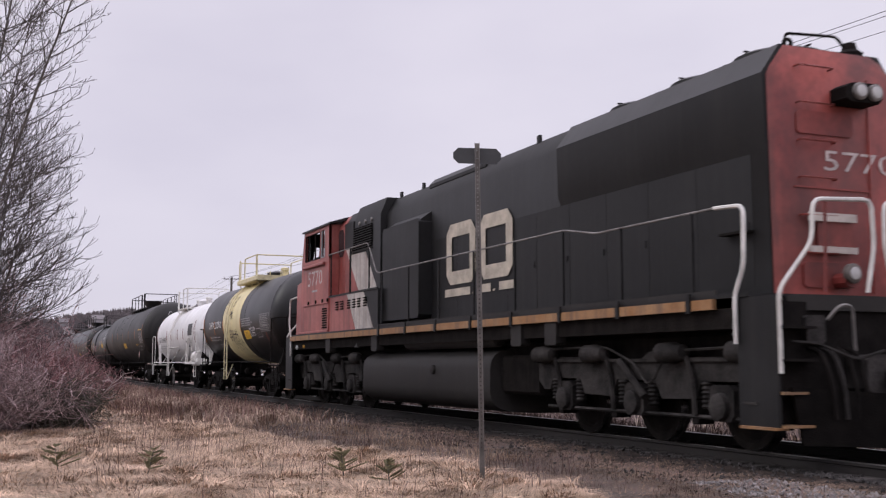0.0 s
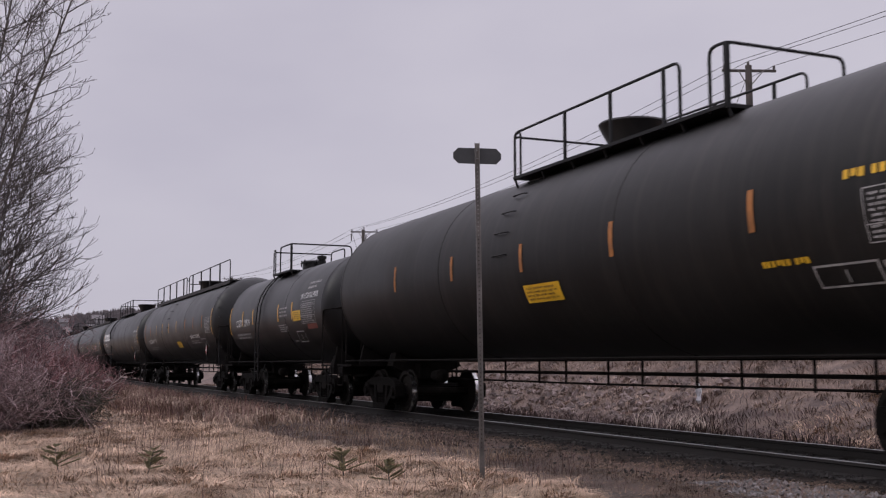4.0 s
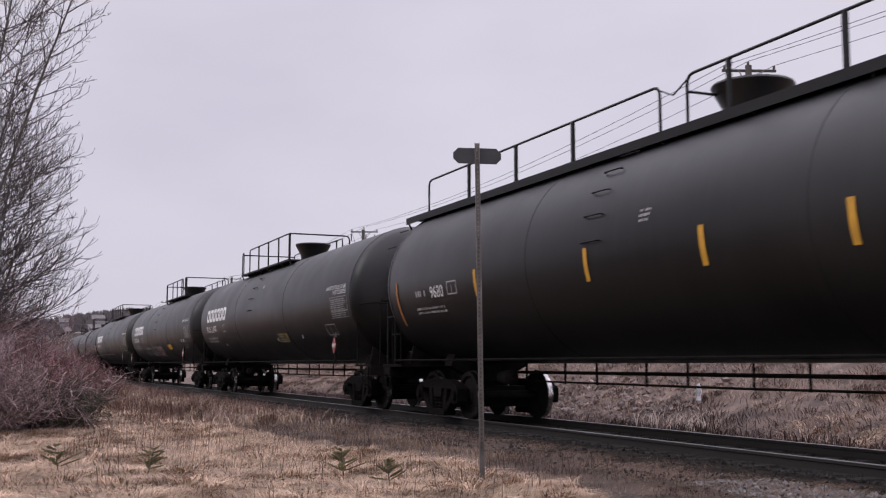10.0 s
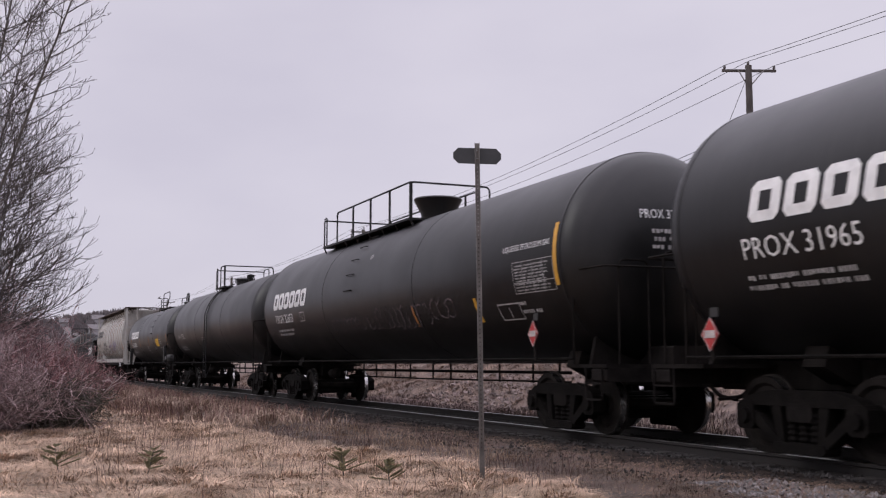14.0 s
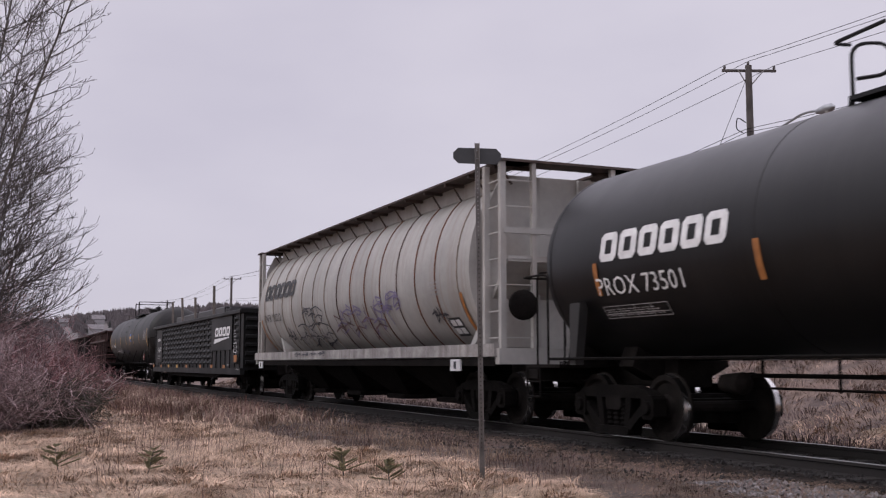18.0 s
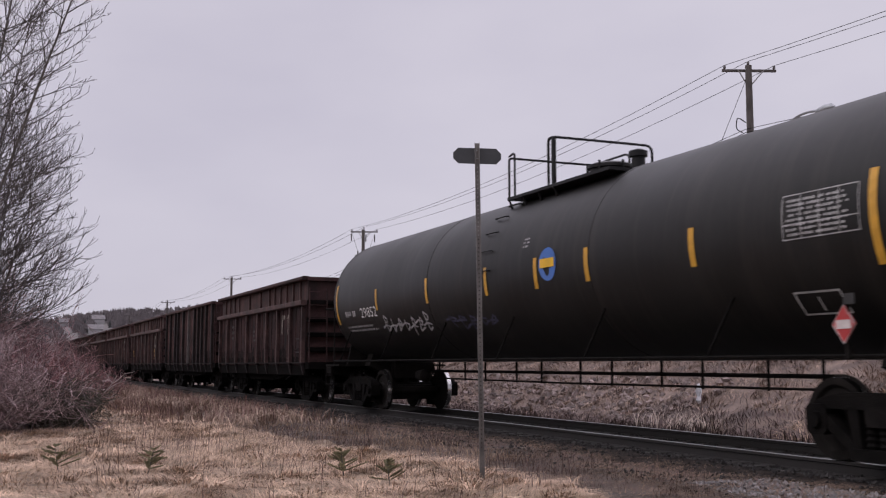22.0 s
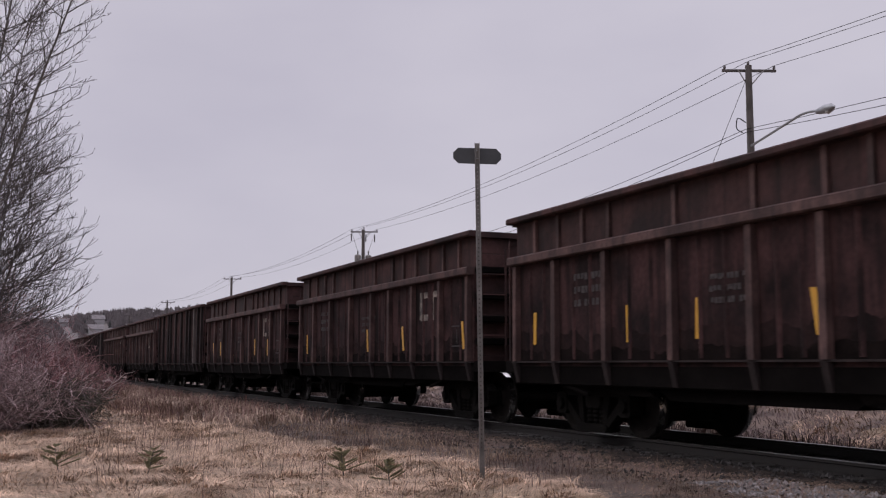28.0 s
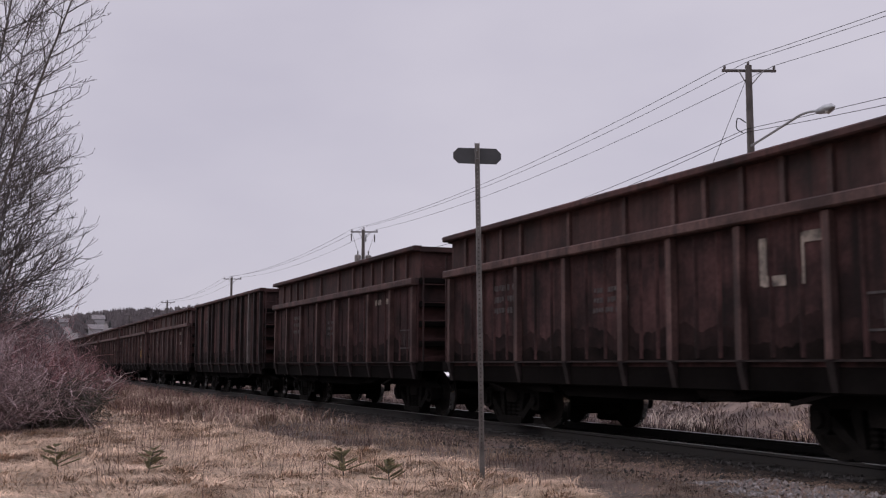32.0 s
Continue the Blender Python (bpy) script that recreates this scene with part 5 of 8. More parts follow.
    part("air_reservoir", Geo().lathe([(-1.3, 0.05), (-1.24, 0.13), (-1.12, 0.15), (2.92, 0.15), (3.02, 0.13), (3.08, 0.05)], "x", (0, -1.28, 1.49), n=16), FUEL_GREY, c)
    for x in (3.95, 5.1, -2.95, -6.42):
        part("sill_bracket", Geo().bevel_box(x, x + 0.36, -1.53, -1.36, 1.34, 1.69, 0.03, "y"), FUEL_GREY, c)
    part("step_light", Geo().lathe([(0, 0.06), (-0.04, 0.06), (-0.06, 0.02)], "y", (-9.2, -1.48, 1.51), n=10), LENS, c)
    part("bell", Geo().lathe([(1.30, 0.15), (1.34, 0.12), (1.5, 0.07), (1.55, 0.02)], "z", (-4.12, -1.38, 0.14), n=14), FUEL_GREY, c)
    part("marker_lamp", Geo().lathe([(0, 0.04), (-0.05, 0.04), (-0.06, 0.015)], "y", (-8.5, -1.48, 1.52), n=10), AMBER, c, "small amber marker lamp")
    loco_bogie(c, 7.1, 1)
    loco_bogie(c, -7.1, -1)
    return c


# ---- covered hopper ----
def covered_hopper():
    c = thing("covered_hopper", "pale grey covered hopper car with rust streaks and graffiti", "hopper car")
    h = 8.55
    prof = [(1.42 * math.cos(a) ** (0.78 if a > 0 else 1.0), 2.75 + (1.62 if a < 0 else 1.76) * math.sin(a)) for a in [radians(q) for q in range(-58, 66, 8)]]
    prof = [(min(1.56, y * 1.10), z) for y, z in prof]
    body = prof + [(-y, z) for y, z in prof[::-1]]
    part("body", Geo().prism(body, "x", -h - 0.20, h - 1.55), HOPPER_GREY, c, angle=30)
    curve = [Vector((0, -y - 0.012, z)) for y, z in prof]
    for i in range(15):
        x = -8.08 + i * 1.04
        part("seam", Geo().tube([p + Vector((x, 0, 0)) for p in curve], 0.013, 4), RUST if i in (8, 9, 10, 12, 13) else SEAM_BROWN if i in (7, 11) else SEAM_PALE, c)
    part("roof", Geo().prism([(-1.0, 4.22), (1.0, 4.22), (0.80, 4.45), (-0.80, 4.45)], "x", -h + 0.3, h - 1.55), HOPPER_GREY, c)
    for o in (-1, 1):
        he = h - 0.45 if o > 0 else h + 0.85
        part("slope_sheet", Geo().prism([(o * (h - 2.2), 1.25), (o * (h - 0.5), 2.9), (o * (h - 0.5), 2.8), (o * (h - 2.0), 1.25)], "y", -1.3, 1.3), HOPPER_GREY, c)
        part("end_sill", Geo().box(min(o * (he - 0.2), o * he), max(o * (he - 0.2), o * he), -1.5, 1.5, 1.05, 1.32), HOPPER_GREY, c)
        part("end_deck", Geo().box(min(o * (he - 1.8), o * he), max(o * (he - 1.8), o * he), -0.35, 0.35, 0.75, 1.10), UNDER, c)
        for s in (-1, 1):
            part("corner_post", Geo().box(min(o * (he - 0.12), o * (he - 0.02)), max(o * (he - 0.12), o * (he - 0.02)), s * 1.40 - 0.05, s * 1.40 + 0.05, 1.3, 4.55), HOPPER_GREY, c)
            part("inner_post", Geo().box(min(o * (he - 0.12), o * (he - 0.02)), max(o * (he - 0.12), o * (he - 0.02)), s * 0.80 - 0.04, s * 0.80 + 0.04, 1.3, 4.55), HOPPER_GREY, c)
            for k in range(7):
                part("ladder_rung", Geo().tube([(o * (he - 0.05), s * 0.8, 1.5 + k * 0.45), (o * (he - 0.05), s * 1.4, 1.5 + k * 0.45)], 0.016, 4), HOPPER_GREY, c)
                part("side_rung", Geo().tube([(o * (he - 0.08), s * 1.44, 1.5 + k * 0.45), (o * (he - 0.5), s * 1.44, 1.5 + k * 0.45)], 0.016, 4), HOPPER_GREY, c)
        part("end_sheet", Geo().prism([(-1.36, 1.34), (1.36, 1.34), (1.36, 3.9), (1.12, 4.4), (-1.12, 4.4), (-1.36, 3.9)], "x", min(o * (he - 0.68), o * (he - 0.64)), max(o * (he - 0.68), o * (he - 0.64))), HOPPER_GREY, c)
        for y in (-0.45, 0.45):
            part("sheet_stiffener", Geo().bevel_box(min(o * (he - 0.64), o * (he - 0.56)), max(o * (he - 0.64), o * (he - 0.56)), y - 0.05, y + 0.05, 1.34, 4.38, 0.02), HOPPER_GREY, c)
        part("crossover_deck", Geo().box(min(o * (he - 0.5), o * (he + 0.02)), max(o * (he - 0.5), o * (he + 0.02)), -1.5, 1.5, 4.52, 4.565), BOARD_RUST, c)
        coupler(c, o * (he - 0.1), o)
        bogie(c, 6.45 if o > 0 else -6.85)
        for s in (-1, 1):
            xs = o * (he - 0.62)
            part("side_post", Geo().box(xs - 0.05, xs + 0.05, s * 1.44 - 0.05, s * 1.44 + 0.05, 1.3, 4.5), HOPPER_GREY, c)
        part("end_girt", Geo().box(min(o * (he - 0.06), o * he), max(o * (he - 0.06), o * he), -1.4, 1.4, 3.28, 3.38), HOPPER_GREY, c)
        part("end_grab", Geo().tube(bend([(o * (he + 0.02), -0.25, 1.35), (o * (he + 0.02), -0.25, 2.75), (o * (he + 0.02), 0.25, 2.75)], 0.1), 0.022, 5), UNDER, c)
    for s in (-1, 1):
        part("running_board", Geo().box(-h - 0.85, h - 0.45, s * 1.12 - 0.28, s * 1.12 + 0.28, 4.52, 4.56), BOARD_RUST, c)
        for i in range(16):
            x = -h + 0.1 + i * (2 * h - 1.0) / 15
            part("board_bracket", Geo().tube([(x, s * 1.24, 4.52), (x, s * 1.02, 4.20)], 0.018, 4), BOARD_RUST, c)
            part("board_bearer", Geo().box(x - 0.03, x + 0.03, min(s * 0.62, s * 1.38), max(s * 0.62, s * 1.38), 4.46, 4.518), BOARD_RUST, c)
        part("board_curb", Geo().box(-h + 0.3, h - 1.55, s * 0.96 - 0.02, s * 0.96 + 0.02, 4.20, 4.52), HOPPER_GREY, c)
        part("side_sill", Geo().box(-h - 0.80, h - 0.55, s * 1.50 - 0.05, s * 1.50 + 0.05, 1.18, 1.40), SILL_GREY, c, "dirty white side sill")
        part("sill_angle", Geo().box(-h + 0.1, h - 0.6, s * 1.46 - 0.05, s * 1.46 + 0.05, 1.02, 1.155), UNDER, c)
    for i in range(4):
        x = -4.85 + i * 3.0
        part("discharge_hopper", Geo().add([Vector(p) for p in ((x - 1.45, -1.4, 1.1), (x + 1.45, -1.4, 1.1), (x + 1.45, 1.4, 1.1), (x - 1.45, 1.4, 1.1), (x - 0.5, -0.6, 0.38), (x + 0.5, -0.6, 0.38), (x + 0.5, 0.6, 0.38), (x - 0.5, 0.6, 0.38))],
             [(0, 4, 5, 1), (1, 5, 6, 2), (2, 6, 7, 3), (3, 7, 4, 0), (4, 7, 6, 5), (0, 1, 2, 3)]), UNDER, c)
        part("outlet_gate", Geo().box(x - 0.55, x + 0.55, -0.75, 0.75, 0.28, 0.38), UNDER, c)
    part("brake_wheel", Geo().lathe([(-0.05, 0.26), (0.02, 0.26), (0.04, 0.22), (0.05, 0.05)], "x", (h - 0.36, -1.08, 2.05), n=20), UNDER, c)
    for i in range(6):
        part("roof_hatch", Geo().lathe([(4.42, 0.40), (4.52, 0.40), (4.58, 0.1)], "z", (-6.6 + i * 2.4, 0, 0), n=16), HOPPER_GREY, c)

    def skin(x, v):
        for (ya, za), (yb, zb) in zip(prof, prof[1:]):
            if za <= v <= zb:
                return Vector((x, -(ya + (yb - ya) * (v - za) / (zb - za)) - 0.022, v))
        return Vector((x, -1.55, v))

    decorate(c, skin, [("lines2", -7.9, 1.62, -5.6, 1.84), ("lines3", -4.9, 1.72, -1.6, 1.95), ("lines4", 5.1, 2.35, 5.7, 2.65), ("orange", 6.50, 1.45, 6.62, 2.35), ("orange", -8.55, 1.5, -8.45, 2.4)], 1, 1)
    block_logo(c, "emblem_block", skin, -8.11, 2.96, -4.75, 3.42, LETTER_DARK)
    part("lettering", word("UNPX 120212", skin, -8.17, 2.31, -6.23, 2.53), LETTER_DARK, c)
    for k, (x0, x1, z0, z1, m) in enumerate(((-5.1, -1.9, 1.50, 2.15, SPRAY_DARK), (-3.9, -2.2, 2.0, 2.60, SPRAY_DARK), (-6.1, -5.3, 1.6, 2.1, SPRAY_DARK), (-1.4, 2.2, 1.5, 2.45, SPRAY_RUSTY), (-1.1, 2.9, 1.7, 2.5, SPRAY_PURPLE), (1.9, 3.4, 2.15, 2.6, SPRAY_PURPLE), (5.0, 5.7, 1.75, 2.15, SPRAY_DARK))):
        g = tag_strokes(skin, x0, z0, x1, z1, 40 + k, 0.019, max(3, int((x1 - x0) / (0.46 if k < 3 else 0.66))))
        tagged(part("graffiti", g, m, c), "sprayed strokes of graffiti", kind="stuff")
        if k in (0, 1, 5):
            tagged(part("graffiti", scribble(skin, x0, z0, x1, z1, 60 + k, 0.017, max(2, int((x1 - x0) / 1.1))), m, c), "sprayed strokes of graffiti", kind="stuff")
    for k in range(4):
        tagged(part("graffiti", tag_strokes(lambda x, v: Vector((x, -1.558, v)), -4.6 + k * 0.75, 1.25, -4.0 + k * 0.75, 1.38, 90 + k, 0.012, 2), SPRAY_DARK, c), "sprayed strokes of graffiti", kind="stuff")
    plate = part("data_plate", patch(Geo(), skin, 5.62, 1.58, 6.14, 1.92), LETTER_DARK, c, "black stencil panel with white rows")
    for q in range(4):
        part("plate_bar", patch(Geo(), lambda x, v: skin(x, v) + Vector((0, -0.005, 0)), 5.66 + 0.24 * (q % 2), 1.62 + 0.15 * (q // 2), 5.86 + 0.24 * (q % 2), 1.73 + 0.15 * (q // 2)), LETTER, plate)
    for x in (6.2, -8.7):
        tag = part("sill_plate", Geo().box(x, x + 0.42, -1.57, -1.53, 0.93, 1.14), LETTER, c, "white plate with a dark slot")
        part("slot", Geo().box(x + 0.16, x + 0.26, -1.576, -1.571, 0.97, 1.10), LETTER_DARK, tag)
    return c


# ---- gondola ----
def gondola():
    c = thing("gondola_car", "black open gondola car with rows of pressed ribs", "gondola car")
    h = 9.95
    for s in (-1, 1):
        part("side", Geo().box(-h, h, s * 1.44 - 0.03, s * 1.44 + 0.03, 0.72, 2.82), GOND_BLACK, c)
        part("top_chord", Geo().bevel_box(-h - 0.03, h + 0.03, s * 1.50 - 0.11, s * 1.50 + 0.11, 2.76, 2.90, 0.02), GOND_BLACK, c)
        part("bottom_sill", Geo().box(-h, h, s * 1.49 - 0.07, s * 1.49 + 0.07, 0.70, 0.92), GOND_BLACK, c)
    for i in range(25):
        x = -h + 0.2 + i * 0.80
        post = part("side_post", Geo().box(x - 0.05, x + 0.05, -1.50, -1.46, 0.75, 2.78), GOND_BLACK, c)
        if 4.2 < x < 8.3 or x < -7.6 or x > 9.2:
            continue
        for k in range(8):
            z, a, b = 1.05 + k * 0.215, x + 0.10, x + 0.70
            part("pressed_rib", Geo().add([Vector(p) for p in ((a, -1.468, z), (b, -1.468, z), (b, -1.468, z + 0.15), (a, -1.468, z + 0.15),
                 (a + 0.14, -1.545, z + 0.05), (b - 0.14, -1.545, z + 0.05), (b - 0.14, -1.54, z + 0.09), (a + 0.14, -1.54, z + 0.09))],
                 [(0, 1, 5, 4), (1, 2, 6, 5), (2, 3, 7, 6), (3, 0, 4, 7), (4, 5, 6, 7)]), GOND_BLACK, post, angle=60)
    part("emblem_panel", Geo().box(4.75, 8.4, -1.53, -1.46, 1.55, 2.76), GOND_BLACK, c)
    for o in (-1, 1):
        part("end_wall", Geo().box(min(o * h, o * (h - 0.06)), max(o * h, o * (h - 0.06)), -1.44, 1.44, 0.85, 2.80), GOND_BLACK, c)
        for k in range(6):
            part("end_rib", Geo().bevel_box(min(o * h, o * (h + 0.10)), max(o * h, o * (h + 0.10)), -1.40, 1.40, 1.05 + k * 0.29, 1.19 + k * 0.29, 0.03, "y"), GOND_BLACK, c)
        part("corner_cap", Geo().box(min(o * h, o * (h + 0.08)), max(o * h, o * (h + 0.08)), -1.58, 1.58, 2.78, 2.92), GOND_BLACK, c)
        part("draft_sill", Geo().box(min(o * (h - 3), o * (h + 0.2)), max(o * (h - 3), o * (h + 0.2)), -0.3, 0.3, 0.7, 1.0), UNDER, c)
        for k in range(4):
            part("ladder_rung", Geo().tube([(o * (h + 0.13), -1.35, 1.1 + k * 0.42), (o * (h + 0.13), -0.9, 1.1 + k * 0.42)], 0.016, 4), GOND_BLACK, c)
        coupler(c, o * (h + 0.1), o)
        bogie(c, 8.42 if o > 0 else -8.0)
    part("floor", Geo().box(-h, h, -1.42, 1.42, 0.95, 1.05), UNDER, c)
    part("belly_sill", Geo().prism([(-6.5, 0.72), (-5.2, 0.55), (5.2, 0.55), (6.5, 0.72)], "y", -1.42, 1.42), UNDER, c)
    sk = on_flat(-1.535, 0.006)
    block_logo(c, "emblem_block", sk, 5.45, 2.06, 8.10, 2.38, LETTER, 4, 0.30)
    g = Geo().add([sk(5.25, 1.80), sk(5.42, 1.97), sk(8.05, 2.02), sk(7.95, 1.98)][::-1], [(0, 1, 2, 3)])
    part("emblem_swoosh", g, LETTER, c)
    sk2 = on_flat(-1.57, 0.006)
    for q in ((8.98, 1.13, 9.44, 1.36),):
        part("reflector", patch(Geo(), sk2, *q), ORANGE, c)
    for x in (-9.96, -7.5, -5.25, -2.9, -0.5, 2.62, 4.88, 7.14):
        part("reflector", patch(Geo(), sk2, x, 0.91, x + 0.41, 1.03), AMBER if x in (-2.9, -5.25) else ORANGE, c)
    plate = part("number_plate", Geo().box(-8.95, -7.45, -1.53, -1.46, 1.15, 2.70), GOND_BLACK, c)
    part("lettering", word("516407", sk, -8.70, 1.63, -7.72, 1.86), LETTER, plate)
    tagged(part("stencil", lines(sk, -8.70, 1.28, -7.80, 1.50, 2, 3), LETTER_DIM, plate), kind="stuff")
    tagged(part("stencil", lines(sk, -8.72, 2.08, -7.80, 2.36, 1, 9), LETTER, plate), kind="stuff")
    tagged(part("stencil", lines(sk2, 8.94, 1.84, 9.35, 2.24, 4, 5), LETTER_DIM, c), kind="stuff")
    part("stencil_frame", frame_box(sk2, 8.92, 1.44, 9.39, 1.78), LETTER, c)
    part("stencil_frame", frame_box(sk2, -5.98, 1.73, -5.63, 2.0), LETTER_DIM, c)
    tagged(part("stencil", lines(sk2, 7.85, 0.98, 8.3, 1.08, 1, 15), LETTER_DIM, c), kind="stuff")
    tagged(part("stencil", lines(sk2, 9.3, 0.84, 9.9, 0.92, 1, 16), LETTER_DIM, c), kind="stuff")
    return c


def gondola_load():
    """What lies in the gondola: long grey slabs and upright wooden stakes, each a thing."""
    out = []
    for x0, x1, z in ((-8.2, 3.2, 3.34), (3.3, 4.3, 3.26), (-9.6, -8.6, 2.98)):
        t = thing("steel_slab", "long dark grey bundle lying in the open car", "cargo", "cargo in the gondola")
        part("steel_slab", Geo().bevel_box(x0, x1, -0.75, 0.75, 1.06, z, 0.05), LOAD_GREY, t)
        for k in range(3):
            x = x0 + (x1 - x0) * (k + 0.5) / 3
            part("strap", Geo().box(x - 0.03, x + 0.03, -0.76, 0.76, 1.2, z + 0.012), UNDER, t)
        out.append(t)
    for x, lean, z in ((-5.40, 0.50, 3.98), (-2.62, 0.70, 4.02), (0.36, 0.40, 3.86), (4.12, 0.14, 4.08)):
        t = thing("wooden_stake", "weathered leaning wooden stake in the open car", "stake", "stakes in the gondola")
        part("stake_post", Geo().prism([(x - 0.045, 1.06), (x + 0.045, 1.06), (x + 0.04 - lean, z), (x - 0.04 - lean, z)], "y", -1.36, -1.27), STAKE_WOOD, t)
        out.append(t)
    return out


# ---- ore cars ----
def ore_car(kind, seed, stickers=(), faded=True):
    rng = random.Random(seed)
    tall = kind == "tall"
    c = thing("ore_car", "rust-brown ribbed ore car with tall plain sides" if tall else "rust-brown ore car with a raised upper side and ribs", "ore car", "ore cars of the train")
    h = 5.65
    top = 3.43
    ledge = 2.72
    for s in (-1, 1):
        part("lower_side", Geo().box(-h, h, s * 1.44 - 0.03, s * 1.44 + 0.03, 1.02, ledge if not tall else top), ORE_TALL if tall else ORE_LOW, c)
        if not tall:
            part("upper_side", Geo().box(-h + 0.01, h - 0.01, s * 1.40 - 0.02, s * 1.40 + 0.02, ledge, top - 0.06), ORE, c)
            part("ledge", Geo().bevel_box(-h, h, s * 1.53 - 0.09, s * 1.53 + 0.09, ledge - 0.08, ledge + 0.06, 0.02), ORE_EDGE, c)
        part("top_chord", Geo().bevel_box(-h - 0.06, h + 0.06, s * 1.50 - 0.10, s * 1.50 + 0.10, top - 0.10, top, 0.02), ORE, c)
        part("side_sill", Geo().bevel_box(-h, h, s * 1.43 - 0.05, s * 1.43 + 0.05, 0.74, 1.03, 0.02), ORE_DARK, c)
        part("sill_flange", Geo().box(-h, h, s * 1.49 - 0.05, s * 1.49 + 0.05, 1.075, 1.10), ORE_POST, c)
    spots = (-5.5, -4.3, -2.76, -2.12, -0.68, 0.78, 2.10, 2.85, 3.93, 4.7, 5.5) if tall and seed > 12 else (-5.5, -4.3, -3.0, -2.25, -0.9, 0.43, 1.75, 2.6, 3.4, 4.3, 5.5) if tall else (-5.5, -4.22, -2.78, -1.21, 0.32, 1.46, 2.8, 4.22, 5.5)
    for i, x in enumerate(spots):
        for s in (-1, 1):
            m = ORE_PALE if tall and i == (8 if seed > 12 else 5) and s < 0 else ORE_POST if tall else ORE_EDGE
            z1 = (top if tall else ledge) - 0.09
            part("side_post", Geo().prism([(s * 1.46, 1.10), (s * 1.57, 1.10), (s * 1.56, z1), (s * 1.46, z1)][::-s], "x", x - 0.055, x + 0.055), m, c)
            part("foot_gusset", Geo().prism([(s * 1.48, 0.76), (s * 1.50, 0.76), (s * 1.57, 1.075), (s * 1.48, 1.075)][::-s], "x", x - 0.05, x + 0.05), ORE_POST, c)
    for a, b in zip(spots, spots[1:]):
        # soot thrown up from the track, caked on the foot of each panel with a ragged upper edge
        m = max(8, int((b - a) / 0.07))
        for name, base, sway, m2, y in (("soot_film", 1.50, 0.16, ORE_FILM, -1.472), ("soot_crust", 1.26, 0.10, ORE_SOOT, -1.475)):
            edge = [(a + 0.06 + (b - a - 0.12) * k / m, base + sway * noise.noise(Vector((a * 3 + k * 0.21, seed * 1.7, base))) + 0.05 * noise.noise(Vector((a * 9 + k * 0.9, seed, base)))) for k in range(m + 1)]
            part(name, Geo().prism([(a + 0.06, 1.10), (b - 0.06, 1.10)] + edge[::-1], "y", y, -1.470), m2, c)
        for k in (1, 2):
            x = a + (b - a) * k / 3
            part("panel_rib", Geo().prism([(x - 0.05, -1.468), (x - 0.015, -1.492), (x + 0.015, -1.492), (x + 0.05, -1.468)], "z", 1.12, (top if tall else ledge) - 0.10), ORE_TALL if tall else ORE_LOW, c)
    if not tall:
        for x in (-4.96, -4.22, -3.5, -2.78, -1.21, 0.32, 1.46, 2.1, 2.8, 3.5, 4.22, 4.96):
            part("upper_post", Geo().box(x - 0.04, x + 0.04, -1.47, -1.42, ledge + 0.06, top - 0.1), ORE_EDGE, c)
    for o in (-1, 1):
        a, b = min(o * h, o * (h - 0.05)), max(o * h, o * (h - 0.05))
        part("end_wall", Geo().box(a, b, -1.42, 1.42, 1.0, top - 0.06), ORE, c)
        part("end_chord", Geo().box(min(o * h, o * (h + 0.10)), max(o * h, o * (h + 0.10)), -1.46, 1.46, top - 0.12, top - 0.02), ORE, c)
        for k, z in enumerate((1.05, 1.45, 1.85, 2.25, ledge)):
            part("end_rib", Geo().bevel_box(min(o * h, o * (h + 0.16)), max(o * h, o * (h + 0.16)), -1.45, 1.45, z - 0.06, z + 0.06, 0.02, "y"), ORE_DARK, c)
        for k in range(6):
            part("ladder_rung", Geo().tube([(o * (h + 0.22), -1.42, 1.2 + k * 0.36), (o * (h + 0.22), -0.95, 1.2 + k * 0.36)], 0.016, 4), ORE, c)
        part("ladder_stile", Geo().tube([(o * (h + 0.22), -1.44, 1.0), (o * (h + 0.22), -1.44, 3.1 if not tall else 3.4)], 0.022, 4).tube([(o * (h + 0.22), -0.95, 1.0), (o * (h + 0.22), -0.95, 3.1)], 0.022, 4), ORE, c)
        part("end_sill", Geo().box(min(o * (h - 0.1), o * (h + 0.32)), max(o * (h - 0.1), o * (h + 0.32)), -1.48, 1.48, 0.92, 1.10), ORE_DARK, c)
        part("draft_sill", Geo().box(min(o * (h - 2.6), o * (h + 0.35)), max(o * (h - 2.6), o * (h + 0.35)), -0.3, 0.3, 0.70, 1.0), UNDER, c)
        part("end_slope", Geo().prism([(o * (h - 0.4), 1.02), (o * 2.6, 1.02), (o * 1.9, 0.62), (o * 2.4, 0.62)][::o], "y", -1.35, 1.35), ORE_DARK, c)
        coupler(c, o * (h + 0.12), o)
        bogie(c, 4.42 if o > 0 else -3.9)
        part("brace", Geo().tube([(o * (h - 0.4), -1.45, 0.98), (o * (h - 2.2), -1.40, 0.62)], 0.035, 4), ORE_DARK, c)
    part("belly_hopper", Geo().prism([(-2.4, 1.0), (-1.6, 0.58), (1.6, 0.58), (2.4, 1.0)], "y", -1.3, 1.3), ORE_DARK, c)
    part("brake_cylinder", Geo().lathe([(-0.4, 0.05), (-0.35, 0.20), (0.35, 0.20), (0.4, 0.05)], "x", (2.1 * (1 if seed % 2 else -1), -1.2, 0.80), n=14), UNDER, c)
    part("brake_rod", Geo().tube([(-3.8, -0.6, 0.62), (3.8, -0.6, 0.60)], 0.022, 4), UNDER, c)
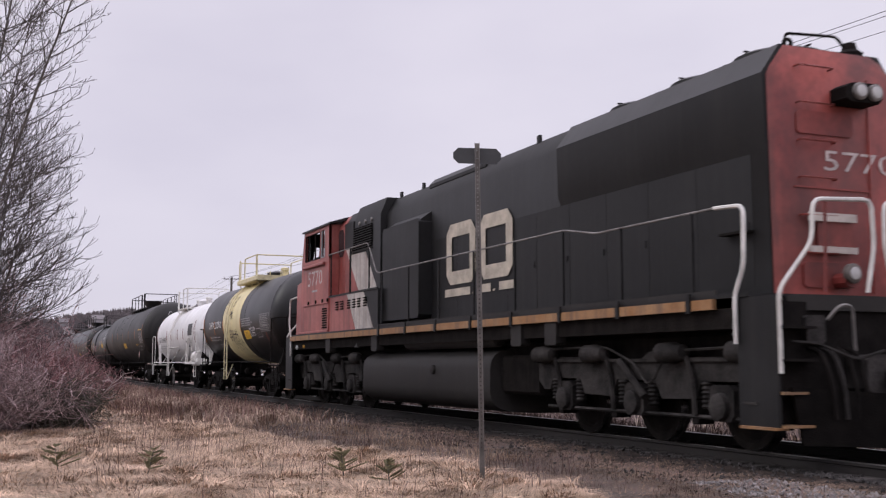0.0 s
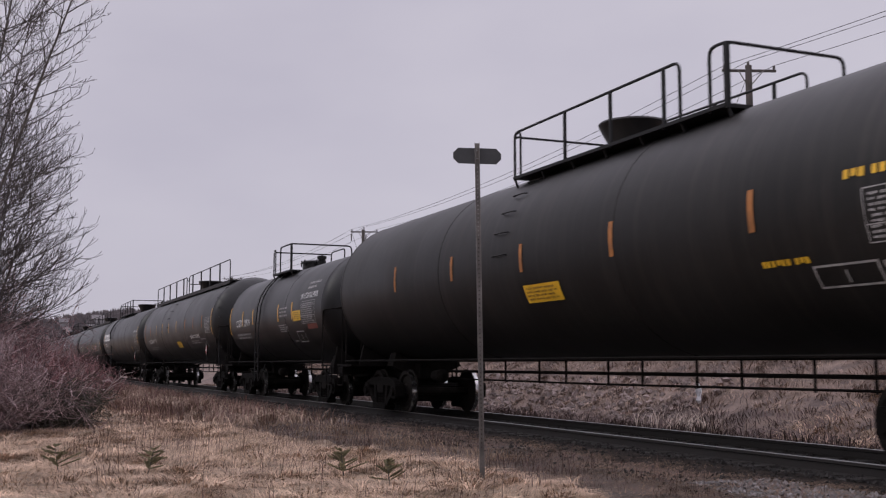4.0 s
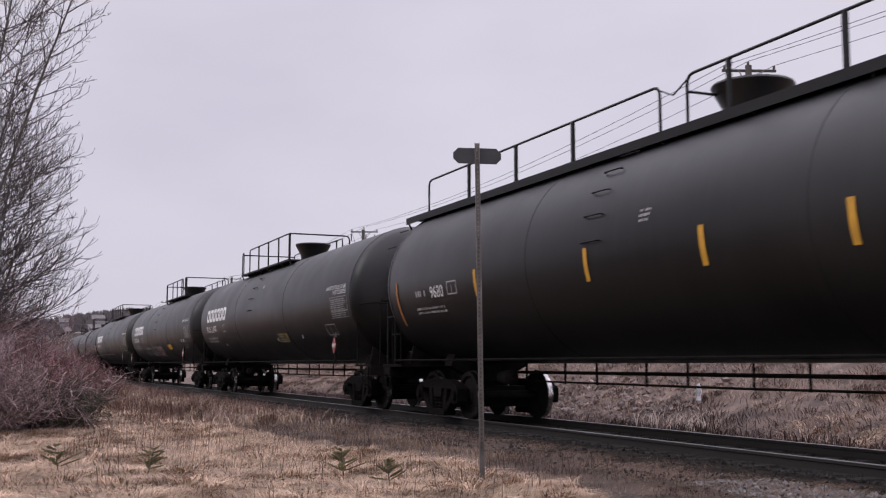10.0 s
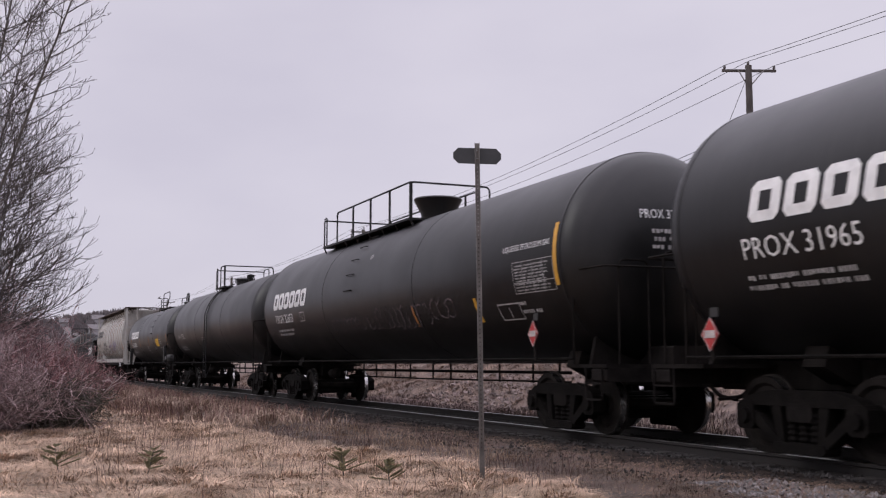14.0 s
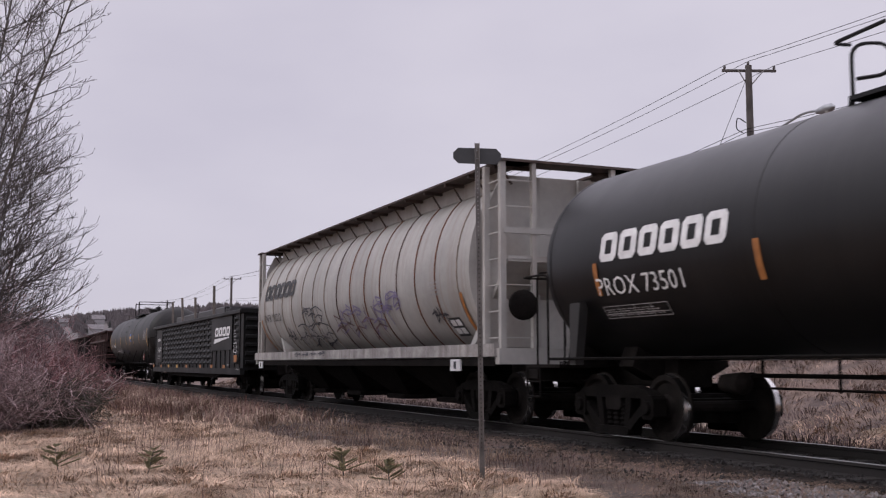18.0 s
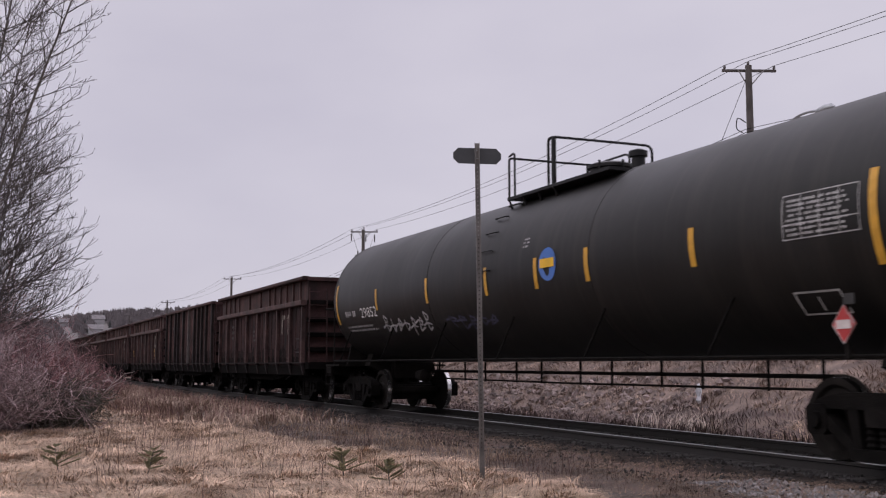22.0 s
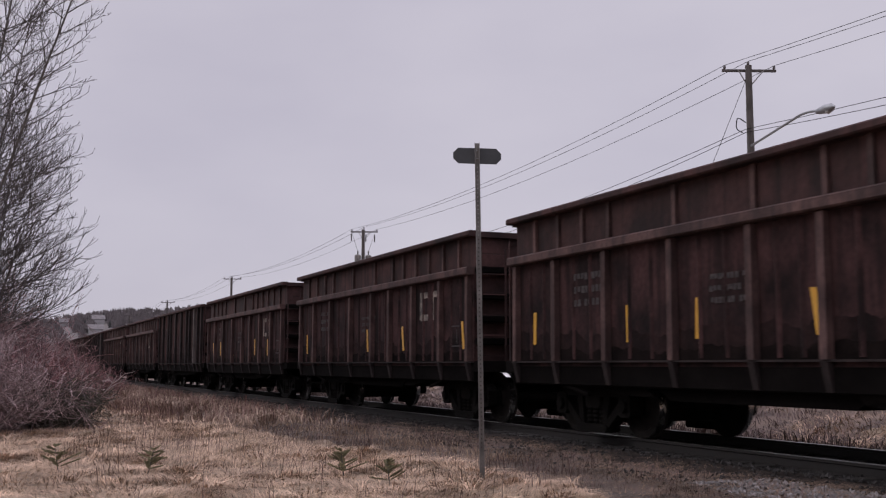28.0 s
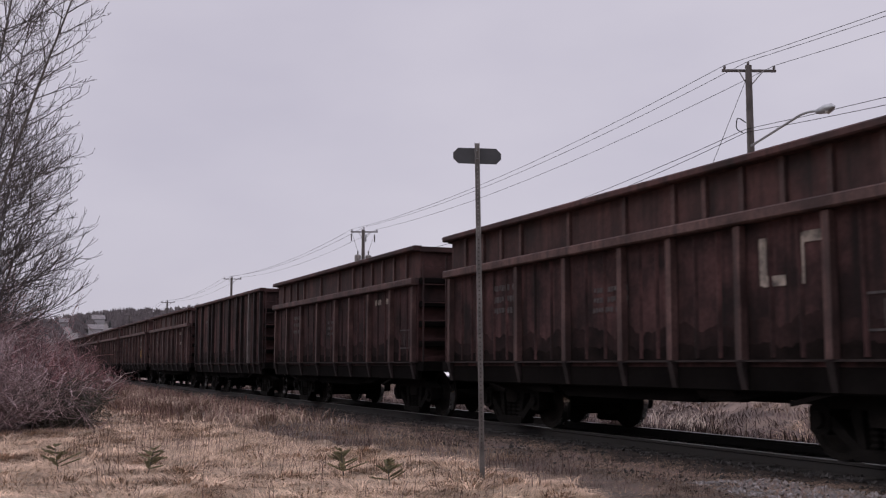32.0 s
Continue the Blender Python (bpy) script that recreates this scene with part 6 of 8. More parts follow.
    sk = on_flat(-1.475, 0.006)
    for x in stickers:
        z = 1.33 + rng.uniform(-0.02, 0.03)
        tilt = rng.uniform(-0.02, 0.12)
        part("reflector_strip", Geo().prism([(x - 0.045 + tilt, z), (x + 0.045 + tilt, z), (x + 0.045, z + 0.50), (x - 0.045, z + 0.50)], "y", -1.482, -1.4755), AMBER, c)
    if tall:
        tagged(part("stencil", lines(sk, -3.86, 2.58, -2.42, 2.78, 1, seed), LETTER_FAINT, c), kind="stuff")
        return c
    if faded:
        for x, z0, z1 in ((-3.75, 1.85, 2.42), (-0.5, 1.74, 2.16)):
            tagged(part("stencil", lines(sk, x, z0, x + 1.0, z1, 3, seed + int(x * 10)), LETTER_FAINT, c), kind="stuff")
    g = Geo()
    x, z = 3.10, 1.90
    for q in ((0.0, 0.02, 0.12, 0.55), (0.0, 0.44, 0.40, 0.56), (0.05, 0.0, 0.42, 0.12), (0.62, 0.0, 0.72, 0.55), (0.72, 0.44, 0.98, 0.56), (0.98, 0.0, 1.08, 0.56)):
        if rng.random() < 0.75:
            patch(g, sk, x + q[0], z + q[1], x + q[2], z + q[3])
    tagged(part("emblem", g, LOGO_FLAKED, c, "flaked remains of a pale emblem"), "flaked remains of a pale emblem", kind="stuff")
    part("stencil_frame", frame_box(sk, 4.66, 1.37, 5.18, 1.76), LETTER_FAINT, c)
    return c


# ---- the train, from the locomotive backwards; places are counted along the train at 0 s ----
TRAIN = []
TRAIN.append((locomotive(), -19.68))
LPG = "LIQUEFIED PETROLEUM GAS"


def tank(label, sf, sr, R, zc, shell, rows, **more):
    TRAIN.append((tank_car(label, sf, sr, R, zc, shell, rows, **more), (sf + sr) / 2))


tank("black tank car with a cream band and dark graffiti", -32.1, -42.8, 1.47, 2.55, TANK_BLACK, [
    ("SHPX 202702", -4.16, -0.17, -1.99, 0.08), ("lines2", -4.25, -0.66, -2.15, -0.45), ("lines3", -2.84, -1.00, -1.80, -0.75), ("lines4", 1.30, -0.25, 3.00, 0.05), ("MOLTEN", 2.46, -0.43, 3.22, -0.29),
    ("SULFUR", 2.46, -0.60, 3.18, -0.46), ("yellow", 1.62, -0.67, 2.42, -0.38), ("orange", -1.73, -0.40, -1.62, 0.07), ("orange", 1.14, -0.41, 1.25, 0.06), ("orange", -3.28, -0.39, -3.17, 0.09), ("orange", -4.34, -0.62, -4.22, -0.46),
    ("orange", -5.34, -0.68, -5.23, 0.25), ("pen", -1.58, 0.32, -1.16, 1.05), ("pen", -0.52, 0.02, -0.10, 0.50), ("pen", -0.40, 0.50, 0.02, 1.02), ("pen", -0.75, -0.72, 0.62, -0.19), ("drips", -0.45, -1.15, 0.95, -0.60), ("pen", -1.75, -1.00, -1.42, -0.55), ("table", 3.96, -0.48, 5.2, 0.06), ("box", 3.42, -0.66, 4.0, -0.35), ("red", 4.48, -0.80, 4.60, -0.51)],
    band=(-1.7, 1.12), rails=RAIL_CREAM, ladder_at=-0.55, man=0.5, dome="valve", deck=(-1.38, -0.52, 1.30), lift=0.10, mark=[("SHPX", 0.72, 0.15, LETTER)], trucks=(4.20, -4.28), tray=True)
tank("white tank car with dark red reflector marks", -45.4, -55.9, 1.35, 2.425, TANK_WHITE, [
    ("ACFX 94697", -4.68, -0.33, -2.47, -0.08), ("lines2", -4.79, -0.67, -2.0, -0.47), ("red", -2.39, -0.27, -2.27, 0.21), ("red", -1.10, -0.28, -0.98, 0.21), ("red", 0.71, -0.27, 0.83, 0.21),
    ("red", 2.18, -0.28, 2.30, 0.20), ("red", 4.98, -0.47, 5.08, 0.49), ("dark", 3.45, -0.14, 4.45, 0.36), ("dark", 2.80, -0.65, 3.50, -0.37), ("lines3", 3.60, -0.60, 4.2, -0.33), ("red", -5.50, -0.48, -5.40, 0.50)],
    rails=RAIL_WHITE, braces=True, ladder_at=-0.2, man=0.1, deck=(-1.50, -0.15, 0.95), dome="valve", lettering=LETTER_DARK, mark=None, trucks=(4.30, -4.95))
tank("long black tank car with worn yellow stencils", -59.7, -77.7, 1.64, 2.78, TANK_DULL, [
    ("orange", 8.93, -0.56, 9.03, 0.43), ("orange", 5.90, -0.27, 6.0, 0.21), ("orange", 2.98, -0.27, 3.08, 0.21), ("orange", 0.30, -0.27, 0.40, 0.18), ("orange", -2.46, -0.22, -2.36, 0.23), ("orange", -5.40, -0.24, -5.3, 0.28),
    ("table", 7.61, -0.57, 8.92, -0.03), ("yline", 7.34, 0.06, 8.95, 0.24), ("yellow", 0.30, -0.79, 1.45, -0.49), ("box", 6.72, -1.00, 7.62, -0.73), ("yline", 5.94, -0.72, 6.95, -0.58), ("lines1", 7.68, -0.85, 8.08, -0.71), ("placard", 6.95, -1.62, 7.95, -1.10)],
    man=1.35, deck=(-1.15, -0.75, 4.75), gap=(3.75, 4.4), mark=[("G", 0.85, 0.36, LETTER_DIM), ("UTLX 954067", 0.58, 0.13, ORANGE)], trucks=(8.15, -7.77))
tank("black tank car with bright yellow reflector marks", -79.9, -91.0, 1.48, 2.55, TANK_BLACK, [
    ("CGTX 13919", -4.52, -0.25, -2.56, -0.02), ("lines2", -4.62, -0.69, -2.54, -0.46), ("amber", -5.61, -0.49, -5.50, 0.47), ("amber", -3.63, -0.23, -3.52, 0.26), ("amber", -2.18, -0.23, -2.07, 0.26), ("amber", 1.06, -0.25, 1.17, 0.25),
    ("amber", 2.62, -0.24, 2.73, 0.25), ("yellow", 2.76, -0.29, 3.55, -0.01), ("lines3", 1.28, -0.15, 2.25, 0.17), ("lines4", 1.11, -0.58, 2.14, -0.34), ("MOLTEN SULPHUR", 3.54, 0.28, 5.15, 0.44), ("lines2", 3.95, 0.52, 5.1, 0.80), ("table", 3.60, -0.40, 4.95, 0.20), ("box", 2.80, -0.93, 3.56, -0.59), ("red", 4.1, -0.56, 5.0, -0.42), ("lines1", 2.27, -0.94, 2.64, -0.83), ("lines1", -4.47, 0.18, -4.34, 0.39)],
    ladder_at=-1.05, man=-0.3, deck=(-1.50, -0.68, 0.62), dome="valve", mark=[("NATX", 0.5, 0.12, LETTER)], trucks=(4.55, -4.42))
tank("long black tank car with a full length walkway", -93.6, -112.1, 1.64, 2.705, TANK_BLACK, [
    ("NATX 400119", -7.52, -0.63, -5.26, -0.42), ("lines2", -7.45, -1.01, -5.2, -0.81), ("orange", -8.71, -0.56, -8.61, 0.43), ("orange", -6.78, -0.24, -6.68, 0.22), ("amber", -4.84, -0.24, -4.73, 0.23), ("amber", -2.90, -0.23, -2.79, 0.26),
    ("amber", -0.99, -0.24, -0.88, 0.25), ("amber", 1.10, -0.25, 1.21, 0.24), ("orange", 3.36, -0.22, 3.46, 0.25), ("orange", 5.28, -0.22, 5.38, 0.26), ("orange", 7.18, -0.22, 7.28, 0.27), ("box", -5.24, -0.68, -4.76, -0.41), ("yellow", 0.70, -0.96, 1.75, -0.68), ("amber", 9.08, -0.55, 9.18, 0.44), ("table", 7.75, -0.45, 8.98, 0.12), (LPG, 4.34, -0.62, 6.42, -0.47), ("lines2", 4.34, -0.86, 6.3, -0.68), ("box", 6.42, -1.01, 7.45, -0.66), ("placard", 7.1, -1.47, 7.9, -0.98), ("lines1", 0.62, 1.20, 0.95, 1.36)],
    deck="full", man=0.6, mark=[("NATX", 0.62, 0.15, LETTER)], trucks=(8.20, -7.75), walk_end=0.25)
MARKS_32692 = [("amber", -8.64, -0.47, -8.54, 0.50), ("orange", -5.59, -0.97, -5.52, -0.51), ("orange", -2.42, -0.97, -2.35, -0.51), ("orange", 0.40, -0.98, 0.46, -0.51), ("orange", 3.13, -0.99, 3.21, -0.52), ("amber", 5.84, -0.99, 5.92, -0.52), ("amber", 8.96, -0.53, 9.06, 0.45), ("lines1", 7.75, -0.82, 8.15, -0.71), ("lines1", 7.56, -1.0, 8.3, -0.86), ("lines1", 7.70, -0.02, 8.10, 0.06), ("placard", 7.25, -1.60, 8.0, -1.09)]
MARKS_31997 = [("NOT ODORIZED", 8.05, 0.03, 9.05, 0.13), ("faded", 1.85, -1.08, 2.95, -0.79), ("dot", -5.71, -1.05, -5.55, -0.95), ("dot", 1.68, -1.03, 1.82, -0.93), ("dot", 4.4, -1.0, 4.55, -0.90), ("placard", 6.85, -1.60, 7.7, -1.08)]
MARKS_31965 = [("placard", -10.08, -1.52, -9.52, -1.48), ("NOT ODORIZED", 6.70, -0.69, 7.60, -0.58), ("yellow", 2.60, -1.02, 3.55, -0.76), ("grafw", -5.34, -1.38, -1.85, -0.80), ("smear", -2.0, -1.50, 1.0, -0.70), ("grafr", -1.8, -1.35, 0.6, -0.85), ("grafw", -1.4, -1.45, 0.5, -0.78), ("dot", 1.9, -0.95, 2.05, -0.85), ("placard", 6.8, -1.58, 7.7, -1.06)]
MARKS_32653 = [("amber", 5.88, -0.97, 6.0, -0.51), ("amber", 8.94, -0.48, 9.05, 0.48), ("lines1", 7.55, -0.75, 7.95, -0.64), ("lines1", 7.55, -0.90, 8.35, -0.78), ("graff", -2.90, -0.93, 0.74, -0.57), ("graff", 0.75, -0.98, 3.75, -0.43), ("graff", 3.9, -0.86, 5.0, -0.41), ("orange", 2.9, -0.95, 3.0, -0.5), ("placard", 6.9, -1.57, 7.8, -1.06)]
for num, sf, sr, rows in (
        ("PROX 32692", -114.8, -133.0, MARKS_32692),
        (None, -135.5, -154.2, None),
        ("PROX 31997", -156.9, -175.5, MARKS_31997),
        ("PROX 31965", -178.1, -197.0, MARKS_31965),
        ("PROX 32653", -200.0, -218.2, MARKS_32653)):
    if num:
        L2 = (sf - sr) / 2
        x0 = {"PROX 32692": -8.28, "PROX 31997": -8.10, "PROX 31965": -8.15, "PROX 32653": -8.02}[num]
        n0 = -7.88 if num == "PROX 32692" else -7.78 if num == "PROX 32653" else x0 - 0.12
        base = [("logo", x0, -0.09, x0 + 3.42, 0.37), (num, n0, -0.49, n0 + 1.80, -0.25), ("lines2", n0 - 0.08, -0.89, n0 + 1.80, -0.65), ("box", x0 + 2.78, -0.51, x0 + 3.22, -0.25),
                (LPG, L2 - 1.85, 0.14, L2 - 0.27, 0.25), ("table", L2 - 1.52, -0.54, L2 - 0.18, -0.04), ("box", L2 - 2.35, -0.98, L2 - 1.55, -0.67), ("lines1", 0.15, 0.68, 0.45, 0.88)]
        split_deck = num == "PROX 31965"
        tank("long black tank car with a white block emblem", sf, sr, 1.64, 2.705, TANK_BLACK, base + rows, man=1.45 if split_deck else 0.8, deck=(-1.25, -0.65, 4.52) if split_deck else (-5.15, -4.0, 1.34), gap=(3.6, 4.18) if split_deck else None, ladder_at=-4.42 if num == "PROX 32692" else None, mark=[(num, 0.55, 0.15, LETTER)],
             trucks={"PROX 32692": (8.30, -7.95), "PROX 31997": (8.35, -8.15), "PROX 31965": (8.35, -8.05), "PROX 32653": (8.10, -7.85)}[num])
    else:
        tank("long black tank car with amber marks and full walkway", sf, sr, 1.64, 2.705, TANK_BLACK, [
            ("lines1", -7.91, -0.39, -7.19, -0.17), ("9680", -7.12, -0.40, -6.50, -0.17), ("lines2", -8.01, -0.71, -6.38, -0.54), ("amber", -1.36, -0.49, -1.26, -0.01), ("amber", 1.34, -0.49, 1.45, 0.00), ("amber", 3.76, -0.49, 3.87, -0.01), ("amber", 6.12, -0.50, 6.23, -0.01), ("amber", -5.11, -0.48, -5.01, -0.01), ("orange", -8.93, -0.91, -8.83, 0.0),
            ("box", -6.31, -0.38, -5.87, -0.13), ("amber", 9.05, -0.95, 9.15, -0.01), ("table", 7.55, -0.52, 8.95, 0.08), ("lines1", 7.45, 0.12, 8.9, 0.25), ("lines3", 0.05, 0.18, 0.38, 0.38), ("box", 6.95, -0.80, 7.54, -0.52), ("lines3", 5.0, -0.70, 5.45, -0.52), ("lines2", 5.90, -0.67, 6.75, -0.53), ("placard", 7.1, -1.65, 7.8, -1.12)],
            deck="full", man=0.62, mark=[("PROX", 0.55, 0.15, LETTER)], trucks=(8.15, -8.05), walk_end=0.75)
tank("plain black tank car with a small ladder", -220.5, -235.8, 1.52, 2.66, TANK_BLACK, [
    ("lines1", -6.74, -0.56, -6.02, -0.27), ("71351", -5.87, -0.53, -5.17, -0.31), ("lines2", -6.80, -1.10, -5.10, -0.84), ("lines2", -1.62, -0.68, -0.67, -0.53)],
    deck=(-0.95, -0.15, 0.6), man=-0.1, dome="valve", ladder_at=0.15, trucks=(6.60, -6.7))
tank("black tank car with white emblem and looped roof rails", -238.3, -252.7, 1.48, 2.58, TANK_BLACK, [
    ("logo", -5.78, -0.10, -2.90, 0.30), ("PROX 73501", -5.92, -0.58, -3.88, -0.32), ("table", -5.96, -0.94, -4.4, -0.75), ("orange", -5.95, -0.57, -5.84, -0.10), ("orange", -2.46, -0.59, -2.35, -0.11), ("yellow", 3.36, -0.64, 4.34, -0.25), ("orange", 4.34, -0.57, 4.45, -0.07), ("orange", 6.90, -0.58, 7.01, -0.08), ("orange", 0.92, -0.55, 1.03, -0.05), ("lines3", 4.50, -0.57, 5.3, -0.26), ("box", 4.42, -1.03, 5.25, -0.72), ("lines2", 0.05, -0.74, 0.85, -0.56), ("lines1", 0.14, -0.88, 0.72, -0.80), ("lines1", 0.09, -1.03, 1.13, -0.94), ("lines2", 2.40, -0.83, 3.1, -0.68)],
    deck=(-1.9, 0.5, 1.8), man=3.9, dome="low", loops=True, mark=[("PROX", 0.62, 0.16, LETTER)], trucks=(6.03, -6.1))
TRAIN.append((covered_hopper(), -262.55))
GONDOLA_AT = -283.9
TRAIN.append((gondola(), GONDOLA_AT))
for load in gondola_load():
    TRAIN.append((load, GONDOLA_AT))
tank("black tank car with yellow marks, white graffiti and round emblem", -296.7, -314.8, 1.50, 2.60, TANK_DULL, [
    ("lines1", -8.30, -0.49, -7.30, -0.24), ("29852", -7.18, -0.49, -6.10, -0.26), ("lines2", -8.4, -0.83, -6.15, -0.64), ("amber", -8.94, -0.60, -8.83, 0.37), ("amber", -6.08, -0.36, -5.97, 0.11), ("tagw", -5.95, -1.05, -3.25, -0.47), ("amber", 8.45, -0.59, 8.56, 0.38), ("amber", 5.50, -0.36, 5.61, 0.12), ("amber", 2.98, -0.36, 3.09, 0.13),
    ("amber", 1.42, -0.37, 1.53, 0.12), ("amber", -0.42, -0.37, -0.31, 0.12), ("amber", -3.14, -0.36, -3.03, 0.13), ("table", 7.2, -0.22, 8.32, 0.26), ("disc", 1.60, -0.27, 2.15, 0.25), ("box", 7.1, -1.11, 7.8, -0.80), ("placard", 6.7, -1.55, 7.5, -1.05), ("tagb", -2.4, -1.0, -0.3, -0.65), ("lines3", 0.97, 0.31, 1.27, 0.50)],
    man=1.35, braces=True, deck=(-0.48, 0.97, 1.15), deck_to=2.9, dome="valve", mark=[("CAPY", 0.55, 0.12, LETTER_DIM)], trucks=(8.05, -8.45))
REARS = (-328.8, -341.4, -354.15, -367.1, -379.8, -392.7, -405.75, -418.3, -431.0, -443.9, -456.9, -469.8, -482.7, -495.6, -508.5, -521.4, -534.3, -547.2, -560.1)
TALL = (1, 7, 10)
STICKERS = {2: (-5.0, -3.45, 0.17, 3.15, 5.2), 3: (-4.9, 5.1), 4: (-4.93, -2.28, -0.73, 1.25, 3.25, 5.17), 5: (-5.03, -0.11, 2.11, 5.15), 6: (-4.76, -3.42, -1.27, 1.98, 3.64), 12: (-4.9, 1.2, 3.4)}
for i, rear in enumerate(REARS):
    TRAIN.append((ore_car("tall" if i in TALL else "raised", 11 + i, STICKERS.get(i, ())), rear + 5.68))


def travel(t):
    """How far the train has gone by t seconds; it slows a little after 12 s."""
    return 13.3 * t - (0.0325 * (t - 12) ** 2 if t > 12 else 0.0)


def motions():
    for t_car, s in TRAIN:
        walk(t_car, [(t, pose(s + travel(t), 0, 0)) for t in [0.0, 3.0, 6.0, 9.0, 11.0, 12.0, 13.0, 15.0, 17.0, 19.0, 21.0, 23.0, 25.0, 27.0, 29.0, 31.0, 32.0]])
    # wheels roll without slipping; alike wheelsets share one set of keys
    for store, radius in ((WHEELS_LEAD, WHEEL_R), (WHEELS_TRAIL, WHEEL_R), (LOCO_WHEELS[-1], 0.508), (LOCO_WHEELS[0], 0.508), (LOCO_WHEELS[1], 0.508)):
        first = store[0]
        spot = first.location.copy()
        rows, t = [], 0.0
        while t < 32.0:
            rows.append((t, Matrix.Translation(spot) @ Matrix.Rotation(travel(t) / radius, 4, "Y")))
            t += 1.0 / FPS
        rows.append((32.0, Matrix.Translation(spot) @ Matrix.Rotation(travel(32.0) / radius, 4, "Y")))
        walk(first, rows)
        for other in store[1:]:
            other.rotation_mode = "QUATERNION"
            other.animation_data_create()
            other.animation_data.action = first.animation_data.action
            other.animation_data.action_slot = first.animation_data.action_slot


# ---- track and ground ----
def profile_z(x, y):
    """Height of the ground: level by the track, a ditch behind it and a grassy bank up to the road."""
    if y < -1.25:
        z = -0.115 + 0.065 * min(1, (-1.25 - y) / 2.9)
    elif y < 2.2:
        z = -0.16
    elif y < 4.0:
        z = -0.16 - 0.24 * (y - 2.2) / 1.8
    elif y < 5.2:
        z = -0.40
    elif y < 11.5:
        z = -0.40 + 2.0 * (y - 5.2) / 6.3
    else:
        z = 1.60
    d = min(abs(y + 0.0) / 3.0, 1.0)
    if y < -2.0 or y > 2.8:
        z += 0.06 * d * noise.noise(Vector((x * 0.35, y * 0.35, 0.0))) + 0.03 * noise.noise(Vector((x * 1.3, y * 1.3, 4.0)))
    if y < -3.6:
        k = min(1.0, (-3.6 - y) / 1.5)
        z += k * (0.050 * noise.noise(Vector((x * 1.9, y * 1.9, 14.0))) + 0.022 * noise.noise(Vector((x * 4.5, y * 4.5, 5.0))))
    if y > 5:
        z += 0.25 * noise.noise(Vector((x * 0.12, y * 0.2, 9.0)))
    return z


def ground_material():
    m = mat("dry_grass_ground", (0.38, 0.28, 0.185), 0.95, vary=0.35, scale=0.7, bump=0.8, second=(0.25, 0.185, 0.13))
    return m


def build_ground():
    xs = [-1200, -800, -500, -300, -220, -160] + [-120 + 2 * i for i in range(30)] + [-60 + 0.6 * i for i in range(62)] + [-22.8 + 0.16 * i for i in range(105)] + [-5.5, -2, 2, 8, 20, 60, 150, 400, 1200]
    ys = [-900, -400, -150, -60, -30, -20] + [-14 + 0.5 * i for i in range(7)] + [-10.5 + 0.16 * i for i in range(57)] + [-1.0 + 0.5 * i for i in range(40)] + [22, 30, 50, 90, 200, 500, 900]
    g = Geo()
    vs = [Vector((x, y, profile_z(x, y))) for x in xs for y in ys]
    n = len(ys)
    fs = [(i * n + j, (i + 1) * n + j, (i + 1) * n + j + 1, i * n + j + 1) for i in range(len(xs) - 1) for j in range(n - 1)]
    g.add(vs, fs)
    me = g.mesh("ground", ground_material(), 80)
    me.materials.append(mat("cinder_soil", (0.056, 0.040, 0.033), 0.95, vary=0.5, scale=1.8, bump=1.0, second=(0.105, 0.073, 0.056)))
    # soil beside the rails, its colour blackened for the train's shade
    me.materials.append(mat("shaded_track_soil", (0.0185, 0.0140, 0.0120), 0.95, vary=0.45, scale=2.2, bump=1.0, second=(0.040, 0.030, 0.024), spec=0.1))
    me.materials.append(mat("mauve_bank_soil", (0.15, 0.105, 0.090), 0.95, vary=0.45, scale=1.2, bump=1.0, second=(0.24, 0.172, 0.138)))
    for q in me.polygons:
        edge = -4.4 - 0.10 * max(0.0, min(20.0, -9.0 - q.center.x)) + 0.5 * noise.noise(Vector((q.center.x * 0.4, q.center.y * 0.4, 3.0)))
        if edge < q.center.y < 5.4:
            q.material_index = 1
        # this shade-dark strip runs under the cars and a little to each side
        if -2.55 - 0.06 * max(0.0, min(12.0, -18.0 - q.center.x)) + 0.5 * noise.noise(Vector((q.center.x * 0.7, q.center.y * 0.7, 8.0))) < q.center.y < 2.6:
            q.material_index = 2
        if q.center.y >= 4.2 and q.center.x + 1.5 * noise.noise(Vector((q.center.x * 0.3, q.center.y * 0.3, 1.0))) < -15.5:
            q.material_index = 3
    ob = new("ground", me)
    tagged(ob, "dry winter grass on level ground beside the track", "ground", kind="structure")


build_ground()


